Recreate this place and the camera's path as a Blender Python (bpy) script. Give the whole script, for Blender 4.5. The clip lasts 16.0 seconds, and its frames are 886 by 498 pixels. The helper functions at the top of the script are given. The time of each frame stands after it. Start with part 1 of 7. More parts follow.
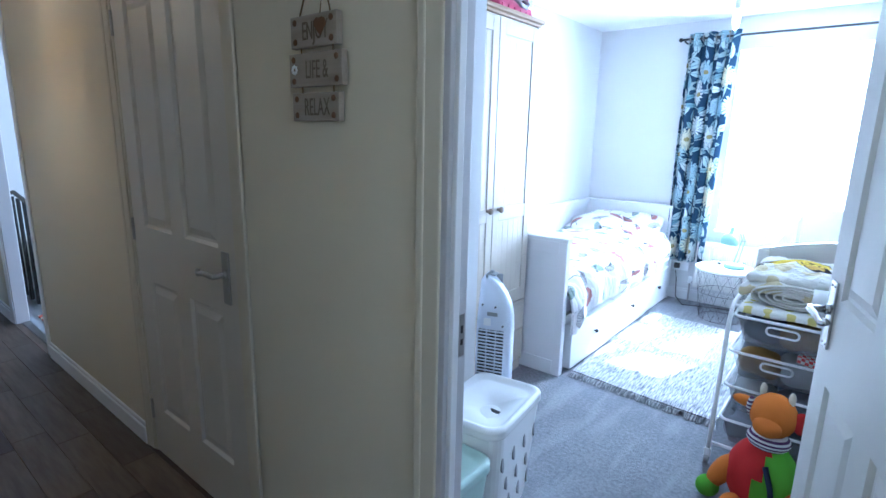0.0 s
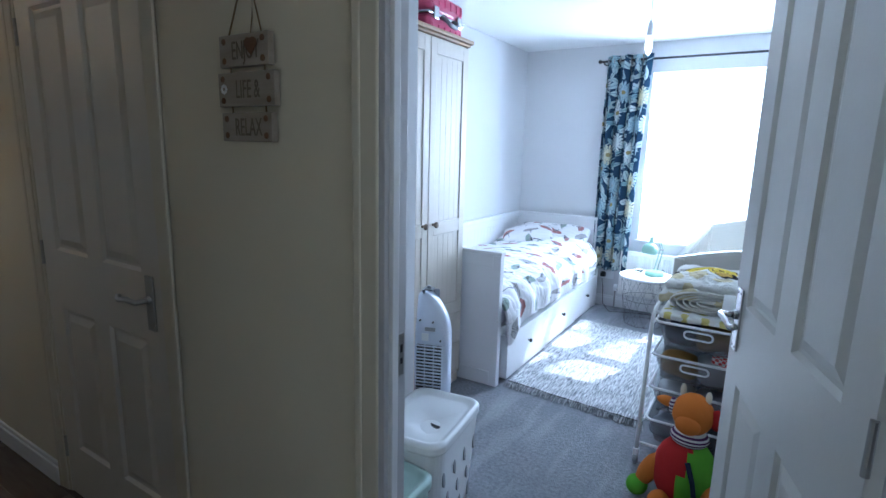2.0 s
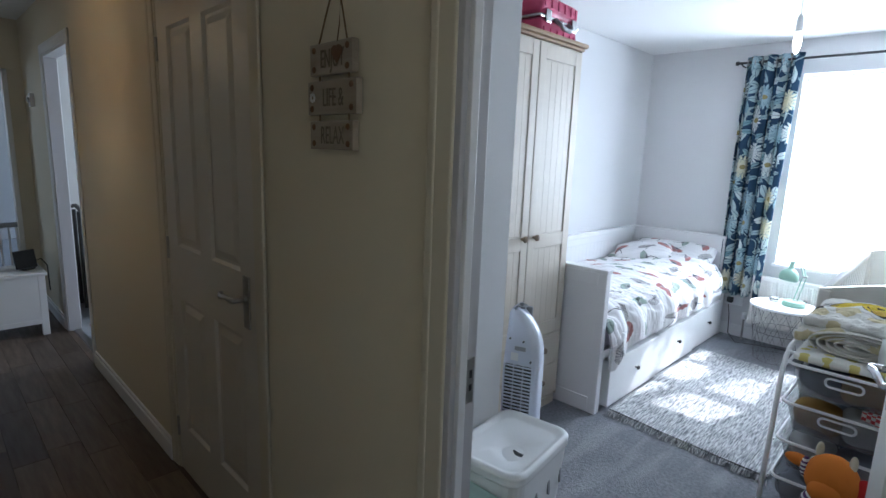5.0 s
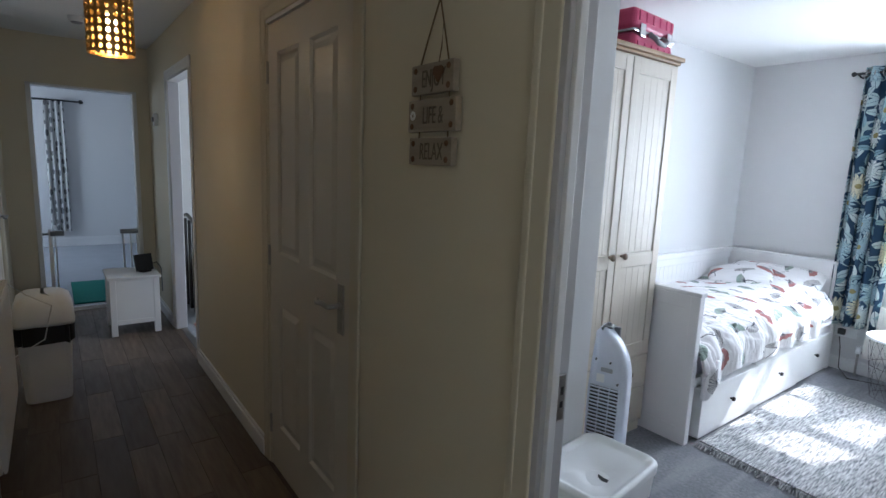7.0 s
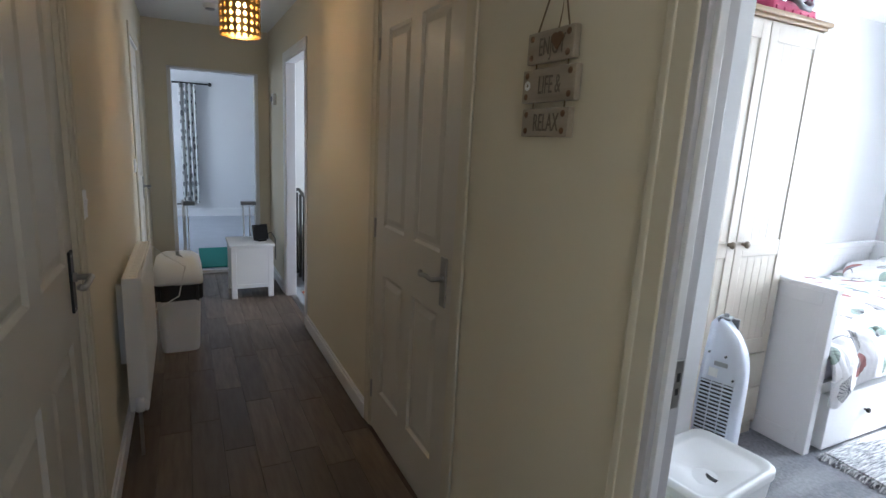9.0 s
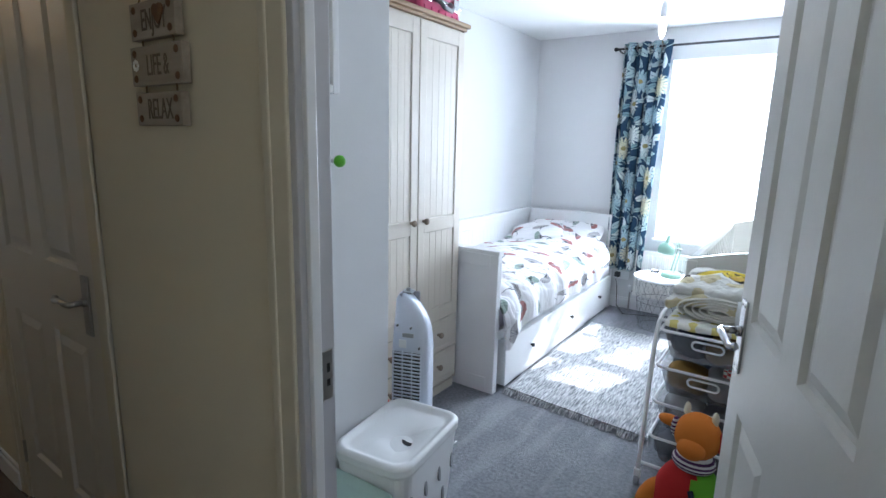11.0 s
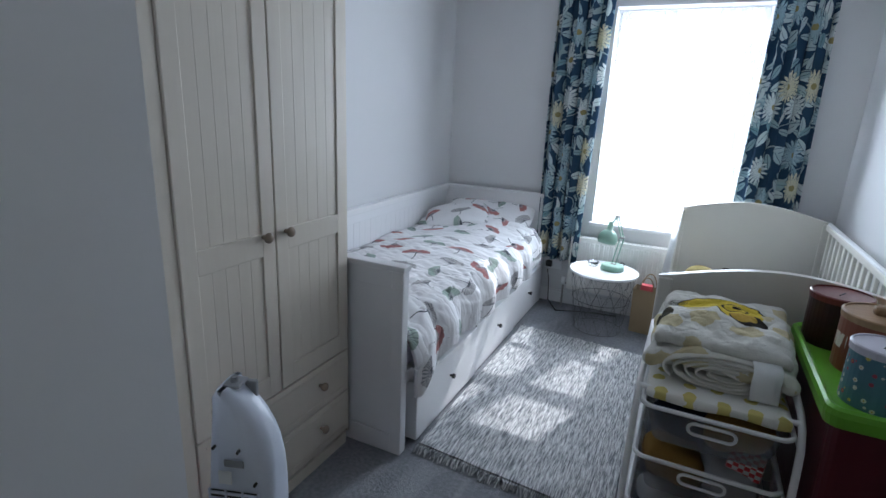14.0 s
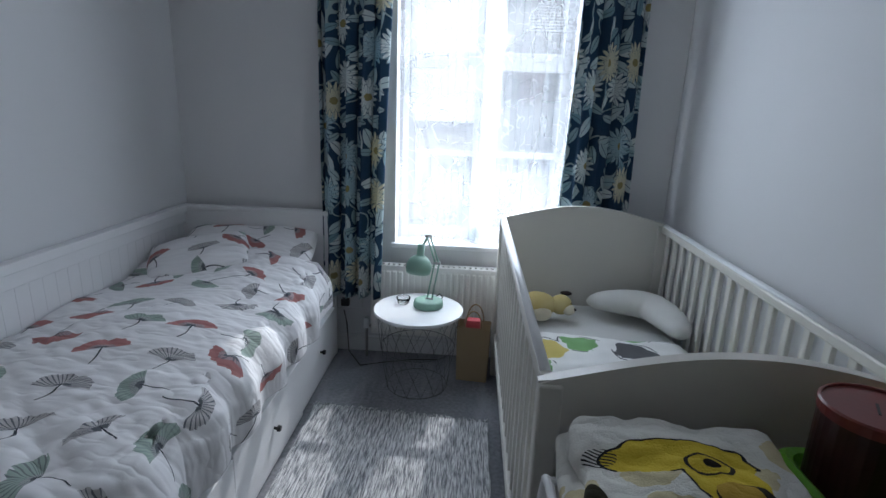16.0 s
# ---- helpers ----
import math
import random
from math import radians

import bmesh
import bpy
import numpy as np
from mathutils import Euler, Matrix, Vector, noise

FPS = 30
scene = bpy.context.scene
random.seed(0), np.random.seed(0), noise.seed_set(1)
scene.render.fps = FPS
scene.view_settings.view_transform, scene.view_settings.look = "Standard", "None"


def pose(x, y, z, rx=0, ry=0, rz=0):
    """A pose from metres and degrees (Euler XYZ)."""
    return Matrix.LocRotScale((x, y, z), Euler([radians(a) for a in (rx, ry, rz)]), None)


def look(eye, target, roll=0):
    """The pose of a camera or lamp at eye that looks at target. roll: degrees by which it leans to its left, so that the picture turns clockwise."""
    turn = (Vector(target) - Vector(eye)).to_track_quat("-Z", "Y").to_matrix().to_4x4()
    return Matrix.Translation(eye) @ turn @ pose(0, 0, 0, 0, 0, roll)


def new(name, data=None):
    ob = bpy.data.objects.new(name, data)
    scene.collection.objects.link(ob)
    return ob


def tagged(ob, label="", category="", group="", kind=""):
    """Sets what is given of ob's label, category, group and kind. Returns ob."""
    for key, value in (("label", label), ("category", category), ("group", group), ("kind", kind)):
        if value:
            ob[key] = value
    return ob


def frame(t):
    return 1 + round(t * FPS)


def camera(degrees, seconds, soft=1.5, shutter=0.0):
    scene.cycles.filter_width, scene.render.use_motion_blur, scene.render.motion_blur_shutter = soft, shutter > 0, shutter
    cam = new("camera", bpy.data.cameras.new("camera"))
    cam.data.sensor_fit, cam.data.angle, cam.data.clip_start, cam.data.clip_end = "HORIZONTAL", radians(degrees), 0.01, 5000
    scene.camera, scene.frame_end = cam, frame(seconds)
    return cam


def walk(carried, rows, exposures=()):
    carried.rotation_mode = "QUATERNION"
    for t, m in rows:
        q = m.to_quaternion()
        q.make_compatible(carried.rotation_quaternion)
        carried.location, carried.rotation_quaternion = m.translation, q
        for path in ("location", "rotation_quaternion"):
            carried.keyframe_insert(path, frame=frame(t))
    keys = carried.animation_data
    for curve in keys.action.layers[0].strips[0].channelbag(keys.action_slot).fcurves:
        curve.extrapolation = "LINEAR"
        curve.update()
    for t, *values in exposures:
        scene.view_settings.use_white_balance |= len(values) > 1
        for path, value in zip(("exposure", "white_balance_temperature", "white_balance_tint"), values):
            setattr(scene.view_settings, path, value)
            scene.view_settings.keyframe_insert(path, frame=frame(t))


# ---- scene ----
cam = camera(80.8, 16.0)
PATH = [
    (0, (0.086, -0.823, 1.402), (-1.145, 0.695, 0.974), 1.2),
    (0.5, (0.104, -0.805, 1.4), (-0.998, 0.809, 0.974), 1.1),
    (1, (0.104, -0.814, 1.41), (-0.954, 0.828, 0.98), 1.3),
    (1.5, (0.105, -0.82, 1.416), (-0.938, 0.833, 0.994), 1.3),
    (2, (0.089, -0.838, 1.421), (-0.945, 0.832, 1.045), 1.4),
    (2.5, (0.067, -0.833, 1.428), (-1.014, 0.811, 1.069), 1.6),
    (3, (0.05, -0.765, 1.422), (-1.114, 0.825, 1.083), 1.6),
    (3.5, (0.074, -0.706, 1.412), (-1.168, 0.816, 1.034), 1.5),
    (4, (0.105, -0.664, 1.41), (-1.234, 0.773, 1.033), 1.8),
    (4.2, (0.097, -0.673, 1.416), (-1.248, 0.76, 1.042), 1.9),
    (6.3, (0.096, -0.755, 1.433), (-1.409, 0.523, 1.113), 2.4),
    (6.5, (0.09, -0.756, 1.431), (-1.438, 0.495, 1.115), 2.4),
    (7, (0.088, -0.762, 1.427), (-1.489, 0.428, 1.113), 2.4),
    (7.5, (0.073, -0.79, 1.426), (-1.623, 0.227, 1.126), 2.6),
    (8, (0.071, -0.813, 1.416), (-1.701, 0.061, 1.104), 2.8),
    (8.5, (0.066, -0.816, 1.407), (-1.72, 0.01, 1.047), 2.9),
    (9, (0.064, -0.787, 1.4), (-1.687, 0.095, 1.004), 3.0),
    (9.5, (0.077, -0.74, 1.396), (-1.584, 0.292, 0.977), 3.0),
    (10, (0.116, -0.703, 1.422), (-1.299, 0.657, 1.036), 2.6),
    (10.2, (0.14, -0.697, 1.42), (-1.195, 0.747, 1.055), 2.3),
    (12.3, (0.075, -0.216, 1.387), (-0.847, 1.498, 0.928), 2.2),
    (12.5, (0.02, -0.149, 1.401), (-0.88, 1.575, 0.932), 2.2),
    (13, (-0.118, 0.024, 1.393), (-0.948, 1.76, 0.848), 2.2),
    (13.5, (-0.168, 0.133, 1.403), (-0.961, 1.866, 0.796), 2.4),
    (14, (-0.243, 0.217, 1.447), (-1.067, 1.958, 0.91), 2.5),
    (14.5, (-0.302, 0.36, 1.43), (-1.128, 2.119, 0.958), 2.5),
    (15, (-0.386, 0.616, 1.414), (-0.944, 2.478, 0.945), 2.1),
    (15.5, (-0.436, 0.924, 1.377), (-0.682, 2.84, 0.859), 2.0),
    (16, (-0.459, 1.273, 1.392), (-0.554, 3.201, 0.869), 2.1),
]
EXPOSURES = [
    (0.0, 1.92, 4650, 7), (0.5, 1.66, 4700, 7), (1.5, 1.3, 4850, 7), (2.5, 0.86, 4950, 7), (3.5, 0.76, 5300, 7), (4.0, 0.74, 5450, 7), (6.5, 0.9, 5700, 9), (7.2, 0.9, 5800, 9), (8.0, 1.22, 5850, 10), (8.5, 1.68, 5950, 10),
    (9.5, 1.66, 5750, 10), (10.2, 1.55, 5600, 8), (12.3, 0.5, 5650, 8), (12.5, 0.44, 5650, 8), (13.5, 0.02, 5700, 8), (14.5, -0.38, 5750, 9), (15.2, -0.76, 5800, 9), (16.0, -1.1, 5800, 9)]
walk(cam, [(t, look(eye, target, roll)) for t, eye, target, roll in PATH], EXPOSURES)

# ---------- light ----------
world = bpy.data.worlds.new("sky")
scene.world = world
world.use_nodes = True
SUN_EL, SUN_AZ = 43.0, 18.5      # degrees above the horizon; to the right of the window's axis
wt = world.node_tree
sky = wt.nodes.new("ShaderNodeTexSky")
sky.sky_type, sky.sun_disc = "NISHITA", False
sky.sun_elevation, sky.sun_rotation = radians(SUN_EL), radians(SUN_AZ)
wt.links.new(sky.outputs[0], wt.nodes["Background"].inputs[0])
wt.nodes["Background"].inputs[1].default_value = 0.15

sun = new("sun", bpy.data.lights.new("sun", "SUN"))
sun.data.energy, sun.data.angle, sun.data.color = 5.0, radians(0.6), (1.0, 0.95, 0.88)
sdir = Vector((math.sin(radians(SUN_AZ)) * math.cos(radians(SUN_EL)), math.cos(radians(SUN_AZ)) * math.cos(radians(SUN_EL)), math.sin(radians(SUN_EL))))
sun.matrix_world = look((sdir * 20)[:], (0, 0, 0))


def area(name, eye, target, w, h, power, color=(1, 1, 1)):
    lamp = new(name, bpy.data.lights.new(name, "AREA"))
    lamp.data.shape, lamp.data.size, lamp.data.size_y = "RECTANGLE", w, h
    lamp.data.energy, lamp.data.color = power, color
    lamp.matrix_world = look(eye, target)
    return lamp


def point(name, at, power, color, radius=0.03):
    lamp = new(name, bpy.data.lights.new(name, "POINT"))
    lamp.data.energy, lamp.data.color, lamp.data.shadow_soft_size = power, color, radius
    lamp.location = at
    return lamp


area("window_daylight", (-0.41, 4.075, 1.38), (-0.41, 0, 0.9), 0.88, 1.40, 14, (0.82, 0.91, 1.0))
area("window_sky", (-0.41, 4.20, 1.38), (-0.41, 0, 1.2), 0.86, 1.38, 27, (0.9, 0.95, 1.0))
# warm fill lamp added behind the camera to lift the hall walls
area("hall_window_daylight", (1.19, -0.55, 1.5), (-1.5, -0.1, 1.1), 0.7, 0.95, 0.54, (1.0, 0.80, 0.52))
# lamps brightening the two far rooms, at windows assumed and out of view
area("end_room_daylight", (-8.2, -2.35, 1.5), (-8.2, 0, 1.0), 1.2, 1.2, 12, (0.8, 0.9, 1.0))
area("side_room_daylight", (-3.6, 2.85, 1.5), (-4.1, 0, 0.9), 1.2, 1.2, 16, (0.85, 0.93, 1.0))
point("pendant_light", (-2.9, -0.5, 1.96), 2.0, (1.0, 0.77, 0.54))
point("bulb_light", (-0.61, 2.53, 1.97), 0.4, (1.0, 0.85, 0.7), 0.02)

# ---------- materials ----------
class Nodes:
    """Short hand for a node tree."""
    def __init__(self, name, rough=0.5, metal=0.0, spec=0.5):
        self.mat = bpy.data.materials.new(name)
        self.mat.use_nodes = True
        self.t = self.mat.node_tree
        self.b = self.t.nodes["Principled BSDF"]
        self.b.inputs["Roughness"].default_value = rough
        self.b.inputs["Metallic"].default_value = metal
        self.b.inputs["Specular IOR Level"].default_value = spec

    def n(self, kind, **props):
        node = self.t.nodes.new("ShaderNode" + kind)
        for k, v in props.items():
            setattr(node, k, v) if k in ("operation", "data_type", "blend_type", "noise_dimensions", "voronoi_dimensions", "feature", "wave_type", "bands_direction", "clamp", "uv_map") else None
        return node

    def put(self, socket, value):
        if isinstance(value, bpy.types.NodeSocket):
            self.t.links.new(value, socket)
        else:
            socket.default_value = value

    def m(self, op, a, b=0.0, c=0.0):
        node = self.n("Math", operation=op)
        for i, v in enumerate((a, b, c)):
            self.put(node.inputs[i], v)
        return node.outputs[0]

    def mix(self, f, a, b):
        node = self.n("Mix", data_type="RGBA")
        self.put(node.inputs[0], f)
        self.put(node.inputs[6], (*a, 1) if isinstance(a, tuple) else a)
        self.put(node.inputs[7], (*b, 1) if isinstance(b, tuple) else b)
        return node.outputs[2]

    def step(self, x, lo, hi):
        node = self.n("MapRange")
        self.put(node.inputs[0], x)
        node.inputs[1].default_value, node.inputs[2].default_value = lo, hi
        return node.outputs[0]

    def coord(self, which="Object", scale=(1, 1, 1), rot=(0, 0, 0)):
        c, mp = self.n("TexCoord"), self.n("Mapping")
        self.t.links.new(c.outputs[which], mp.inputs[0])
        mp.inputs["Scale"].default_value, mp.inputs["Rotation"].default_value = scale, [radians(a) for a in rot]
        return mp.outputs[0]

    def noise(self, v, scale, detail=3.0, rough=0.5):
        node = self.n("TexNoise")
        self.put(node.inputs["Vector"], v)
        node.inputs["Scale"].default_value, node.inputs["Detail"].default_value, node.inputs["Roughness"].default_value = scale, detail, rough
        return node.outputs[0]

    def voro(self, v, scale, rand=1.0, dims="2D"):
        node = self.n("TexVoronoi", voronoi_dimensions=dims)
        self.put(node.inputs["Vector"], v)
        node.inputs["Scale"].default_value, node.inputs["Randomness"].default_value = scale, rand
        return node

    def xyz(self, v):
        node = self.n("SeparateXYZ")
        self.put(node.inputs[0], v)
        return node.outputs

    def rand(self):
        return self.n("ObjectInfo").outputs["Random"]

    def color(self, c):
        self.put(self.b.inputs["Base Color"], (*c, 1) if isinstance(c, tuple) else c)
        return self

    def rough(self, r):
        self.put(self.b.inputs["Roughness"], r)
        return self

    def bump(self, h, strength=0.3, dist=0.01):
        node = self.n("Bump")
        node.inputs["Strength"].default_value, node.inputs["Distance"].default_value = strength, dist
        self.put(node.inputs["Height"], h)
        self.t.links.new(node.outputs[0], self.b.inputs["Normal"])
        return self

    def local(self, v, cell):
        """Polar place round a Voronoi cell's own centre, turned by the cell's random angle: x, y, radius, angle, random colour."""
        sub = self.n("VectorMath", operation="SUBTRACT")
        self.put(sub.inputs[0], v)
        self.put(sub.inputs[1], cell.outputs["Position"])
        rgb = self.n("SeparateColor")
        self.put(rgb.inputs[0], cell.outputs["Color"])
        x, y, _ = self.xyz(sub.outputs[0])
        return x, y, self.m("SQRT", self.m("ADD", self.m("MULTIPLY", x, x), self.m("MULTIPLY", y, y))), self.m("ARCTAN2", y, x), rgb.outputs


def paint(name, c, rough=0.45, var=0.06, scale=3.0, bump=0.08, grain=90.0, spec=0.4):
    """A painted or moulded surface, with faint patches and a fine relief."""
    k = Nodes(name, rough, spec=spec)
    v = k.coord()
    f = k.noise(v, scale, 4)
    lo = tuple(a * (1 - var) for a in c)
    hi = tuple(min(1, a * (1 + var)) for a in c)
    k.color(k.mix(f, lo, hi))
    return k.bump(k.noise(v, grain, 2), bump, 0.002).mat


def metal(name, c, rough=0.25):
    k = Nodes(name, rough, 1.0)
    v = k.coord()
    k.color(k.mix(k.noise(v, 30, 3), tuple(a * 0.85 for a in c), c))
    return k.bump(k.noise(v, 200, 2), 0.05, 0.001).mat


def fabric(name, c, c2=None, scale=8.0, weave=350.0, rough=0.95, bump=0.3):
    k = Nodes(name, rough, spec=0.15)
    v = k.coord()
    k.color(k.mix(k.noise(v, scale, 4), c, c2 or tuple(a * 0.8 for a in c)))
    return k.bump(k.noise(v, weave, 3), bump, 0.003).mat


def wood(name, c, c2, axis=0, scale=6.0, rough=0.5):
    k = Nodes(name, rough)
    s = [18.0, 18.0, 18.0]
    s[axis] = 1.5
    v = k.coord(scale=tuple(s))
    g = k.noise(v, scale * 0.4, 5, 0.6)
    k.color(k.mix(k.step(g, 0.3, 0.7), c, c2))
    return k.bump(g, 0.2, 0.003).mat


M_wall = paint("wall_paint", (0.69, 0.69, 0.70), 0.75, 0.03, 1.2, 0.10, 140)
M_hall = paint("hall_wall_paint", (0.67, 0.61, 0.48), 0.75, 0.03, 1.2, 0.10, 140)
M_ceil = paint("ceiling_paint", (0.84, 0.84, 0.84), 0.85, 0.02, 1.0, 0.15, 60)
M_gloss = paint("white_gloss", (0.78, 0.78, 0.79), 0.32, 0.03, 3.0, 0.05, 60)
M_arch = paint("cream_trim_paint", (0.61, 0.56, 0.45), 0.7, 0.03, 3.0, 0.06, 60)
# white gloss again, darkened in colour for the shade on the jambs
M_jamb_shade = paint("shaded_white_jamb", (0.52, 0.51, 0.53), 0.45, 0.05, 3.0, 0.06, 60)
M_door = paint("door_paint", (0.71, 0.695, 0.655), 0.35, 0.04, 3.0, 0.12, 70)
# white door copy with the hall's dim warm light put into its colour
M_door_hall_shade = paint("door_paint_hall_shade", (0.60, 0.56, 0.49), 0.4, 0.04, 3.0, 0.12, 70)
M_bed = paint("bed_white", (0.80, 0.80, 0.81), 0.38, 0.03, 5.0, 0.06, 120)
M_cot = paint("cot_white", (0.67, 0.65, 0.60), 0.35, 0.03, 5.0, 0.05, 120)
M_plastic = paint("white_plastic", (0.82, 0.83, 0.84), 0.28, 0.02, 4.0, 0.03, 60)
M_wire = paint("white_wire", (0.82, 0.82, 0.82), 0.4, 0.03, 20.0, 0.05, 100)
M_black = paint("black_metal", (0.025, 0.025, 0.027), 0.45, 0.1, 20.0)
M_chrome = metal("chrome", (0.55, 0.55, 0.56), 0.2)
M_steel = metal("brushed_steel", (0.42, 0.41, 0.40), 0.35)

k = Nodes("carpet", 0.97, spec=0.1)
v = k.coord()
fine, mid, big = k.noise(v, 420, 2), k.noise(v, 60, 3), k.noise(v, 3.5, 4, 0.6)
c = k.mix(k.step(mid, 0.3, 0.7), (0.20, 0.205, 0.225), (0.33, 0.335, 0.36))
c = k.mix(k.m("MULTIPLY", k.step(big, 0.38, 0.62), 0.55), c, (0.19, 0.195, 0.215))
streak = k.noise(k.coord("Object", (9, 1.6, 1), (0, 0, 28)), 1.2, 3)
c = k.mix(k.m("MULTIPLY", k.step(streak, 0.52, 0.66), 0.35), c, (0.42, 0.425, 0.45))
k.color(c).bump(k.m("ADD", fine, k.m("MULTIPLY", mid, 1.5)), 0.7, 0.006)
M_carpet = k.mat

k = Nodes("plank", 0.42)
v = k.coord(scale=(2.0, 16, 16))
off = k.n("VectorMath", operation="ADD")
k.put(off.inputs[0], v)
cmb = k.n("CombineXYZ")
for i in range(3):
    k.put(cmb.inputs[i], k.m("MULTIPLY", k.rand(), 37.0 + 11 * i))
k.put(off.inputs[1], cmb.outputs[0])
g = k.noise(off.outputs[0], 2.2, 6, 0.62)
tone = k.mix(k.rand(), (0.075, 0.052, 0.038), (0.16, 0.115, 0.082))
k.color(k.mix(k.m("MULTIPLY", k.step(g, 0.35, 0.7), 0.55), tone, (0.05, 0.034, 0.025))).bump(g, 0.15, 0.002)
k.rough(k.step(g, -0.6, 2.0))
M_plank = k.mat

k = Nodes("tongue_and_groove_cream", 0.4)
v = k.coord(scale=(14, 14, 1.2))
g = k.noise(v, 3, 5, 0.6)
k.color(k.mix(k.m("MULTIPLY", k.step(g, 0.4, 0.75), 0.25), (0.67, 0.61, 0.52), (0.57, 0.51, 0.43))).bump(g, 0.08, 0.002)
M_cream = k.mat

# ---------- building helpers ----------
def thing(name, at=(0, 0, 0), turn=0.0, label="", category="", group="", kind=""):
    ob = new(name)
    ob.empty_display_size = 0.05
    ob.matrix_world = pose(*at, 0, 0, turn)
    return tagged(ob, label, category, group, kind)


def part(name, bm, mat, parent=None, label="", smooth=False):
    """Links a bmesh as one mesh object under a thing, in the thing's own coordinates."""
    mesh = bpy.data.meshes.new(name)
    bmesh.ops.recalc_face_normals(bm, faces=bm.faces)
    bm.to_mesh(mesh)
    bm.free()
    for mm in (mat if isinstance(mat, (list, tuple)) else [mat]):
        mesh.materials.append(mm)
    if smooth:
        mesh.shade_smooth()
    ob = new(name, mesh)
    if parent is not None:
        ob.parent = parent
    return tagged(ob, label)


def box(bm, x0, x1, y0, y1, z0, z1, bev=0.0, seg=2, turn=None):
    vs = bmesh.ops.create_cube(bm, size=1.0)["verts"]
    m = Matrix.Translation(((x0 + x1) / 2, (y0 + y1) / 2, (z0 + z1) / 2)) @ Matrix.Diagonal((x1 - x0, y1 - y0, z1 - z0, 1))
    bmesh.ops.transform(bm, matrix=(turn @ m) if turn else m, verts=vs)
    if bev:
        es = list({e for w in vs for e in w.link_edges})
        bmesh.ops.bevel(bm, geom=es, offset=bev, segments=seg, affect="EDGES", profile=0.5)
    return bm


def cyl(bm, p0, p1, r0, r1=None, seg=16, caps=True):
    p0, p1 = Vector(p0), Vector(p1)
    d = p1 - p0
    m = Matrix.Translation((p0 + p1) / 2) @ d.to_track_quat("Z", "Y").to_matrix().to_4x4()
    bmesh.ops.create_cone(bm, cap_ends=caps, segments=seg, radius1=r0, radius2=r0 if r1 is None else r1, depth=d.length, matrix=m)
    return bm


def ball(bm, c, r, scale=(1, 1, 1), u=20, w=12, turn=None):
    m = Matrix.Translation(c) @ (turn or Matrix()) @ Matrix.Diagonal((*scale, 1))
    bmesh.ops.create_uvsphere(bm, u_segments=u, v_segments=w, radius=r, matrix=m)
    return bm


def tube(bm, pts, r, seg=8, closed=False):
    pts = [Vector(p) for p in pts]
    n = len(pts)
    rings = []
    for i, p in enumerate(pts):
        a = pts[(i - 1) % n] if closed or i > 0 else p
        b = pts[(i + 1) % n] if closed or i < n - 1 else p
        q = (b - a).normalized().to_track_quat("Z", "Y")
        rings.append([bm.verts.new(p + q @ Vector((r * math.cos(t), r * math.sin(t), 0))) for t in [2 * math.pi * j / seg for j in range(seg)]])
    for i in range(n if closed else n - 1):
        a, b = rings[i], rings[(i + 1) % n]
        s = 0
        if (b[0].co - a[0].co).length > 1.9 * r:
            s = min(range(seg), key=lambda o: (b[o].co - a[0].co).length)
        for j in range(seg):
            bm.faces.new((a[j], a[(j + 1) % seg], b[(j + 1 + s) % seg], b[(j + s) % seg]))
    if not closed:
        bm.faces.new(rings[0][::-1])
        bm.faces.new(rings[-1])
    return bm


def loft(bm, rings, cap=True, closed=True):
    """Skin over rings of points with equal counts."""
    vs = [[bm.verts.new(p) for p in r] for r in rings]
    n = len(vs[0])
    for a, b in zip(vs, vs[1:]):
        for j in range(n if closed else n - 1):
            bm.faces.new((a[j], a[(j + 1) % n], b[(j + 1) % n], b[j]))
    if cap:
        bm.faces.new(vs[0][::-1])
        bm.faces.new(vs[-1])
    return bm


def rrect(cx, cy, w, d, r, z, n=5):
    """A rounded rectangle as a ring of points."""
    out = []
    for sx, sy, a0 in ((1, 1, 0), (-1, 1, 90), (-1, -1, 180), (1, -1, 270)):
        for i in range(n):
            a = radians(a0 + 90 * i / (n - 1))
            out.append((cx + sx * (w / 2 - r) + r * math.cos(a), cy + sy * (d / 2 - r) + r * math.sin(a), z))
    return out


def grid(bm, nu, nv, fn, uv=None):
    """A sheet of nu x nv quads; fn(u, v) gives the place, uv(u, v) the cloth's own coordinates."""
    vs = [[bm.verts.new(fn(i / nu, j / nv)) for j in range(nv + 1)] for i in range(nu + 1)]
    lay = bm.loops.layers.uv.verify() if uv else None
    for i in range(nu):
        for j in range(nv):
            f = bm.faces.new((vs[i][j], vs[i + 1][j], vs[i + 1][j + 1], vs[i][j + 1]))
            if lay:
                for loop, (a, b) in zip(f.loops, ((i, j), (i + 1, j), (i + 1, j + 1), (i, j + 1))):
                    loop[lay].uv = uv(a / nu, b / nv)
    return bm


def bar(name, mat, x0, x1, y0, y1, z0, z1, parent=None, label="", bev=0.0, kind=""):
    ob = part(name, box(bmesh.new(), x0, x1, y0, y1, z0, z1, bev), mat, parent, label)
    return tagged(ob, kind=kind)


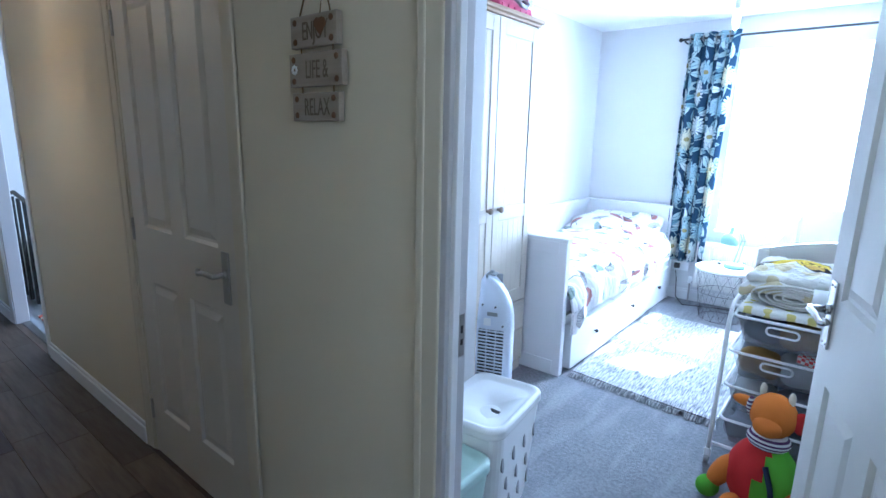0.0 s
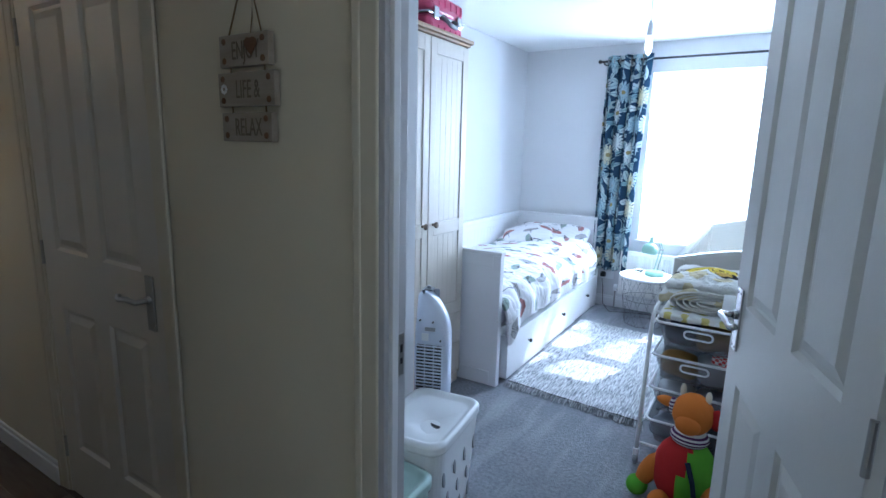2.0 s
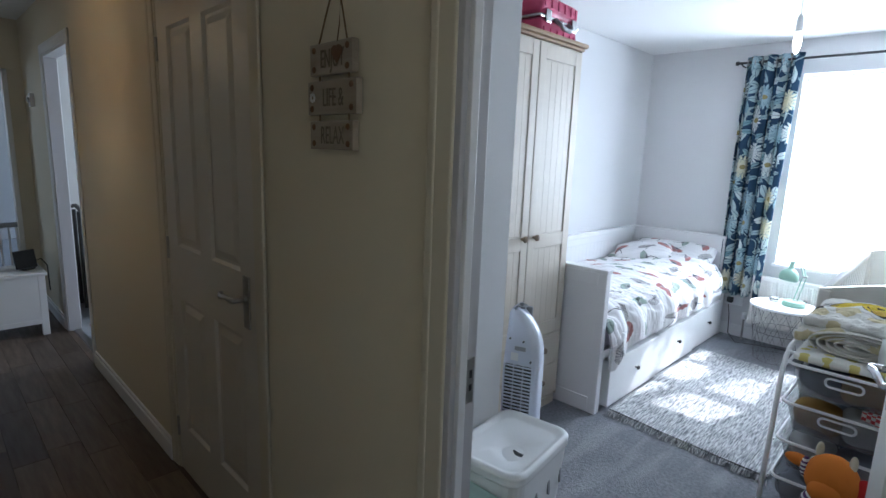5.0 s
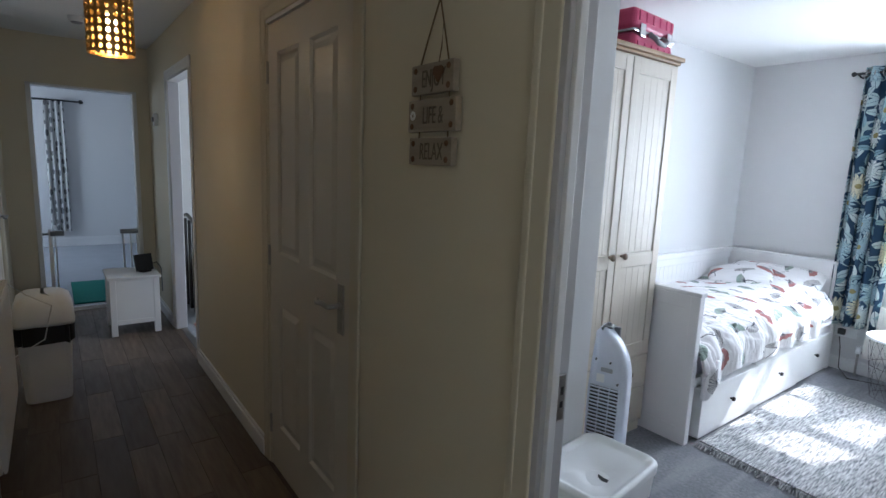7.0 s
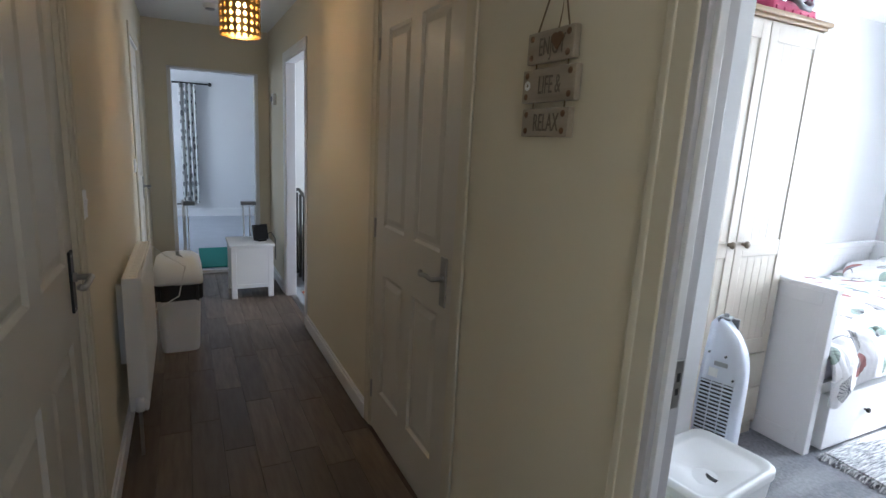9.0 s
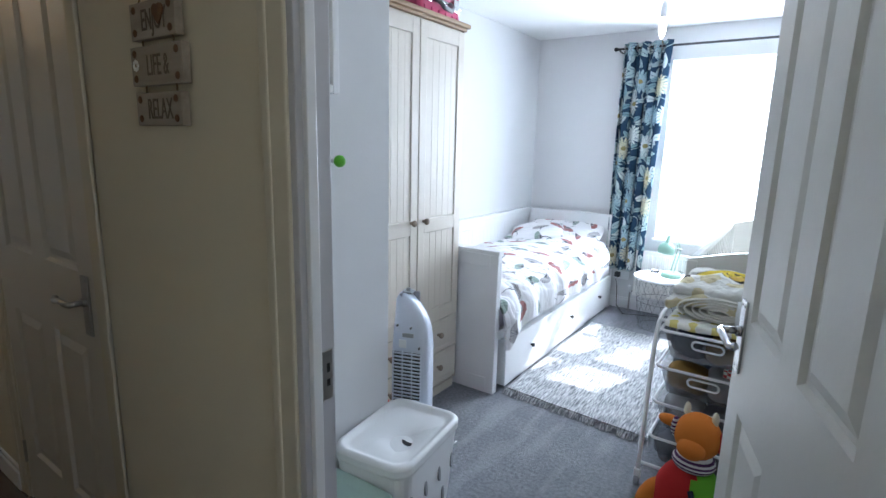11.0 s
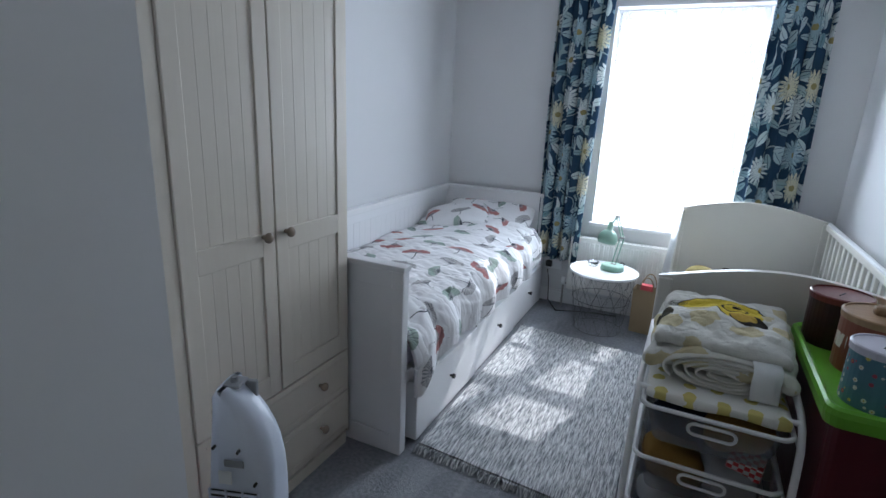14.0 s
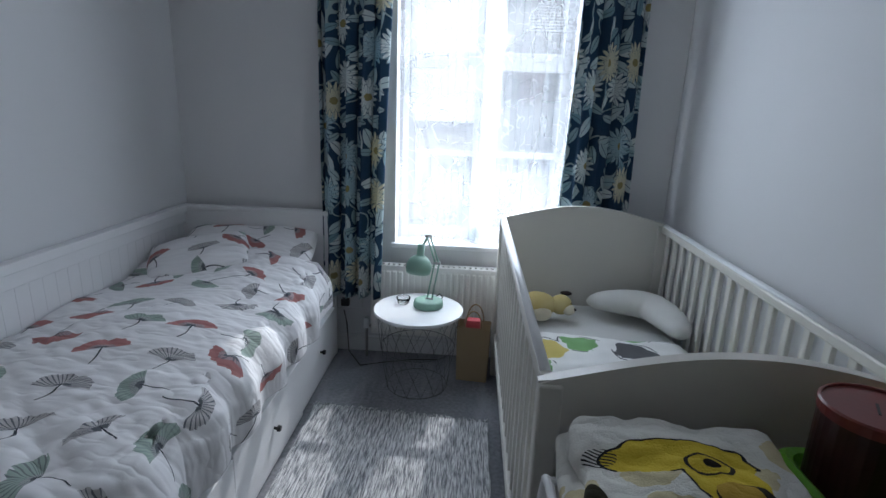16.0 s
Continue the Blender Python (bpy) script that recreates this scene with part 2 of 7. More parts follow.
def wall(name, mat, axis, a0, a1, b0, b1, height, holes, label):
    """A wall along axis 'x' or 'y' from a0 to a1, between b0 and b1 across, with holes (from, to, bottom, top) through it."""
    bm = bmesh.new()
    cuts = sorted(holes)
    at = a0
    rows = []
    for h0, h1, z0, z1 in cuts:
        if h0 > at:
            rows.append((at, h0, 0, height))
        if z0 > 0:
            rows.append((h0, h1, 0, z0))
        if z1 < height:
            rows.append((h0, h1, z1, height))
        at = h1
    if a1 > at:
        rows.append((at, a1, 0, height))
    for p, q, z0, z1 in rows:
        box(bm, p, q, b0, b1, z0, z1) if axis == "x" else box(bm, b0, b1, p, q, z0, z1)
    bmesh.ops.remove_doubles(bm, verts=bm.verts, dist=0.0001)
    return tagged(part(name, bm, mat), label, "wall", kind="structure")


# ---------- plan ----------
H = 2.36                         # ceilings
XL, XR, YW = -2.035, 0.575, 4.06   # bedroom: left wall, right wall, window wall
HL = -1.07                       # hall's far side
NB = 0.074                       # bedroom face of the thin hall partition
DX0, DX1, DTOP = -0.606, 0.315, 2.02  # bedroom doorway
CX0, CX1 = -2.235, -1.385          # cupboard door
FX0, FX1 = -4.57, -3.74          # side room doorway
XE = -5.5                        # hall's end wall

wall("wall_hall_north", M_hall, "x", XE - 0.1, 1.3, 0.0, NB, H, [(DX0, DX1, 0, DTOP), (CX0, CX1, 0, DTOP), (FX0, FX1, 0, DTOP)], "warm off-white painted hall wall with three doorways")
wall("wall_hall_south", M_hall, "x", XE - 0.1, 1.3, HL - 0.12, HL, H, [(-1.745, -0.80, 0, DTOP), (-4.85, -4.02, 0, DTOP)], "warm off-white painted hall wall with two doorways")
# the opening in this wall is added for the hall's fill lamp
wall("wall_hall_east", M_hall, "y", HL, 0.0, 1.2, 1.3, H, [(-0.92, -0.18, 1.0, 2.0)], "painted wall closing the hall with an added small window")
wall("wall_hall_end", M_hall, "y", HL, 0.0, XE - 0.1, XE, H, [(-0.875, -0.115, 0, 1.97)], "painted hall end wall with a wide opening")
wall("wall_pegs", M_wall, "y", NB, 0.78, -1.14, -1.04, H, [], "white painted wall with coloured coat pegs")
wall("wall_cupboard", M_wall, "x", XL, -1.14, 0.68, 0.78, H, [], "white painted side of the built-in cupboard")
wall("wall_west", M_wall, "y", NB, YW, XL - 0.1, XL, H, [], "plain white painted bedroom wall")
wall("wall_east", M_wall, "y", NB, YW, XR, XR + 0.1, H, [], "plain white painted bedroom wall")
WX0, WX1, WZ0, WZ1 = -0.865, 0.045, 0.66, 2.11
wall("wall_window", M_wall, "x", XL - 0.1, XR + 0.1, YW, YW + 0.28, H, [(WX0, WX1, WZ0, WZ1)], "white painted wall with one tall window")
# the side room and the end room
wall("wall_side_room_west", M_wall, "y", NB, 3.0, -5.6, -5.5, H, [], "white painted side room wall")
wall("wall_side_room_far", M_wall, "x", -5.6, XL - 0.1, 3.0, 3.1, H, [(-4.2, -3.0, 0.9, 2.1)], "white painted side room wall with an added window")
wall("wall_end_room_far", M_wall, "y", -2.6, 1.2, -9.6, -9.5, H, [], "white painted end room wall")
wall("wall_end_room_south", M_wall, "x", -9.5, XE - 0.1, -2.6, -2.5, H, [(-8.8, -7.6, 0.9, 2.1)], "white painted end room wall with an added window")
wall("wall_end_room_north", M_wall, "x", -9.5, XE - 0.1, 1.1, 1.2, H, [], "white painted end room wall")
wall("wall_end_room_east", M_wall, "y", -2.5, HL - 0.12, XE - 0.1, XE, H, [], "white painted end room wall")
wall("wall_end_room_east_2", M_wall, "y", NB, 1.1, XE - 0.2, XE - 0.1, H, [], "white painted end room wall")
wall("wall_south_room", M_wall, "x", XE, 1.3, -2.6, -2.5, H, [], "white painted wall behind the south doors")

for name, x0, x1, y0, y1 in (("ceiling", XL - 0.1, XR + 0.1, 0.0, YW + 0.28), ("ceiling_hall", XE - 0.1, 1.3, -2.6, 0.0), ("ceiling_side_room", -5.6, XL - 0.1, 0.0, 3.1), ("ceiling_end_room", -9.6, XE - 0.1, -2.6, 1.2), ("ceiling_entry", XR + 0.1, 1.3, 0.0, 0.12)):
    tagged(bar(name, M_ceil, x0, x1, y0, y1, H, H + 0.1), "smooth white painted ceiling", "ceiling", kind="structure")

tagged(bar("floor_bedroom", M_carpet, XL, XR, 0.03, YW, -0.1, 0.0), "grey short pile bedroom carpet", "carpet", kind="structure")
M_endcarpet = fabric("end_room_carpet", (0.42, 0.44, 0.48), scale=4)
tagged(bar("floor_end_room", M_endcarpet, -9.5, XE - 0.05, -2.5, 1.1, -0.1, 0.0), "pale grey carpet", "carpet", kind="structure")
tagged(bar("floor_side_room", M_endcarpet, -5.5, XL - 0.1, 0.03, 3.0, -0.1, 0.0), "pale grey carpet", "carpet", kind="structure")
M_sub = paint("dark_joint", (0.03, 0.022, 0.018), 0.8)
hall_floor = tagged(bar("floor_hall", M_sub, XE - 0.05, 1.2, -2.5, 0.03, -0.1, -0.004), "dark brown wood effect plank floor in the hall", "floor", kind="structure")

# ---------- doors, linings, trim ----------
LIN = 0.035


def lining(name, x0, x1, y0, y1, top, front, back, label):
    """Door lining in an opening from x0 to x1, with a stop and an architrave on each named face."""
    t = thing(name, label=label, category="door frame", kind="structure")
    bm = bmesh.new()
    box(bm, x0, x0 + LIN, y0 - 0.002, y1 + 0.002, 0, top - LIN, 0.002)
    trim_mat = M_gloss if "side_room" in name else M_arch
    # open doorways take the jamb white with shade put into its colour
    jamb_mat = M_arch if "cupboard" in name or "south" in name else M_jamb_shade
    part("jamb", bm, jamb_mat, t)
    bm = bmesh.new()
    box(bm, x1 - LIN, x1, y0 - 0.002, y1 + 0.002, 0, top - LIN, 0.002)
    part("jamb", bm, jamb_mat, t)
    bm = bmesh.new()
    box(bm, x0, x1, y0 - 0.002, y1 + 0.002, top - LIN, top, 0.002)
    part("head", bm, M_gloss, t)
    for face, s in ((y0, -1), (y1, 1)):
        if (s < 0 and not front) or (s > 0 and not back):
            continue
        for a, b, c, d in ((x0 - 0.045, x0 + 0.02, 0, top + 0.045), (x1 - 0.02, x1 + 0.045, 0, top + 0.045), (x0 + 0.02, x1 - 0.02, top - 0.02, top + 0.045)):
            bm = bmesh.new()
            box(bm, a, b, min(face, face + s * 0.009), max(face, face + s * 0.009), c, d, 0.004)
            # a raised back band along the outer edge
            if d - c > 1:
                o = a if a < x0 else b - 0.022
                box(bm, o, o + 0.022, min(face, face + s * 0.012), max(face, face + s * 0.012), c, d, 0.004)
            else:
                box(bm, a - 0.065, b + 0.065, min(face, face + s * 0.012), max(face, face + s * 0.012), d - 0.022, d, 0.004)
            part("architrave", bm, trim_mat, t)
    return t


def leaf_parts(parent, w, flip, leaf_mat, h=1.97, th=0.036):
    """A moulded four-panel door leaf from x = 0 (hinge) to x = w: stiles, rails and recessed panels with raised fields."""
    st, mid = 0.105, 0.10
    pw = (w - 2 * st - mid) / 2
    cols = [(st, st + pw), (st + pw + mid, w - st)]
    rows = [(0.22, 0.80), (1.02, h - 0.12)]
    sx = -1 if flip else 1

    def bx(name, a, b, c, d):
        part(name, box(bmesh.new(), min(sx * a, sx * b), max(sx * a, sx * b), -th / 2, th / 2, c, d), leaf_mat, parent)
    bx("stile", 0, st, 0, h)
    bx("stile", w - st, w, 0, h)
    for c, d in ((0, 0.22), (0.80, 1.02), (h - 0.12, h)):
        bx("rail", st, w - st, c, d)
    for c, d in rows:
        bx("muntin", st + pw, st + pw + mid, c, d)
        for a, b in cols:
            bm = bmesh.new()
            r = lambda e, y: [(sx * (a + e), y, c + e), (sx * (b - e), y, c + e), (sx * (b - e), y, d - e), (sx * (a + e), y, d - e)]
            for s in (-1, 1):
                low, fld = s * (th / 2 - 0.010), s * (th / 2 - 0.002)
                loft(bm, [r(0, s * th / 2), r(0.010, low), r(0.020, low), r(0.045, fld)], cap=False)
                bm.faces.new([bm.verts.new(p) for p in r(0.045, fld)])
            bmesh.ops.remove_doubles(bm, verts=bm.verts, dist=0.00005)
            part("panel", bm, leaf_mat, parent)


def lever(parent, x, z, face, side, mat=None, plate_mat=None):
    """A lever handle on a back plate; face: the leaf's face in y, side: which way the lever points in x."""
    s = 1 if face > 0 else -1
    mat = mat or M_chrome
    bm = bmesh.new()
    box(bm, x - 0.021, x + 0.021, min(face, face + s * 0.007), max(face, face + s * 0.007), z - 0.10, z + 0.075, 0.002)
    plate = part("handle_plate", bm, plate_mat or mat, parent, "dark metal back plate" if plate_mat else "polished metal back plate")
    bm = bmesh.new()
    cyl(bm, (x, face, z), (x, face + s * 0.016, z), 0.013)
    cyl(bm, (x, face + s * 0.01, z), (x, face + s * 0.05, z), 0.0085)
    tube(bm, [(x + side * d, face + s * y, z + h) for d, y, h in ((-0.004, 0.046, 0), (0.012, 0.052, 0.001), (0.04, 0.052, 0.004), (0.075, 0.05, -0.001), (0.10, 0.047, -0.007), (0.112, 0.043, -0.004), (0.118, 0.038, 0.002))], 0.0085, 10)
    part("lever", bm, mat, plate, smooth=True)
    bm = bmesh.new()
    for dz in (-0.088, 0.063):
        for dx in (-0.012, 0.012):
            cyl(bm, (x + dx, face + s * 0.006, z + dz), (x + dx, face + s * 0.0085, z + dz), 0.0035, seg=10)
    part("screws", bm, M_steel, plate)
    return plate


def door(name, at, turn, w, hinge_side, label, lever_dir, kind="structure", mat=None, both=True, hz=0.94, plate_mat=None):
    """hinge_side 1: the leaf runs from its hinge towards +x of its own frame."""
    t = thing(name, at, turn, label, "door", kind=kind)
    # hall leaves use the copy whose colour carries the dim hall light
    leaf_parts(t, w, hinge_side < 0, M_door if "bedroom" in name else M_door_hall_shade)
    hx = hinge_side * (w - 0.058)
    lever(t, hx, hz, -0.018, lever_dir, mat, plate_mat)
    if both:
        lever(t, hx, hz, 0.018, lever_dir, mat, plate_mat)
    for z in (0.2, 1.0, 1.78):
        bm = bmesh.new()
        cyl(bm, (-0.002 * hinge_side, -0.02, z - 0.045), (-0.002 * hinge_side, -0.02, z + 0.045), 0.0065, seg=10)
        part("hinge", bm, M_steel, t)
    return t


lining("door_frame_bedroom", DX0, DX1, 0.0, NB, DTOP, True, False, "white gloss frame of the open bedroom doorway")
lining("door_frame_cupboard", CX0, CX1, 0.0, NB, DTOP, True, False, "white gloss frame round the cupboard door")
lining("door_frame_side_room", FX0, FX1, 0.0, NB, DTOP, True, True, "white gloss frame of the open side doorway")
lining("door_frame_south", -1.745, -0.80, HL - 0.12, HL, DTOP, False, True, "white gloss frame round a closed door")
lining("door_frame_south_far", -4.85, -4.02, HL - 0.12, HL, DTOP, False, True, "white gloss frame round a closed door")

BED_TURN = -73.8
door("door_bedroom", (DX1 - LIN - 0.002, 0.092, 0.006), BED_TURN, 0.77, -1, "open white four-panel bedroom door with chrome lever", 1, hz=0.985)
door("door_cupboard", (CX0 + LIN + 0.001, 0.019, 0.006), 0, 0.778, 1, "closed white four-panel cupboard door with lever handle", -1, mat=M_steel, both=False)
ld = door("door_south", (-0.80 - LIN - 0.002, HL - 0.03, 0.006), 180, 0.871, 1, "closed white four-panel door with dark lever", -1, mat=M_steel, both=False, hz=0.975, plate_mat=M_black)
door("door_south_far", (-4.02 - LIN - 0.002, HL - 0.03, 0.006), 180, 0.756, 1, "closed white four-panel hall door", -1, mat=M_steel, both=False)

# door stop on the lining and the strike plate
bm = bmesh.new()
box(bm, DX0 + LIN, DX0 + LIN + 0.012, 0.012, 0.034, 0, DTOP - LIN, 0.002)
tagged(part("door_stop", bm, M_gloss), "white gloss door stop strip", "door stop", kind="structure")
# unseen strips added behind the cupboard leaf to block light through its gaps
for x0, x1, z0, z1 in ((CX0 + LIN, CX0 + LIN + 0.022, 0, DTOP - LIN), (CX1 - LIN - 0.022, CX1 - LIN, 0, DTOP - LIN), (CX0 + LIN + 0.022, CX1 - LIN - 0.022, DTOP - LIN - 0.022, DTOP - LIN)):
    bm = box(bmesh.new(), x0, x1, 0.040, 0.062, z0, z1, 0.002)
    tagged(part("door_stop_cupboard", bm, M_arch), "added cream strip blocking light round the cupboard door", "door stop", kind="structure")
strike = thing("strike_plate", (DX0 + LIN, 0.055, 0.965), 0, "small steel strike plate in the door lining", "strike plate")
bm = bmesh.new()
box(bm, -0.001, 0.003, -0.013, 0.012, -0.05, 0.05, 0.001)
part("plate", bm, M_steel, strike)
for z0, z1 in ((-0.022, -0.008), (0.006, 0.024)):
    bm = bmesh.new()
    box(bm, 0.0025, 0.0036, -0.003, 0.005, z0, z1)
    part("slot", bm, M_black, strike, "dark latch slot")


def skirting(name, axis, a0, a1, face, s, h=0.10, mat=None):
    bm = bmesh.new()
    for lo, hi, d in ((0, h - 0.02, 0.016), (h - 0.02, h, 0.010)):
        b0, b1 = min(face, face + s * d), max(face, face + s * d)
        box(bm, a0, a1, b0, b1, lo, hi, 0.003) if axis == "x" else box(bm, b0, b1, a0, a1, lo, hi, 0.003)
    return tagged(part(name, bm, mat or M_gloss), "white gloss painted skirting board", "skirting", kind="structure")


for i, (a0, a1) in enumerate(((XE, FX0 - 0.046), (FX1 + 0.046, CX0 - 0.046), (CX1 + 0.046, DX0 - 0.046), (DX1 + 0.046, 1.2))):
    skirting("baseboard_hall_north_%d" % (i + 1), "x", a0, a1, 0.0, -1)
for i, (a0, a1) in enumerate(((XE, -4.90), (-3.97, -1.79), (-0.755, 1.2))):
    skirting("baseboard_hall_south_%d" % (i + 1), "x", a0, a1, HL, 1)
skirting("baseboard_hall_end", "y", HL + 0.016, -0.88, XE, 1)
skirting("baseboard_west", "y", 0.78, YW - 0.016, XL, 1)
skirting("baseboard_east", "y", NB, YW - 0.016, XR, -1)
skirting("baseboard_window", "x", XL, XR, YW, -1)
skirting("baseboard_pegs", "y", NB, 0.78, -1.04, 1)
skirting("baseboard_end_room", "y", -2.5, 1.1, -9.5, 1, 0.14)
skirting("baseboard_side_room", "y", 0.1, 3.0, -5.5, 1)

bm = bmesh.new()
box(bm, DX0 + LIN, DX1 - LIN, 0.02, 0.05, 0.0, 0.007, 0.003)
tagged(part("threshold", bm, M_steel), "thin metal threshold strip in the doorway", "threshold", kind="structure")
bm = bmesh.new()
box(bm, FX0 + LIN, FX1 - LIN, 0.03, 0.075, 0.0, 0.007, 0.003)
tagged(part("threshold_side_room", bm, M_steel), "thin metal threshold strip in the doorway", "threshold", kind="structure")
bm = bmesh.new()
box(bm, XE - 0.1, XE - 0.02, -0.875, -0.115, -0.004, 0.007, 0.003)
tagged(part("threshold_end_room", bm, M_gloss), "pale threshold strip in the end opening", "threshold", kind="structure")
# lining and frame of the end opening
for a0, a1, z0, z1 in ((-0.89, -0.875 + 0.02, 0, 1.97), (-0.115 - 0.02, -0.10, 0, 1.97), (-0.89, -0.10, 1.95, 1.97)):
    bm = bmesh.new()
    box(bm, XE - 0.105, XE + 0.012, a0, a1, z0, z1, 0.003)
    tagged(part("trim_end_opening", bm, M_gloss), "white painted trim round the end opening", "trim", kind="structure")

# ---------- bedroom window ----------
win = thing("window_1", label="white framed casement window with glazing bars", category="window", kind="structure")
FY0, FY1 = YW + 0.16, YW + 0.22
MX, TZ, GZ = (WX0 + WX1) / 2, 1.64, 1.15
for nm, a, b, c, d in (("frame_side", WX0, WX0 + 0.05, WZ0, WZ1), ("frame_side", WX1 - 0.05, WX1, WZ0, WZ1), ("frame_head", WX0 + 0.05, WX1 - 0.05, WZ1 - 0.05, WZ1), ("frame_sill", WX0 + 0.05, WX1 - 0.05, WZ0, WZ0 + 0.06)):
    part(nm, box(bmesh.new(), a, b, FY0, FY1, c, d, 0.004), M_gloss, win)
part("mullion", box(bmesh.new(), MX - 0.05, MX + 0.05, FY0, FY1, WZ0 + 0.06, WZ1 - 0.05, 0.004), M_gloss, win)
for sx0, sx1 in ((WX0 + 0.05, MX - 0.05), (MX + 0.05, WX1 - 0.05)):
    part("transom", box(bmesh.new(), sx0, sx1, FY0, FY1, TZ - 0.045, TZ + 0.045, 0.004), M_gloss, win)
    part("glazing_bar", box(bmesh.new(), sx0, sx1, FY0 + 0.01, FY1 - 0.01, GZ - 0.016, GZ + 0.016, 0.004), M_gloss, win)
M_glass = Nodes("window_glass", 0.0)
M_glass.b.inputs["Transmission Weight"].default_value = 1.0
M_glass.b.inputs["IOR"].default_value = 1.45
M_glass = M_glass.mat
for sx0, sx1 in ((WX0 + 0.05, MX - 0.05), (MX + 0.05, WX1 - 0.05)):
    for z0, z1 in ((WZ0 + 0.06, GZ - 0.016), (GZ + 0.016, TZ - 0.045), (TZ + 0.045, WZ1 - 0.05)):
        g = part("pane", box(bmesh.new(), sx0, sx1, FY0 + 0.028, FY0 + 0.032, z0, z1), M_glass, win)
        g.visible_shadow = False
part("window_board", box(bmesh.new(), WX0 - 0.02, WX1 + 0.02, YW - 0.03, FY0, WZ0 - 0.022, WZ0 + 0.003, 0.006), M_gloss, win)

# ---------- world outside ----------
# ground made pale as a reflector, throwing sun onto the house front
M_bounce_ground = paint("pale_bounce_ground", (0.56, 0.55, 0.52), 0.85, 0.12, 0.5, 0.3, 20)
bm = bmesh.new()
bmesh.ops.create_grid(bm, x_segments=4, y_segments=4, size=1500)
tagged(part("ground", bm, M_bounce_ground), "ground outside the house, made pale to bounce sunlight", "ground", kind="structure")
bpy.data.objects["ground"].location = (0, 0, -0.35)
# emitting sheet added far outside so that the window turns white
k = Nodes("backdrop_glow", 1.0)
em = k.n("Emission")
em.inputs[0].default_value, em.inputs[1].default_value = (0.93, 0.96, 1.0, 1), 2.1
k.t.links.new(em.outputs[0], k.t.nodes["Material Output"].inputs[0])
bm = bmesh.new()
for i in range(32):
    a0, a1 = radians(40 + 100 * i / 32), radians(40 + 100 * (i + 1) / 32)
    bm.faces.new([bm.verts.new((75 * math.cos(q), 75 * math.sin(q), z)) for q, z in ((a0, -0.34), (a1, -0.34), (a1, 34), (a0, 34))])
tagged(part("backdrop", bm, k.mat), "glowing white backdrop added beyond the window", "sky", kind="structure")
M_render = paint("pale_render", (0.84, 0.83, 0.80), 0.85, 0.04, 0.8, 0.3, 30)
M_brick = paint("red_brick", (0.30, 0.16, 0.16), 0.85, 0.2, 6.0, 0.3, 30)
M_tile = paint("roof_tile", (0.22, 0.21, 0.21), 0.8, 0.25, 2.0, 0.4, 12)
house = thing("house", (-0.3, 22, -0.35), 0, "pale rendered house with brick band and tiled roof", "house", kind="")
part("wall", box(bmesh.new(), 1.2, 12, 0, 8, 0, 4.6), M_render, house)
part("brick_band", box(bmesh.new(), 1.5, 4.4, -0.04, 0.0, 2.0, 3.2), M_brick, house)
bm = bmesh.new()
for i in range(26):
    y, z = -0.4 + i * 0.17, 4.5 + i * 0.13
    box(bm, 0.9, 12.4, y, y + 0.22, z, z + 0.045)
part("roof", bm, M_tile, house)
M_dark = Nodes("far_glass", 0.08).color((0.05, 0.055, 0.06)).mat
for x in (3.0, 7, 10):
    wnd = part("window", box(bmesh.new(), x - 0.6, x + 0.6, -0.09, -0.02, 2.0, 3.4, 0.02), M_gloss, house)
    part("pane", box(bmesh.new(), x - 0.5, x + 0.5, -0.1, -0.088, 2.1, 3.3), M_dark, wnd)

# ---------- bed ----------
def soft(bm, c, size, r, amp=0.0, freq=6.0, n=10, turn=None, seed=0.0):
    """A rounded cushion-like block with an uneven surface."""
    b2 = bmesh.new()
    bmesh.ops.create_cube(b2, size=2.0)
    bmesh.ops.subdivide_edges(b2, edges=b2.edges[:], cuts=n, use_grid_fill=True)
    half = Vector(size) / 2
    made = {}
    for w in b2.verts:
        p = Vector((w.co.x * half.x, w.co.y * half.y, w.co.z * half.z))
        q = Vector([max(-half[i] + r, min(half[i] - r, p[i])) for i in range(3)])
        d = p - q
        d = d.normalized() if d.length > 1e-6 else Vector((0, 0, 0))
        q += d * r
        q += d * noise.noise(q * freq + Vector((seed, seed * 2, 0))) * amp
        made[w] = bm.verts.new(Vector(c) + ((turn.to_3x3() @ q) if turn else q))
    for f in b2.faces:
        bm.faces.new([made[w] for w in f.verts])
    b2.free()


bed = thing("day_bed", (0, 0, 0), 0, "white painted day bed with three drawers", "bed")
BX0, BX1, BY0, BY1 = -2.03, -1.185, 1.868, 4.005


def board_end(name, y0, y1):
    bm = bmesh.new()
    box(bm, BX0, BX1, y0, y1, 0.0, 0.815, 0.003)
    ob = part(name, bm, M_bed, bed)
    bm = bmesh.new()
    box(bm, BX0, BX1 + 0.006, y0 - 0.008, y1 + 0.008, 0.815, 0.838, 0.004)
    part("cap", bm, M_bed, ob)
    return ob


fb = board_end("footboard", BY0, BY0 + 0.042)
for xx in (BX0, BX1 - 0.05):
    part("stile", box(bmesh.new(), xx, xx + 0.05, BY0 - 0.005, BY0, 0.0, 0.815, 0.002), M_bed, fb)
for z0, z1 in ((0.0, 0.09), (0.745, 0.815)):
    part("rail", box(bmesh.new(), BX0 + 0.05, BX1 - 0.05, BY0 - 0.005, BY0, z0, z1, 0.002), M_bed, fb)
board_end("headboard", BY1 - 0.042, BY1)
bm = bmesh.new()
box(bm, BX0, BX0 + 0.018, BY0 + 0.042, BY1 - 0.042, 0.0, 0.80)
back = part("back_panel", bm, M_bed, bed)
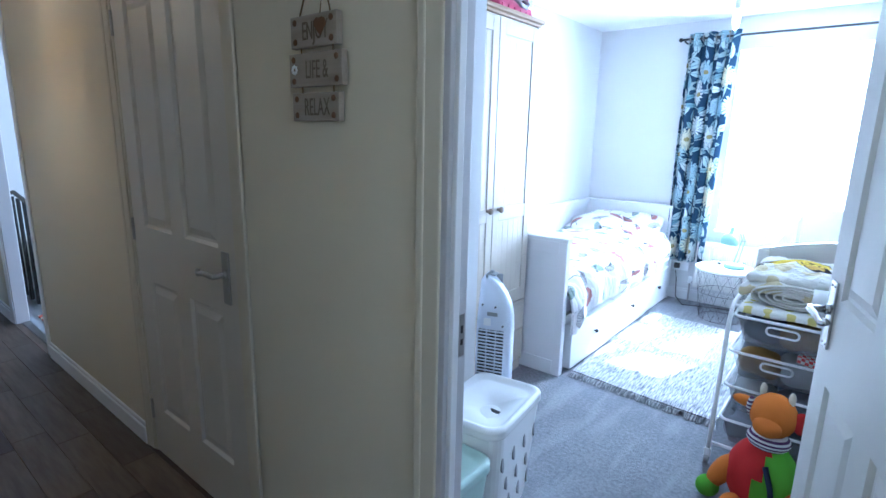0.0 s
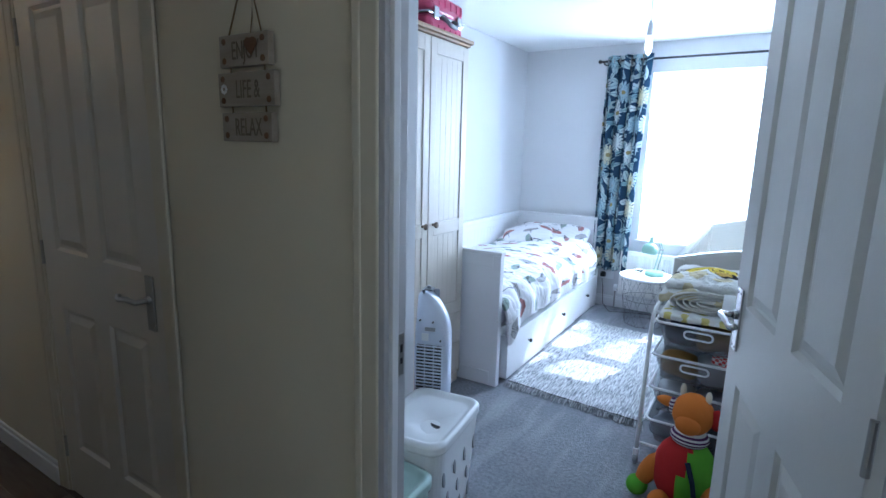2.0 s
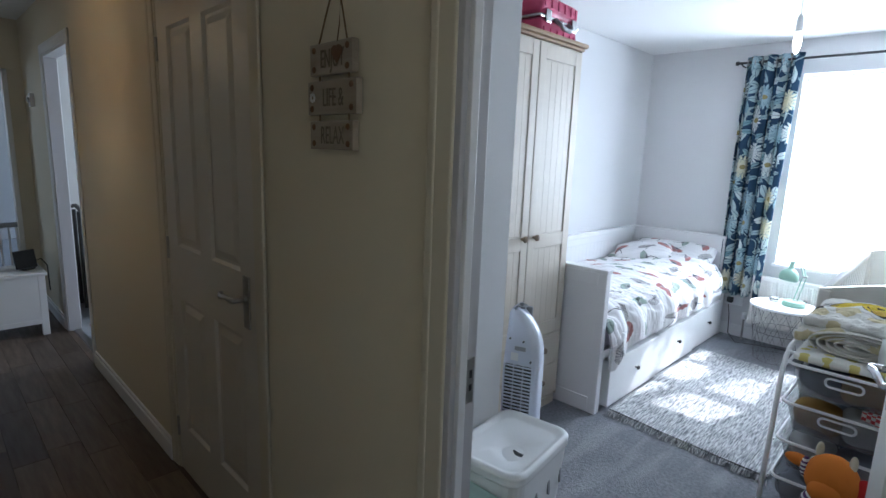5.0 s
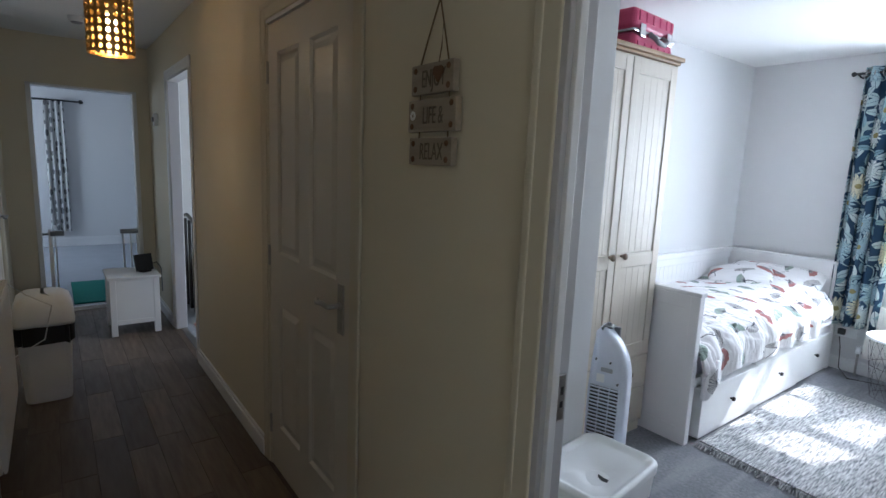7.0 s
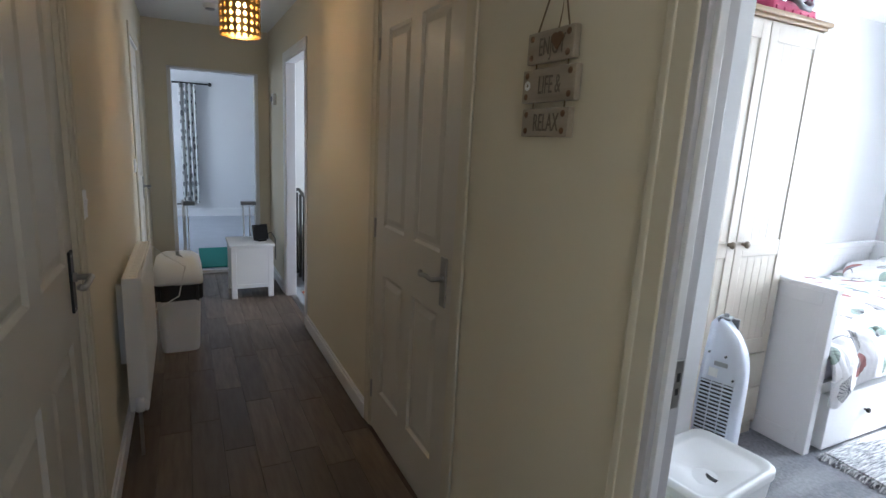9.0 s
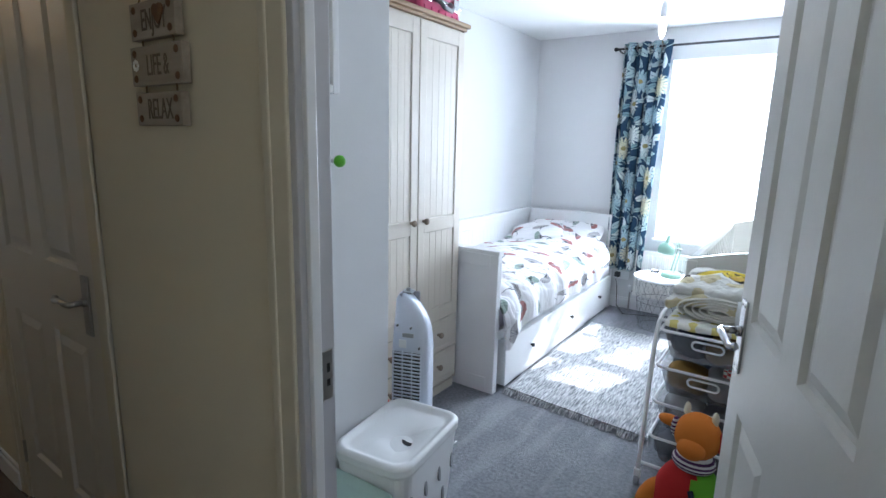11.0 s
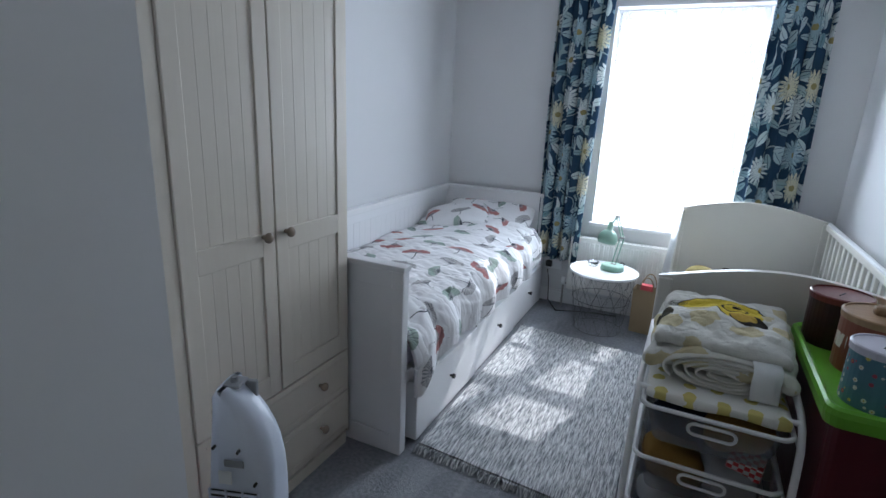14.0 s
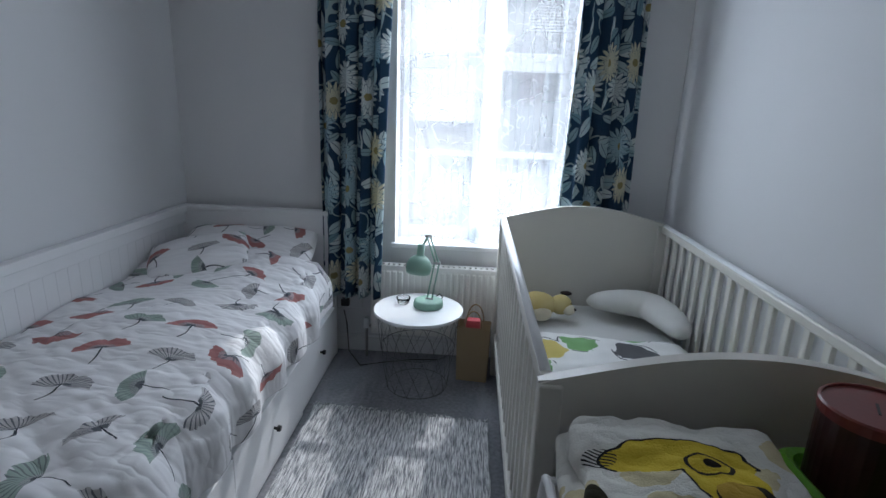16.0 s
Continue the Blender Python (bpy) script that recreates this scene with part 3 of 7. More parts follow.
for i in range(34):
    y = BY0 + 0.044 + i * 0.0602
    part("board", box(bmesh.new(), BX0 + 0.018, BX0 + 0.023, y, y + 0.0599, 0.3, 0.80, 0.0007, 1), M_bed, back)
part("cap", box(bmesh.new(), BX0, BX0 + 0.048, BY0 + 0.042, BY1 - 0.042, 0.80, 0.838, 0.004), M_bed, back)
part("rail", box(bmesh.new(), BX0 + 0.024, BX0 + 0.034, BY0 + 0.042, BY1 - 0.042, 0.745, 0.80, 0.003), M_bed, back)
part("base", box(bmesh.new(), BX0 + 0.02, BX1 - 0.06, BY0 + 0.042, BY1 - 0.042, 0.02, 0.34), M_bed, bed)
part("front_rail", box(bmesh.new(), BX1 - 0.06, BX1 - 0.015, BY0 + 0.042, BY1 - 0.042, 0.305, 0.36, 0.003), M_bed, bed)
for i in range(3):
    y0 = BY0 + 0.10 + i * 0.69
    y1 = y0 + (0.675 if i < 2 else 0.60)
    dr = part("drawer", box(bmesh.new(), BX1 - 0.035, BX1 + 0.022 - 0.008 * i, y0, y1, 0.018, 0.30, 0.004), M_bed, bed)
    bm = bmesh.new()
    x = BX1 + 0.022 - 0.008 * i
    cyl(bm, (x, (y0 + y1) / 2, 0.175), (x + 0.014, (y0 + y1) / 2, 0.175), 0.006, seg=12)
    cyl(bm, (x + 0.014, (y0 + y1) / 2, 0.175), (x + 0.026, (y0 + y1) / 2, 0.175), 0.013, 0.011, seg=16)
    part("knob", bm, M_black, dr, "small dark metal knob")
part("mattress", box(bmesh.new(), BX0 + 0.035, BX1 - 0.04, BY0 + 0.05, BY1 - 0.05, 0.34, 0.50, 0.03, 3), fabric("mattress_cloth", (0.72, 0.68, 0.80)), bed, "pale lilac sheeted mattress")

# duvet cloth: fan-shaped leaves in red, green and grey, each with a stem
k = Nodes("leaf_print_cotton", 0.9, spec=0.15)
v = k.coord("UV")
cell = k.voro(v, 5.2, 0.36)
x, y, r, a, rgb = k.local(v, cell)
ang = k.m("MULTIPLY", rgb[1], 6.283)
ca, sa = k.m("COSINE", ang), k.m("SINE", ang)
xr = k.m("ADD", k.m("ADD", k.m("MULTIPLY", x, ca), k.m("MULTIPLY", y, sa)), 0.03)
yr = k.m("SUBTRACT", k.m("MULTIPLY", y, ca), k.m("MULTIPLY", x, sa))
xd = k.m("MULTIPLY", xr, 1.3)
rr = k.m("SQRT", k.m("ADD", k.m("MULTIPLY", xd, xd), k.m("MULTIPLY", yr, yr)))
th = k.m("ARCTAN2", yr, xd)
edge = k.m("ADD", 0.064, k.m("MULTIPLY", k.noise(v, 46, 2), 0.034))
wedge = k.m("MULTIPLY", k.m("LESS_THAN", k.m("ABSOLUTE", th), k.m("ADD", 1.2, k.m("MULTIPLY", rgb[2], 0.4))), k.m("MULTIPLY", k.m("LESS_THAN", rr, edge), k.m("GREATER_THAN", rr, 0.008)))
ribs = k.m("GREATER_THAN", k.m("SINE", k.m("MULTIPLY", th, 34.0)), 0.55)
bent = k.m("SUBTRACT", yr, k.m("MULTIPLY", k.m("MULTIPLY", xr, xr), 5.0))
stem = k.m("MULTIPLY", k.m("LESS_THAN", k.m("ABSOLUTE", bent), 0.0026), k.m("MULTIPLY", k.m("GREATER_THAN", xr, -0.085), k.m("LESS_THAN", xr, 0.012)))
heart = k.m("MULTIPLY", k.m("LESS_THAN", k.m("ABSOLUTE", th), 1.2), k.m("LESS_THAN", rr, k.m("ADD", 0.010, k.m("MULTIPLY", k.noise(v, 70, 2), 0.026))))
red, green, grey = (0.39, 0.13, 0.12), (0.31, 0.40, 0.34), (0.52, 0.50, 0.50)
col = k.mix(k.m("GREATER_THAN", rgb[0], 0.36), red, k.mix(k.m("GREATER_THAN", rgb[0], 0.66), green, grey))
inner = k.m("LESS_THAN", rr, k.m("ADD", 0.032, k.m("MULTIPLY", k.noise(v, 30, 2), 0.02)))
col = k.mix(k.m("MULTIPLY", inner, 0.55), col, (0.42, 0.40, 0.42))
col = k.mix(k.m("MULTIPLY", ribs, k.m("MAXIMUM", k.m("MULTIPLY", inner, 0.8), k.step(rgb[0], 0.2, 0.75))), col, (0.09, 0.10, 0.12))
col = k.mix(heart, col, (0.05, 0.06, 0.075))
base = k.mix(k.noise(v, 5, 3), (0.86, 0.85, 0.86), (0.82, 0.81, 0.82))
col = k.mix(k.m("MULTIPLY", wedge, 0.9), base, col)
col = k.mix(stem, col, (0.06, 0.065, 0.08))
ridge = k.m("ABSOLUTE", k.m("SUBTRACT", k.noise(k.coord("UV", (1.0, 4.0, 1), (0, 0, 62)), 3.2, 2), 0.5))
k.color(col).bump(k.m("ADD", ridge, k.m("MULTIPLY", k.noise(v, 500, 2), 0.01)), 0.6, 0.05)
M_duvet = k.mat

DY0, DY1, DX = BY0 + 0.055, BY1 - 0.34, BX1 + 0.012


def duvet_at(u, w):
    """u from the wall across and down the front; w from foot to head."""
    y = DY0 + (DY1 - DY0) * w
    span = 0.80
    s = u * (span + 0.30)
    wr = 0.5 + 0.5 * noise.noise(Vector((y * 2.3, s * 3.0, 1.7)))
    foot = max(0.0, 1.0 - w * 3.2)
    hang = 0.21 + 0.02 * foot + 0.03 * noise.noise(Vector((y * 7, 0, 9)))
    if s < span - 0.05:
        x, drop = BX0 + 0.035 + s, 0.0
    else:
        f = (s - (span - 0.05)) / 0.35
        x = BX0 + 0.035 + span - 0.05 + 0.09 * math.sin(min(1, f * 1.8) * math.pi / 2)
        drop = max(0.0, f - 0.12) * hang / 0.88
    across = min(1.0, s / 0.8)
    top = 0.555 + 0.035 * math.sin(across * math.pi) + 0.045 * wr
    top -= 0.06 * max(0.0, 1 - w * 9)
    g1, g2 = y * 0.8 + s * 0.6, s * 0.8 - y * 0.6
    wrk = 0.2 + 0.5 * max(0.0, noise.noise(Vector((y * 1.7, s * 2.2, 6))) + 0.35) + foot
    fold = 0.010 * noise.noise(Vector((y * 4, s * 5, 3))) + wrk * (0.018 * (0.5 - 2 * abs(noise.noise(Vector((g1 * 4, g2 * 15, 5))))) + 0.009 * (0.5 - 2 * abs(noise.noise(Vector((g1 * 20, g2 * 6, 8))))))
    crease = 0.016 * foot * math.sin(y * 38 + s * 22 + 3 * noise.noise(Vector((s * 4, y * 4, 0))))
    ripple = 0.018 * (drop > 0) * math.sin(y * 26 + 2.5 * noise.noise(Vector((y * 3, 1, 4))))
    head = 0.05 * max(0.0, w - 0.86) / 0.14
    return (x + ripple + 0.012 * wr * (drop > 0), y + 0.01 * wr, top + fold + crease + head - drop)


bm = bmesh.new()
grid(bm, 150, 250, duvet_at, lambda u, w: (u * 1.10, w * 1.75))
dv = part("duvet", bm, M_duvet, None, smooth=True)
tagged(dv, "rumpled white duvet printed with red and green leaves", "duvet")
sol = dv.modifiers.new("thick", "SOLIDIFY")
sol.thickness, sol.offset = 0.02, -1.0


def pillow(name, c, size, turn, label, mat, amp=0.02):
    bm = bmesh.new()
    lay = bm.loops.layers.uv.verify()

    def shape(sgn):
        def fn(u, w):
            a, b = 2 * u - 1, 2 * w - 1
            th_ = size[2] / 2 * (max(0, 1 - abs(a) ** 3.2) ** 0.5) * (max(0, 1 - abs(b) ** 3.2) ** 0.5)
            pin = 1 - 0.05 * (a * a * b * b)
            p = Vector((a * size[0] / 2 * pin, b * size[1] / 2 * pin, sgn * th_))
            p.z += amp * noise.noise(p * 7 + Vector(c)) * (th_ / (size[2] / 2) + 0.1)
            return p
        return fn
    for sgn in (1, -1):
        grid(bm, 26, 20, shape(sgn), lambda u, w: (u * size[0] + 0.37, w * size[1] + 0.6))
    bmesh.ops.remove_doubles(bm, verts=bm.verts, dist=0.001)
    ob = part(name, bm, mat, None, smooth=True)
    ob.matrix_world = Matrix.Translation(c) @ turn
    return tagged(ob, label, "pillow")


pillow("pillow", (-1.60, 3.79, 0.635), (0.70, 0.42, 0.15), pose(0, 0, 0, 24, 0, 2), "white leaf-printed pillow against the headboard", M_duvet)
pillow("pillow", (-1.74, 3.60, 0.655), (0.46, 0.34, 0.12), pose(0, 0, 0, 18, -8, 24), "small leaf-printed cushion on the bed", M_duvet)

# ---------- wardrobe ----------
ward = thing("wardrobe", label="tall cream wardrobe with panelled doors and two drawers", category="wardrobe")
GX, GY0, GY1 = -1.45, 1.055, 1.852
part("body", box(bmesh.new(), XL + 0.012, GX, GY0, GY1, 0.0, 2.0, 0.003), M_cream, ward)
part("plinth", box(bmesh.new(), GX, GX + 0.012, GY0 + 0.02, GY1 - 0.02, 0.0, 0.05, 0.002), M_cream, ward)
M_oak = wood("oak_cornice", (0.42, 0.28, 0.16), (0.30, 0.19, 0.10), axis=1)
bm = bmesh.new()
box(bm, XL + 0.012, GX + 0.035, GY0 - 0.02, GY1 + 0.025, 2.0, 2.022, 0.006)
box(bm, XL + 0.012, GX + 0.02, GY0 - 0.01, GY1 + 0.012, 1.985, 2.0, 0.004)
part("cornice", bm, M_oak, ward, "plain wooden cornice top")
for y0, y1 in ((GY0, GY0 + 0.045), (GY1 - 0.012, GY1)):
    part("side_strip", box(bmesh.new(), GX, GX + 0.014, y0, y1, 0.05, 1.985, 0.003), M_cream, ward)
GM = 1.457


def knob(parent, x, y, z, r=0.017):
    bm = bmesh.new()
    cyl(bm, (x, y, z), (x + 0.016, y, z), 0.008, 0.007, 12)
    ball(bm, (x + 0.024, y, z), r, (0.75, 1, 1), 14, 10)
    return part("knob", bm, M_knob, parent, "turned wooden knob", smooth=True)


M_knob = wood("knob_wood", (0.30, 0.235, 0.17), (0.22, 0.165, 0.12), axis=0)


def framed_panel(name, parent, y0, y1, z0, z1, rails, th=0.02):
    """A framed door front with tongue-and-groove boards set back between rails at the given heights."""
    st = 0.055
    f0, f1 = GX + 0.001, GX + th
    ob = part(name, box(bmesh.new(), f0, f0 + 0.006, y0, y1, z0, z1), M_cream, parent)
    for a, b in ((y0, y0 + st), (y1 - st, y1)):
        part("stile", box(bmesh.new(), f0 + 0.006, f1, a, b, z0, z1, 0.003), M_cream, ob)
    for a, b in rails:
        part("rail", box(bmesh.new(), f0 + 0.006, f1 - 0.0004, y0 + st - 0.002, y1 - st + 0.002, a, b, 0.003), M_cream, ob)
    for (a0, b0), (a1, b1) in zip(rails, rails[1:]):
        n = 5
        w = (y1 - y0 - 2 * st) / n
        for i in range(n):
            b = box(bmesh.new(), f0 + 0.004, f1 - 0.006, y0 + st + i * w, y0 + st + (i + 1) * w, b0, a1, 0.0008, 1)
            part("board", b, M_cream, ob)
    return ob


for y0, y1, ky in ((GY0 + 0.048, GM - 0.003, 1.402), (GM + 0.003, GY1 - 0.014, 1.502)):
    d = framed_panel("door", ward, y0, y1, 0.452, 1.975, [(0.452, 0.53), (0.955, 1.03), (1.90, 1.975)])
    knob(d, GX + 0.02, ky, 1.02)
for z0, z1 in ((0.262, 0.446), (0.07, 0.256)):
    bm = bmesh.new()
    box(bm, GX + 0.001, GX + 0.018, GY0 + 0.048, GY1 - 0.014, z0, z1, 0.004)
    dr = part("drawer", bm, M_cream, ward)
    bm = bmesh.new()
    for a, b, c, e in ((GY0 + 0.075, GY1 - 0.04, z0 + 0.022, z0 + 0.03), (GY0 + 0.075, GY1 - 0.04, z1 - 0.03, z1 - 0.022)):
        box(bm, GX + 0.018, GX + 0.021, a, b, c, e, 0.001, 1)
    part("moulding", bm, M_cream, dr)
    for y in (1.24, 1.66):
        knob(dr, GX + 0.018, y, (z0 + z1) / 2 + 0.012)

# pink suitcase on top
case = thing("suitcase", (-1.72, 1.80, 2.022), 4, "pink hard-shell case with grey clasps on the wardrobe", "suitcase")
case.matrix_world = case.matrix_world @ Matrix.Diagonal((1.0, 0.86, 1.2, 1.0))
M_pink = paint("pink_shell", (0.55, 0.07, 0.16), 0.35, 0.06, 6)
bm = bmesh.new()
box(bm, -0.16, 0.17, -0.26, 0.21, 0.005, 0.09, 0.03, 4)
part("lower_shell", bm, M_pink, case, smooth=False)
bm = bmesh.new()
box(bm, -0.16, 0.17, -0.26, 0.21, 0.10, 0.19, 0.03, 4)
part("upper_shell", bm, M_pink, case)
M_greyp = paint("grey_plastic", (0.30, 0.31, 0.33), 0.4)
part("seam", box(bmesh.new(), -0.163, 0.173, -0.263, 0.213, 0.088, 0.102, 0.004), M_chrome, case, "silver metal seam strip")
bm = bmesh.new()
tube(bm, [(0.172, -0.09, 0.095), (0.20, -0.085, 0.075), (0.206, -0.05, 0.06), (0.206, 0.03, 0.06), (0.20, 0.065, 0.075), (0.172, 0.07, 0.095)], 0.011, 8)
part("handle", bm, M_greyp, case, "grey carrying handle", smooth=True)
for y in (-0.18, 0.14):
    part("clasp", box(bmesh.new(), 0.168, 0.182, y - 0.028, y + 0.028, 0.07, 0.125, 0.005), M_chrome, case)
for y in (-0.21, -0.13, -0.05, 0.03, 0.11, 0.17):
    for z in (0.035, 0.155):
        part("rib", box(bmesh.new(), 0.166, 0.175, y - 0.012, y + 0.012, z - 0.02, z + 0.02, 0.003, 1), M_pink, case)

# ---------- curtains ----------
k = Nodes("floral_curtain_cloth", 0.9, spec=0.15)
v = k.coord("UV")
col = k.mix(k.noise(v, 9, 3), (0.020, 0.048, 0.092), (0.034, 0.072, 0.125))


def turned(k, x, y, ang, dx=0.0):
    ca, sa = k.m("COSINE", ang), k.m("SINE", ang)
    xr = k.m("ADD", k.m("ADD", k.m("MULTIPLY", x, ca), k.m("MULTIPLY", y, sa)), dx)
    return xr, k.m("SUBTRACT", k.m("MULTIPLY", y, ca), k.m("MULTIPLY", x, sa))


# twigs
tw = k.m("LESS_THAN", k.m("ABSOLUTE", k.m("SUBTRACT", k.noise(v, 4.5, 1), 0.5)), 0.010)
col = k.mix(tw, col, (0.34, 0.42, 0.42))
# leaves
for sc, rnd, ln, wd, c0, c1 in ((8.0, 1.0, 0.060, 0.026, (0.42, 0.53, 0.55), (0.66, 0.71, 0.69)), (9.5, 1.0, 0.048, 0.018, (0.20, 0.33, 0.38), (0.48, 0.57, 0.58))):
    cell = k.voro(v, sc, rnd)
    x, y, r, a, rgb = k.local(v, cell)
    xr, yr = turned(k, x, y, k.m("MULTIPLY", rgb[1], 6.283))
    e = k.m("ADD", k.m("POWER", k.m("ABSOLUTE", k.m("DIVIDE", xr, ln)), 1.7), k.m("POWER", k.m("ABSOLUTE", k.m("DIVIDE", yr, wd)), 1.7))
    lf = k.m("MULTIPLY", k.m("LESS_THAN", e, 1.0), k.m("GREATER_THAN", rgb[0], 0.08))
    vein = k.m("LESS_THAN", k.m("ABSOLUTE", yr), 0.0016)
    lc = k.mix(vein, k.mix(rgb[2], c0, c1), (0.08, 0.13, 0.17))
    col = k.mix(lf, col, lc)
# big blooms
cell = k.voro(v, 4.0, 0.75)
x, y, r, a, rgb = k.local(v, cell)
for n_, R, depth, shade, inner in ((19.0, 0.098, 0.42, 1.0, 0.0), (13.0, 0.062, 0.35, 1.12, 0.0)):
    rad = k.m("MULTIPLY", R, k.m("ADD", 1.0 - depth, k.m("MULTIPLY", k.m("ABSOLUTE", k.m("COSINE", k.m("ADD", k.m("MULTIPLY", a, n_ / 2), k.m("MULTIPLY", rgb[2], 6.0)))), depth)))
    rad = k.m("ADD", rad, k.m("MULTIPLY", k.m("SUBTRACT", k.noise(v, 30, 2), 0.5), 0.02))
    ins = k.m("LESS_THAN", r, rad)
    pal = k.mix(k.m("GREATER_THAN", rgb[0], 0.38), (0.70, 0.74, 0.72), k.mix(k.m("GREATER_THAN", rgb[0], 0.66), (0.40, 0.53, 0.58), (0.70, 0.66, 0.48)))
    pal = k.mix(k.step(k.m("SINE", k.m("ADD", k.m("MULTIPLY", a, 26.0), k.m("MULTIPLY", r, 60.0))), 0.4, 1.0), pal, k.mix(0.5, pal, (0.12, 0.22, 0.28)))
    rim = k.m("GREATER_THAN", r, k.m("MULTIPLY", rad, 0.94))
    col = k.mix(ins, col, k.mix(rim, pal, (0.10, 0.16, 0.20)))
col = k.mix(k.m("LESS_THAN", r, k.m("ADD", 0.012, k.m("MULTIPLY", k.noise(v, 80, 2), 0.012))), col, (0.32, 0.27, 0.12))
k.color(col).bump(k.noise(v, 600, 2), 0.2, 0.002)
tr = k.n("BsdfTranslucent")
k.put(tr.inputs[0], col)
ms = k.n("MixShader")
ms.inputs[0].default_value = 0.28
out = k.t.nodes["Material Output"]
k.t.links.new(k.b.outputs[0], ms.inputs[1])
k.t.links.new(tr.outputs[0], ms.inputs[2])
k.t.links.new(ms.outputs[0], out.inputs[0])
M_floral = k.mat


def curtain(xa, xb, ta, tb, z0, z1, yy, folds, seed, label):
    """A hanging cloth between xa..xb at the top and ta..tb at the hem."""
    t = thing("curtain", (0, 0, 0), 0, label, "curtain", "window curtains")

    def fn(u, w):
        z = z0 + (z1 - z0) * w
        f = (1 - w) ** 0.8
        x = (xa + (xb - xa) * u) * (1 - f) + (ta + (tb - ta) * u) * f
        ph = u * folds * 2 * math.pi + 0.9 * noise.noise(Vector((u * 3, w * 1.3, seed)))
        dep = 0.030 + 0.012 * noise.noise(Vector((u * 5, w * 2, seed + 5)))
        return (x + 0.010 * math.sin(2 * ph + 1), yy + dep * math.sin(ph) + 0.01 * noise.noise(Vector((u * 9, w * 6, seed))), z + 0.006 * math.sin(ph) * (w < 0.01))
    bm = grid(bmesh.new(), 90, 60, fn, lambda u, w: (u * 0.75 + seed, w * (z1 - z0)))
    c = part("cloth", bm, M_floral, t, smooth=True)
    s = c.modifiers.new("thick", "SOLIDIFY")
    s.thickness = 0.003
    for i in range(int(folds * 2)):
        u = (i + 0.5) / (folds * 2)
        bm = bmesh.new()
        x = xa + (xb - xa) * u
        tube(bm, [(x, yy + 0.024 * math.cos(q), z1 - 0.045 + 0.024 * math.sin(q)) for q in [2 * math.pi * j / 16 for j in range(16)]], 0.004, 6, closed=True)
        part("eyelet", bm, M_steel, t, smooth=True)
    return t


curtain(-1.245, -0.862, -1.25, -0.935, 0.37, 2.25, 3.955, 4.0, 0.0, "navy floral curtain with white and yellow blooms, drawn back")
curtain(0.03, 0.33, -0.02, 0.36, 0.37, 2.25, 3.955, 3.5, 3.3, "navy floral curtain with white blooms behind the cot")
rod = thing("curtain_pole", (0, 0, 0), 0, "thin black metal curtain pole over the window", "curtain pole")
part("pole", cyl(bmesh.new(), (-1.30, 3.955, 2.207), (0.42, 3.955, 2.207), 0.009), M_black, rod)
for x in (-1.30, 0.42):
    part("finial", ball(bmesh.new(), (x, 3.955, 2.207), 0.017), M_black, rod, smooth=True)
    part("bracket", tube(bmesh.new(), [(x + (0.03 if x < 0 else -0.03), YW, 2.19), (x + (0.03 if x < 0 else -0.03), 4.0, 2.19), (x + (0.03 if x < 0 else -0.03), 3.955, 2.20)], 0.006), M_black, rod)

# net
k = Nodes("net_cloth", 0.9, spec=0.1)
v = k.coord("UV")
fl = k.m("LESS_THAN", k.m("ABSOLUTE", k.m("SUBTRACT", k.noise(v, 9, 1), 0.5)), 0.010)
cell = k.voro(v, 14, 0.9)
x, y, r, a, rgb = k.local(v, cell)
dens = k.m("ADD", 0.17, k.m("ADD", k.m("MULTIPLY", fl, 0.08), k.m("MULTIPLY", k.noise(v, 2.5, 2), 0.18)))
trp, trl = k.n("BsdfTransparent"), k.n("BsdfTranslucent")
trl.inputs[0].default_value = (0.95, 0.96, 0.98, 1)
k.color((0.9, 0.9, 0.92))
m1, m2 = k.n("MixShader"), k.n("MixShader")
m1.inputs[0].default_value = 0.65
k.t.links.new(k.b.outputs[0], m1.inputs[1])
k.t.links.new(trl.outputs[0], m1.inputs[2])
k.put(m2.inputs[0], dens)
k.t.links.new(trp.outputs[0], m2.inputs[1])
k.t.links.new(m1.outputs[0], m2.inputs[2])
k.t.links.new(m2.outputs[0], k.t.nodes["Material Output"].inputs[0])
M_net = k.mat


def net(x0, x1, seed):
    def fn(u, w):
        ph = u * 7 * 2 * math.pi + 1.5 * noise.noise(Vector((u * 3, w, seed)))
        return (x0 + (x1 - x0) * u + 0.006 * math.sin(2 * ph), YW + 0.045 + 0.012 * math.sin(ph), 0.672 + (2.085 - 0.672) * w + 0.012 * math.sin(u * 19 + seed) * (1 - w))
    ob = part("net_curtain", grid(bmesh.new(), 90, 24, fn, lambda u, w: (u * 0.8 + seed, w * 1.45)), M_net, None, smooth=True)
    return tagged(ob, "sheer white embroidered net curtain in the window", "net curtain", "net curtains")


net(WX0 + 0.01, -0.33, 0.0)
net(-0.42, WX1 - 0.01, 4.0)
part_ob = part("net_wire", cyl(bmesh.new(), (WX0, YW + 0.045, 2.088), (WX1, YW + 0.045, 2.088), 0.005, seg=8), M_wire)
tagged(part_ob, "thin white net wire across the window", "curtain wire")

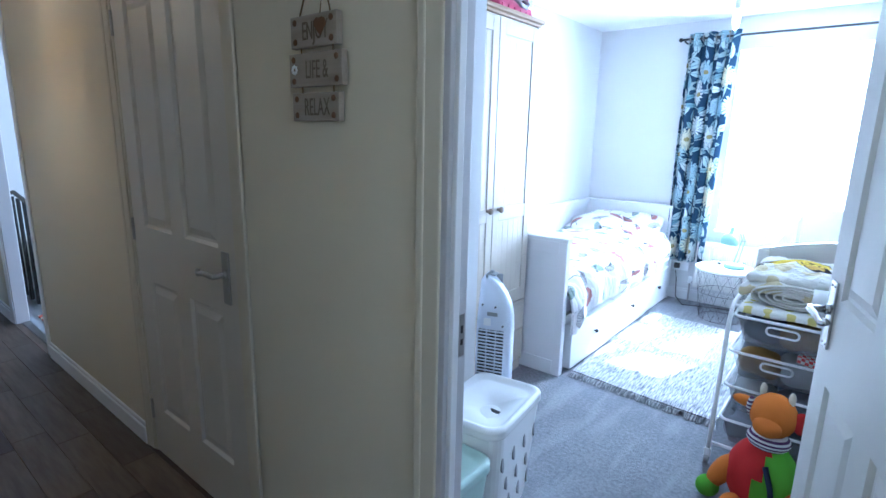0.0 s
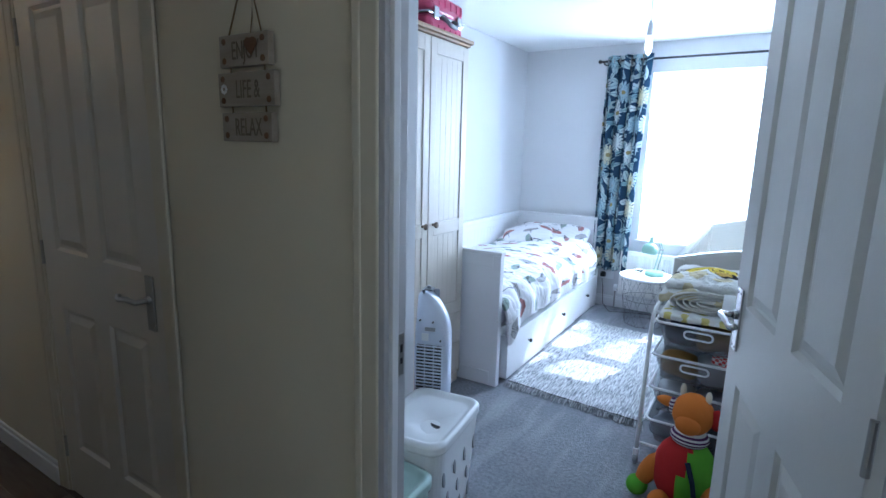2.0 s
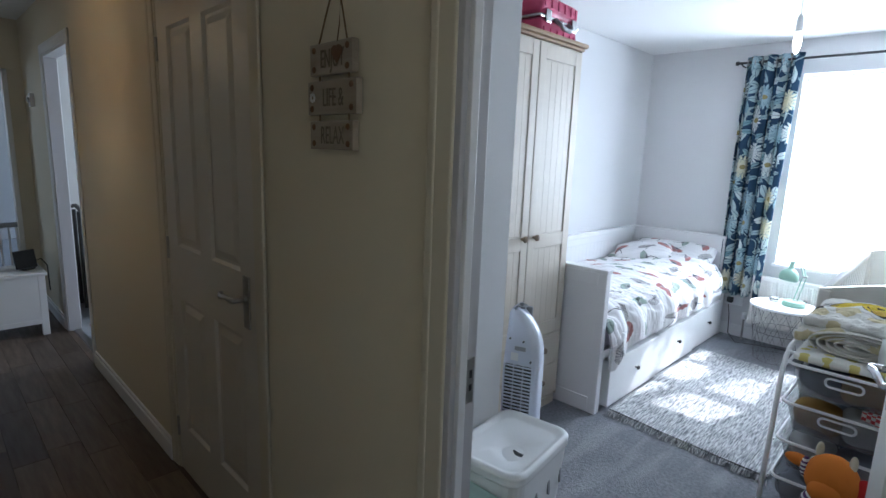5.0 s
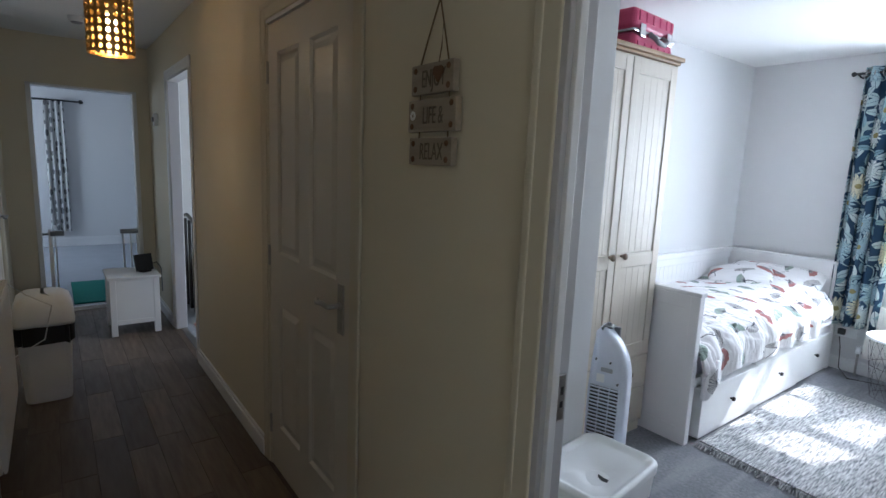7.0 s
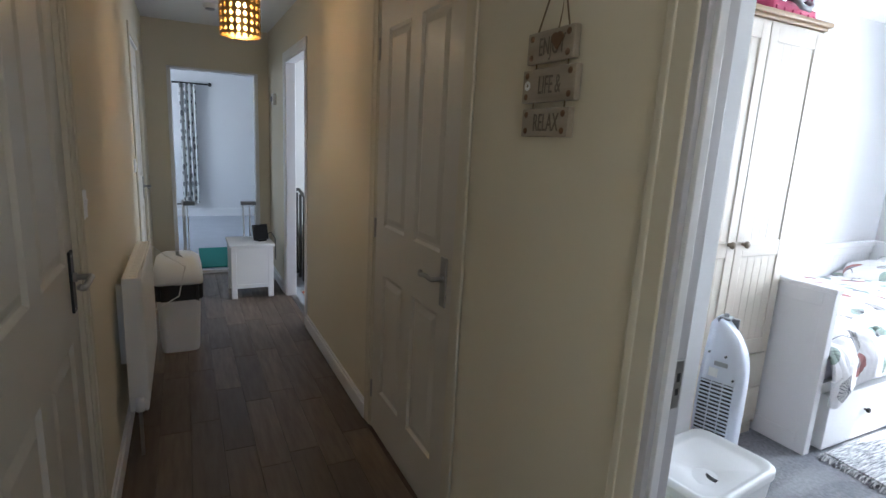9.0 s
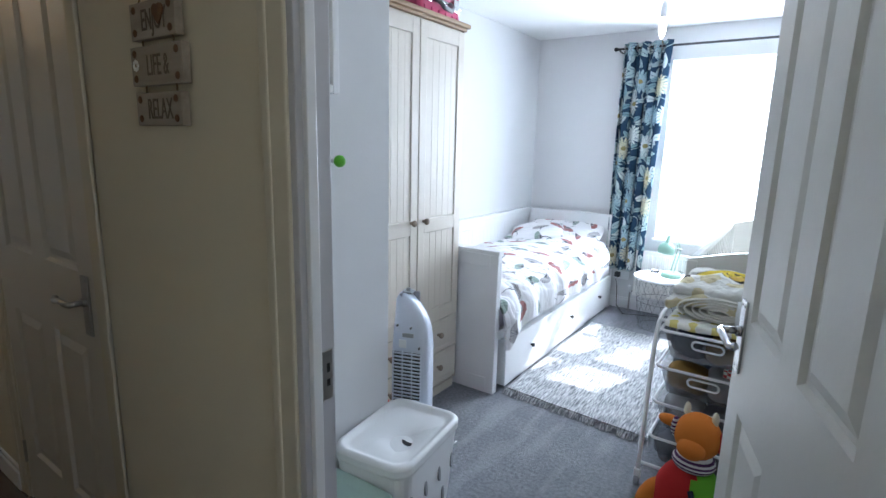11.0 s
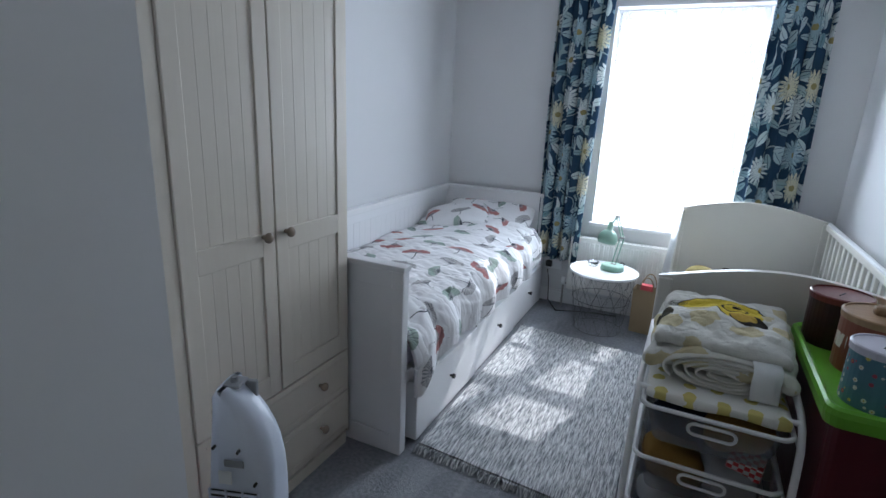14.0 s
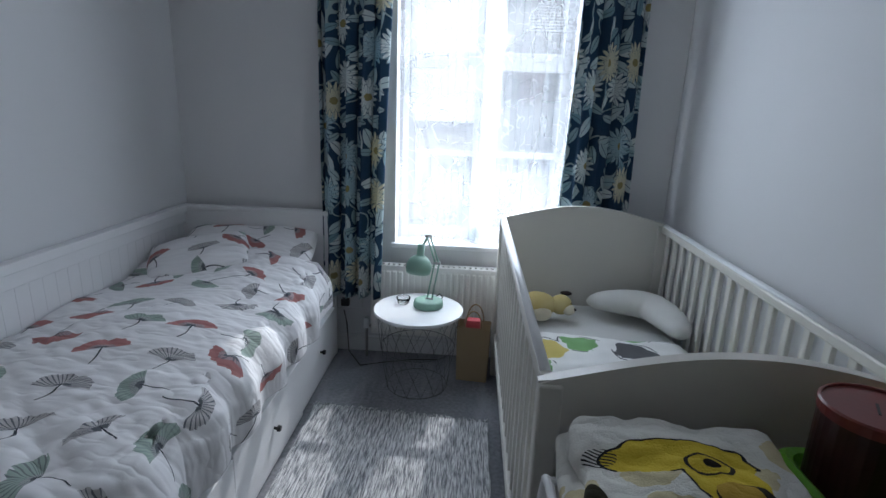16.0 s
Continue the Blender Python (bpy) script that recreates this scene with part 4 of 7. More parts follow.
# things on the window board
jar = thing("knitted_pot", (-0.17, YW + 0.10, WZ0 + 0.003), 0, "pink crocheted pot on the window board", "pot")
k = Nodes("crochet", 0.95)
v = k.coord()
ce = k.voro(v, 70, 0.8, "3D")
k.color(k.mix(k.step(ce.outputs["Distance"], 0.0, 0.7), (0.75, 0.30, 0.40), (0.85, 0.55, 0.58))).bump(ce.outputs["Distance"], 0.6, 0.004)
bm = bmesh.new()
loft(bm, [[(rd * math.cos(t), rd * math.sin(t), z) for t in [2 * math.pi * j / 20 for j in range(20)]] for z, rd in ((0, 0.042), (0.02, 0.052), (0.07, 0.056), (0.11, 0.046), (0.15, 0.024), (0.17, 0.012))])
part("body", bm, k.mat, jar, smooth=True)
cup = thing("glass_tumbler", (-0.42, YW + 0.10, WZ0 + 0.003), 0, "small clear tumbler with green bands", "glass")
bm = bmesh.new()
loft(bm, [[(rd * math.cos(t), rd * math.sin(t), z) for t in [2 * math.pi * j / 20 for j in range(20)]] for z, rd in ((0, 0.03), (0.10, 0.036), (0.10, 0.033), (0.006, 0.027))])
part("body", bm, M_plastic, cup, smooth=True)
M_mint = paint("mint_enamel", (0.27, 0.44, 0.35), 0.35, 0.04, 6)
for z in (0.03, 0.07):
    bm = bmesh.new()
    cyl(bm, (0, 0, z), (0, 0, z + 0.012), 0.0325 + z * 0.06, seg=20, caps=False)
    part("band", bm, M_mint, cup)


# ---------- radiators ----------
def radiator(name, length, height, at, turn, label):
    """A panel radiator whose back lies along its own x axis at y = 0; the front looks along -y."""
    t = thing(name, at, turn, label, "radiator")
    n = int(length / 0.034)
    prof_ = [(0, -0.10), (0.015, -0.105)]
    for i in range(n):
        x = 0.018 + i * (length - 0.036) / n
        prof_ += [(x, -0.105), (x + 0.004, -0.110), (x + 0.020, -0.110), (x + 0.024, -0.105)]
    prof_ += [(length - 0.015, -0.105), (length, -0.10)]
    flat = [(x, max(y, -0.105)) for x, y in prof_]
    rows_ = [[(x, y, z) for x, y in q] for q, z in ((flat, 0.0), (flat, 0.025), (prof_, 0.035), (prof_, height - 0.035), (flat, height - 0.025), (flat, height))]
    fp = part("front_panel", loft(bmesh.new(), rows_, cap=False, closed=False), M_rad, t)
    so = fp.modifiers.new("thick", "SOLIDIFY")
    so.thickness = 0.006
    part("back_panel", box(bmesh.new(), 0, length, -0.05, -0.035, 0, height, 0.003), M_rad, t)
    for x in (0, length - 0.004):
        part("side_panel", box(bmesh.new(), x - 0.001, x + 0.005, -0.107, -0.034, 0.01, height - 0.002, 0.001), M_rad, t)
    bm = bmesh.new()
    for i in range(int(length / 0.03)):
        x = 0.008 + i * 0.03
        box(bm, x, x + 0.016, -0.093, -0.05, height - 0.006, height - 0.001)
    box(bm, 0.0, length, -0.095, -0.088, height - 0.004, height)
    box(bm, 0.0, length, -0.057, -0.05, height - 0.004, height)
    part("top_grille", bm, M_rad, t)
    bm = bmesh.new()
    cyl(bm, (-0.03, -0.075, 0.03), (0.01, -0.075, 0.03), 0.010)
    cyl(bm, (-0.03, -0.075, -at[2]), (-0.03, -0.075, 0.045), 0.0075)
    part("pipe", bm, M_steel, t)
    bm = bmesh.new()
    cyl(bm, (-0.03, -0.075, 0.02), (-0.03, -0.075, 0.075), 0.019, 0.016)
    part("valve", bm, M_plastic, t, smooth=True)
    for x in (0.12, length - 0.12):
        part("bracket", box(bmesh.new(), x, x + 0.03, -0.035, 0.0, height * 0.3, height * 0.9), M_rad, t)
    return t


M_rad = paint("radiator_enamel", (0.80, 0.79, 0.76), 0.35, 0.02, 3)
radiator("radiator", 1.1, 0.40, (-0.98, YW, 0.155), 0, "white panel radiator under the window")
radiator("radiator", 0.82, 0.60, (-2.36, HL, 0.19), 180, "cream panel radiator on the hall wall")

# ---------- side table with lamp ----------
TX, TY, TZT = -0.69, 3.70, 0.42
tab = thing("side_table", (TX, TY, 0), 0, "round white side table on a black wire basket", "side table")
bm = bmesh.new()
cyl(bm, (0, 0, TZT - 0.012), (0, 0, TZT), 0.222, seg=64)
cyl(bm, (0, 0, TZT - 0.02), (0, 0, TZT - 0.011), 0.212, 0.218, seg=64)
part("tabletop", bm, M_plastic, tab)
M_gwire = paint("grey_wire", (0.10, 0.10, 0.11), 0.5, 0.1, 20.0)


def wob(f):
    return 0.205 - 0.05 * f ** 1.3


for s in (1, -1):
    bm = bmesh.new()
    for i in range(14):
        pts = []
        for j in range(9):
            f = j / 8
            a = 2 * math.pi * i / 14 + s * f * 0.9
            pts.append((wob(f) * math.cos(a), wob(f) * math.sin(a), (TZT - 0.022) * (1 - f) + 0.004 * f))
        tube(bm, pts, 0.0011, 5)
    part("wire_lattice", bm, M_gwire, tab)
for f in (0.0, 0.45, 1.0):
    bm = bmesh.new()
    z = (TZT - 0.022) * (1 - f) + 0.004 * f
    tube(bm, [(wob(f) * math.cos(2 * math.pi * j / 36), wob(f) * math.sin(2 * math.pi * j / 36), z) for j in range(36)], 0.0017, 6, closed=True)
    part("ring", bm, M_gwire, tab)

lamp = thing("desk_lamp", (TX + 0.045, TY + 0.04, TZT), 0, "mint green jointed desk lamp, switched off", "lamp")
bm = bmesh.new()
loft(bm, [[(rd * math.cos(t), rd * math.sin(t), z) for t in [2 * math.pi * j / 32 for j in range(32)]] for z, rd in ((0, 0.075), (0.012, 0.076), (0.03, 0.072), (0.036, 0.06), (0.038, 0.02))])
part("base", bm, M_mint, lamp, smooth=True)
lo, el = Vector((0.005, 0, 0.038)), Vector((0.035, 0.03, 0.22))
hd = Vector((-0.045, -0.03, 0.26))
for dx in (-0.012, 0.012):
    part("lower_arm", cyl(bmesh.new(), lo + Vector((dx, 0, 0)), el + Vector((dx, 0, 0)), 0.004, seg=10), M_mint, lamp)
top = Vector((-0.008, 0.0, 0.365))
for dx in (-0.008, 0.008):
    part("upper_arm", cyl(bmesh.new(), el + Vector((dx, 0, 0)), top + Vector((dx, 0, 0)), 0.004, seg=10), M_mint, lamp)
for p in (lo, el, top):
    part("joint", cyl(bmesh.new(), p + Vector((-0.018, 0, 0)), p + Vector((0.018, 0, 0)), 0.008, seg=12), M_steel, lamp)
bm = bmesh.new()
for i in range(9):
    tube(bm, [(0.006 * math.cos(q) + lo.x + 0.02, 0.006 * math.sin(q) + 0.006, 0.06 + i * 0.006 + q * 0.0009) for q in [2 * math.pi * j / 8 for j in range(9)]], 0.0012, 4)
part("spring", bm, M_steel, lamp)
axis = Vector((-0.08, -0.12, -0.98)).normalized()
q = axis.to_track_quat("Z", "Y")
c0 = top + Vector((-0.032, -0.03, -0.045))
prof = [(-0.01, 0.012), (-0.008, 0.017), (0.045, 0.019), (0.05, 0.03), (0.058, 0.042), (0.072, 0.054), (0.092, 0.062), (0.115, 0.063), (0.135, 0.057), (0.134, 0.054), (0.11, 0.059), (0.08, 0.052)]
bm = bmesh.new()
loft(bm, [[c0 + q @ Vector((rd * math.cos(t), rd * math.sin(t), d)) for t in [2 * math.pi * j / 28 for j in range(28)]] for d, rd in prof])
part("shade", bm, M_mint, lamp, "domed mint green metal shade", smooth=True)
part("neck", cyl(bmesh.new(), top, c0 + axis * 0.01, 0.006, seg=10), M_mint, lamp)
bm = bmesh.new()
tube(bm, [(0.05, 0.03, 0.01), (0.07, 0.06, 0.03), (0.05, 0.09, 0.035), (0.03, 0.13, 0.004)], 0.003, 6)
part("cable", bm, M_black, lamp, smooth=True)
dish = thing("glass_dish", (TX - 0.085, TY + 0.06, TZT), 0, "small clear round dish on the side table", "dish")
M_clear = Nodes("clear_glass", 0.03)
M_clear.b.inputs["Transmission Weight"].default_value = 1.0
M_clear = M_clear.mat
bm = bmesh.new()
loft(bm, [[(rd * math.cos(t), rd * math.sin(t), z) for t in [2 * math.pi * j / 24 for j in range(24)]] for z, rd in ((0, 0.026), (0.004, 0.03), (0.03, 0.037), (0.034, 0.036), (0.03, 0.032), (0.008, 0.024))])
part("body", bm, M_clear, dish, smooth=True)
# gift bag beside the table
M_kraft = paint("kraft_paper", (0.36, 0.27, 0.16), 0.8, 0.08, 5)
bag = thing("paper_bag", (-0.405, 3.80, 0), -6, "brown paper gift bag beside the cot", "bag")
bm = bmesh.new()
loft(bm, [rrect(0, 0, 0.16 + 0.012 * f, 0.08 + 0.03 * f, 0.004, z, 3) for z, f in ((0, 0), (0.14, 0.5), (0.29, 0.9), (0.31, 1.0))], cap=False)
bm.faces.new([bm.verts.new(p) for p in rrect(0, 0, 0.16, 0.08, 0.004, 0.001, 3)])
part("body", bm, M_kraft, bag)
for y in (-0.05, 0.05):
    part("handle", tube(bmesh.new(), [(0.045 * math.cos(t) , y, 0.30 + 0.10 * math.sin(t)) for t in [math.pi * j / 10 for j in range(11)]], 0.004, 6), M_kraft, bag, smooth=True)
M_card = paint("red_white_card", (0.62, 0.10, 0.12), 0.6)
part("tag", box(bmesh.new(), -0.05, 0.03, -0.02, 0.03, 0.28, 0.335, 0.004), M_card, bag, "small red boxes inside the bag")
# cable along the wall
bm = bmesh.new()
tube(bm, [(-1.14, 3.99, 0.27), (-1.12, 3.97, 0.2), (-1.1, 3.93, 0.05), (-1.02, 3.85, 0.006), (-0.9, 3.9, 0.006), (-0.75, 3.95, 0.006), (-0.6, 3.97, 0.006)], 0.004, 6)
tagged(part("cable", bm, M_black, None, smooth=True), "black power cable lying along the skirting", "cable")
sock = thing("wall_socket", (-1.12, YW, 0.30), 0, "white double wall socket beside the radiator", "socket")
part("plate", box(bmesh.new(), -0.07, 0.07, -0.01, 0, -0.04, 0.04, 0.003), M_plastic, sock)
part("plug", box(bmesh.new(), -0.045, 0.0, -0.045, -0.01, -0.02, 0.025, 0.006), M_black, sock)

# ---------- rug ----------
k = Nodes("rag_rug", 0.97, spec=0.1)
v = k.coord("Object", (230, 17, 1), (0, 0, 5))
s1 = k.noise(v, 1.0, 2, 0.6)
v2 = k.coord("Object", (110, 9, 1), (0, 0, -3))
s2 = k.noise(v2, 1.0, 2, 0.5)
mixv = k.m("ADD", k.m("MULTIPLY", s1, 0.62), k.m("MULTIPLY", s2, 0.38))
c = k.mix(k.step(mixv, 0.40, 0.60), (0.17, 0.175, 0.19), (0.74, 0.74, 0.74))
k.color(c).bump(mixv, 0.8, 0.012)
M_rug = k.mat
RX0, RX1, RY0, RY1 = -1.145, -0.335, 1.945, 3.40
rug = thing("rug", (0, 0, 0.001), 0, "grey and white woven rag rug with fringed ends", "rug")


def rug_at(u, w):
    x, y = RX0 + (RX1 - RX0) * u, RY0 + (RY1 - RY0) * w - 0.06 * (u - 0.2)
    return (x + 0.004 * noise.noise(Vector((y * 8, 0, 2))), y + 0.006 * noise.noise(Vector((x * 9, w, 0))), 0.012 + 0.003 * noise.noise(Vector((x * 5, y * 5, 0))) + 0.0018 * math.sin(x * 420))


wv = part("weave", grid(bmesh.new(), 260, 40, rug_at), M_rug, rug)
s = wv.modifiers.new("thick", "SOLIDIFY")
s.thickness = 0.010
for w, sg in ((0.0, -1), (1.0, 1)):
    bm = bmesh.new()
    for i in range(120):
        u = (i + random.random() * 0.6) / 120
        p = Vector(rug_at(u, w))
        ln = 0.03 + 0.025 * random.random()
        dx = random.uniform(-0.025, 0.025)
        tube(bm, [p, p + Vector((dx * 0.4, sg * ln * 0.4, 0.004)), p + Vector((dx, sg * ln, -0.009))], 0.0034, 5)
    part("fringe", bm, M_rug, rug, "knotted dark and light fringe")

# ---------- cot ----------
cot = thing("cot", label="cream white wooden cot with slatted sides", category="cot")
KX0, KX1, KY0, KY1 = -0.305, 0.52, 2.215, 3.865


def cot_end(y0, y1):
    n = 28
    front, back_ = [], []
    for i in range(n + 1):
        f = i / n
        front.append((KX0 + (KX1 - KX0) * f, 0.872 + 0.075 * math.sin(math.pi * f) ** 1.1))
    ring = [(KX0 + 0.01, 0.16)] + front + [(KX1 - 0.01, 0.16)]
    bm = bmesh.new()
    loft(bm, [[(x, y, z) for x, z in ring] for y in (y0, y1)])
    es = [e for e in bm.edges if abs(e.verts[0].co.y - e.verts[1].co.y) < 1e-6 and min(w.co.z for w in e.verts) > 0.8]
    bmesh.ops.bevel(bm, geom=es, offset=0.006, segments=2, affect="EDGES")
    ob = part("end_board", bm, M_cot, cot)
    for x in (KX0, KX1 - 0.05):
        part("post", box(bmesh.new(), x, x + 0.05, y0 - 0.006, y1 + 0.006, 0.0, 0.868, 0.006), M_cot, ob)
    return ob


cot_end(KY0, KY0 + 0.03)
cot_end(KY1 - 0.03, KY1)
for x0 in (KX0 + 0.005, KX1 - 0.035):
    rail = part("top_rail", box(bmesh.new(), x0, x0 + 0.03, KY0 + 0.036, KY1 - 0.036, 0.835, 0.872, 0.008), M_cot, cot)
    part("bottom_rail", box(bmesh.new(), x0, x0 + 0.03, KY0 + 0.036, KY1 - 0.036, 0.20, 0.25, 0.005), M_cot, cot)
    for i in range(17):
        y = KY0 + 0.09 + i * (KY1 - KY0 - 0.2) / 16
        part("slat", box(bmesh.new(), x0 + 0.007, x0 + 0.023, y - 0.016, y + 0.016, 0.25, 0.836, 0.003, 1), M_cot, cot)
    bm = bmesh.new()
    cyl(bm, (x0 + 0.015, KY0 + 0.05, 0.871), (x0 + 0.015, KY1 - 0.05, 0.871), 0.012, seg=12)
    part("teething_strip", bm, M_plastic, cot, "clear plastic rail cover", smooth=True)
part("base", box(bmesh.new(), KX0 + 0.04, KX1 - 0.04, KY0 + 0.03, KY1 - 0.03, 0.30, 0.33), M_cot, cot)
part("mattress", box(bmesh.new(), KX0 + 0.045, KX1 - 0.045, KY0 + 0.035, KY1 - 0.035, 0.33, 0.44, 0.025, 3), fabric("cot_sheet", (0.78, 0.78, 0.76)), cot)
for y in (2.9, 3.5):
    for z in (0.55,):
        part("bolt", cyl(bmesh.new(), (KX1 - 0.05, y, z), (KX1 - 0.036, y, z), 0.007, seg=10), M_black, cot)

k = Nodes("animal_print_cotton", 0.9, spec=0.15)
v = k.coord("UV")
cell = k.voro(v, 4.6, 0.6)
x, y, r, a, rgb = k.local(v, cell)
blob = k.m("LESS_THAN", r, k.m("ADD", 0.035, k.m("MULTIPLY", k.noise(v, 14, 2), 0.08)))
pal = k.mix(k.m("GREATER_THAN", rgb[0], 0.3), (0.05, 0.05, 0.06), k.mix(k.m("GREATER_THAN", rgb[0], 0.55), (0.15, 0.36, 0.10), k.mix(k.m("GREATER_THAN", rgb[0], 0.75), (0.22, 0.42, 0.48), (0.62, 0.50, 0.10))))
line = k.m("LESS_THAN", k.m("ABSOLUTE", k.m("SUBTRACT", r, 0.088)), 0.003)
col = k.mix(k.m("MULTIPLY", blob, 0.9), (0.82, 0.82, 0.80), pal)
col = k.mix(k.m("MULTIPLY", line, k.m("GREATER_THAN", k.noise(v, 9, 1), 0.5)), col, (0.07, 0.07, 0.08))
k.color(col).bump(k.noise(v, 400, 2), 0.15, 0.002)
M_animal = k.mat


def cotquilt(u, w):
    x, y = KX0 + 0.05 + (KX1 - KX0 - 0.10) * u, KY0 + 0.05 + 1.12 * w
    e = min(1.0, min(u, 1 - u) * 9, min(w, 1 - w) * 9)
    return (x, y, 0.445 + 0.05 * e ** 0.6 + 0.022 * noise.noise(Vector((x * 5, y * 4, 1))) + 0.008 * noise.noise(Vector((x * 18, y * 16, 2))))


cq = part("cot_quilt", grid(bmesh.new(), 40, 50, cotquilt, lambda u, w: (u * 0.72, w * 1.12)), M_animal, None, smooth=True)
tagged(cq, "white cot quilt printed with animals and trees", "quilt")
M_fleece = fabric("white_fleece", (0.82, 0.81, 0.78), scale=6, weave=220)
bm = bmesh.new()
rings = []
for i in range(25):
    f = i / 24
    a = radians(125 - 150 * f)
    cx, cy = 0.285 + 0.155 * math.cos(a), 3.49 + 0.14 * math.sin(a)
    cx, cy = cx - 0.06 * max(0, 0.35 - f) / 0.35, cy - 0.16 * max(0, f - 0.6) / 0.4 + 0.02
    rr_ = 0.088 * max(0.05, math.sin(math.pi * (0.015 + 0.97 * f))) ** 0.36
    rings.append([(cx + rr_ * math.cos(t) * math.cos(a), cy + rr_ * math.cos(t) * math.sin(a), 0.53 + rr_ * 0.70 * math.sin(t) + 0.003 * noise.noise(Vector((cx * 30, cy * 30, t * 2)))) for t in [2 * math.pi * j / 20 for j in range(20)]])
loft(bm, rings)
cp = part("cot_pillow", bm, M_fleece, None, smooth=True)
tagged(cp, "curved white fleecy pillow in the cot", "pillow")
M_yplush = fabric("yellow_plush", (0.55, 0.42, 0.13), (0.62, 0.54, 0.30), scale=14, weave=180)
M_cplush = fabric("cream_plush", (0.78, 0.72, 0.56), scale=14, weave=180)
M_bplush = fabric("dark_plush", (0.06, 0.05, 0.05), scale=14)
bm = bmesh.new()
ball(bm, (-0.02, 0, 0.0), 0.078, (1.25, 0.95, 0.85))
ball(bm, (0.10, 0.01, 0.005), 0.058, (1.0, 0.95, 0.9))
ball(bm, (-0.06, -0.12, -0.025), 0.028, (1.0, 2.2, 0.8))
nf = len(bm.faces)
ball(bm, (0.140, -0.02, -0.01), 0.034, (1, 1, 0.8))
ball(bm, (0.0, -0.05, -0.03), 0.05, (1.1, 0.9, 0.8))
ball(bm, (-0.06, -0.18, -0.025), 0.033, (0.9, 0.7, 0.8))
n2 = len(bm.faces)
ball(bm, (0.125, 0.05, 0.055), 0.016, (1.9, 0.7, 0.8))
ball(bm, (0.146, -0.005, 0.020), 0.008)
ball(bm, (0.168, -0.03, -0.004), 0.009)
for i, f in enumerate(bm.faces):
    f.material_index = 0 if i < nf else (1 if i < n2 else 2)
toy = part("plush_toy", bm, [M_yplush, M_cplush, M_bplush], None, smooth=True)
toy.matrix_world = pose(-0.10, 3.60, 0.515, 0, 0, -6) @ Matrix.Diagonal((0.9, 0.9, 0.9, 1))
tagged(toy, "yellow plush animal lying in the cot", "soft toy")

# ---------- wire basket trolley ----------
tro = thing("basket_trolley", label="white metal trolley with four mesh baskets", category="trolley")
TX0, TX1 = -0.292, 0.098
for x in (TX0, TX1):
    pts = [(x, 1.535, 0.05), (x, 1.565, 0.3), (x, 1.60, 0.60), (x, 1.612, 0.655), (x, 1.64, 0.695), (x, 1.69, 0.717), (x, 1.90, 0.733), (x, 2.07, 0.745), (x, 2.11, 0.73), (x, 2.13, 0.68), (x, 2.135, 0.05)]
    part("side_frame", tube(bmesh.new(), pts, 0.0095, 10), M_wire, tro, smooth=True)
    for y in (1.535, 2.135):
        wh = part("castor", cyl(bmesh.new(), (x - 0.009, y, 0.024), (x + 0.009, y, 0.024), 0.023, seg=20), M_greyp, tro)
        part("fork", box(bmesh.new(), x - 0.013, x + 0.013, y - 0.012, y + 0.012, 0.035, 0.075, 0.004), M_plastic, wh)
for y, z in ((1.66, 0.705), (2.1, 0.735), (2.135, 0.09), (1.545, 0.10)):
    part("cross_bar", cyl(bmesh.new(), (TX0, y, z), (TX1, y, z), 0.0075, seg=10), M_wire, tro)

k = Nodes("grey_mesh_plastic", 0.55)
k.color((0.34, 0.36, 0.39))
trp, mx = k.n("BsdfTransparent"), k.n("MixShader")
mx.inputs[0].default_value = 0.42
k.t.links.new(trp.outputs[0], mx.inputs[1])
k.t.links.new(k.b.outputs[0], mx.inputs[2])
k.t.links.new(mx.outputs[0], k.t.nodes["Material Output"].inputs[0])
M_mesh = k.mat
BXC, BYC = (TX0 + TX1) / 2, 1.845
BW, BD = TX1 - TX0 - 0.026, 0.47
cloth = [fabric("navy_clothes", (0.03, 0.04, 0.07)), fabric("white_clothes", (0.45, 0.45, 0.46)), fabric("grey_clothes", (0.10, 0.11, 0.13)), fabric("ochre_clothes", (0.30, 0.17, 0.04)), fabric("pale_clothes", (0.26, 0.27, 0.31))]
for bi, z in enumerate((0.675, 0.515, 0.355, 0.195)):
    bk = part("basket", loft(bmesh.new(), [rrect(BXC, BYC, BW - 0.02 - 0.06 * f, BD - 0.02 - 0.05 * f, 0.03, z - 0.118 * f) for f in (0, 0.3, 0.6, 0.9, 1.0)], cap=False), M_mesh, tro, "translucent grey mesh basket")
    bm = bmesh.new()
    bm.faces.new([bm.verts.new(p) for p in rrect(BXC, BYC, BW - 0.08, BD - 0.07, 0.03, z - 0.118)])
    part("bottom", bm, M_mesh, bk)
    part("rim", tube(bmesh.new(), rrect(BXC, BYC, BW, BD, 0.035, z, 6), 0.0065, 8, closed=True), M_wire, bk, "white plastic rim", smooth=True)
    hy = BYC - BD / 2 + 0.009
    part("grip", tube(bmesh.new(), [(BXC + p[0], hy + (z - 0.04 - (z - 0.04 + p[1])) * 0.2, z - 0.04 + p[1]) for p in [(a_[0], a_[1]) for a_ in rrect(0, 0, 0.115, 0.036, 0.017, 0, 5)]], 0.0045, 8, closed=True), M_wire, bk, "white oval hand grip", smooth=True)
    for s in (-1, 1):
        part("runner", cyl(bmesh.new(), (BXC + s * (BW / 2 + 0.007), 1.62, z - 0.012), (BXC + s * (BW / 2 + 0.007), 2.12, z - 0.012), 0.004, seg=8), M_wire, tro)


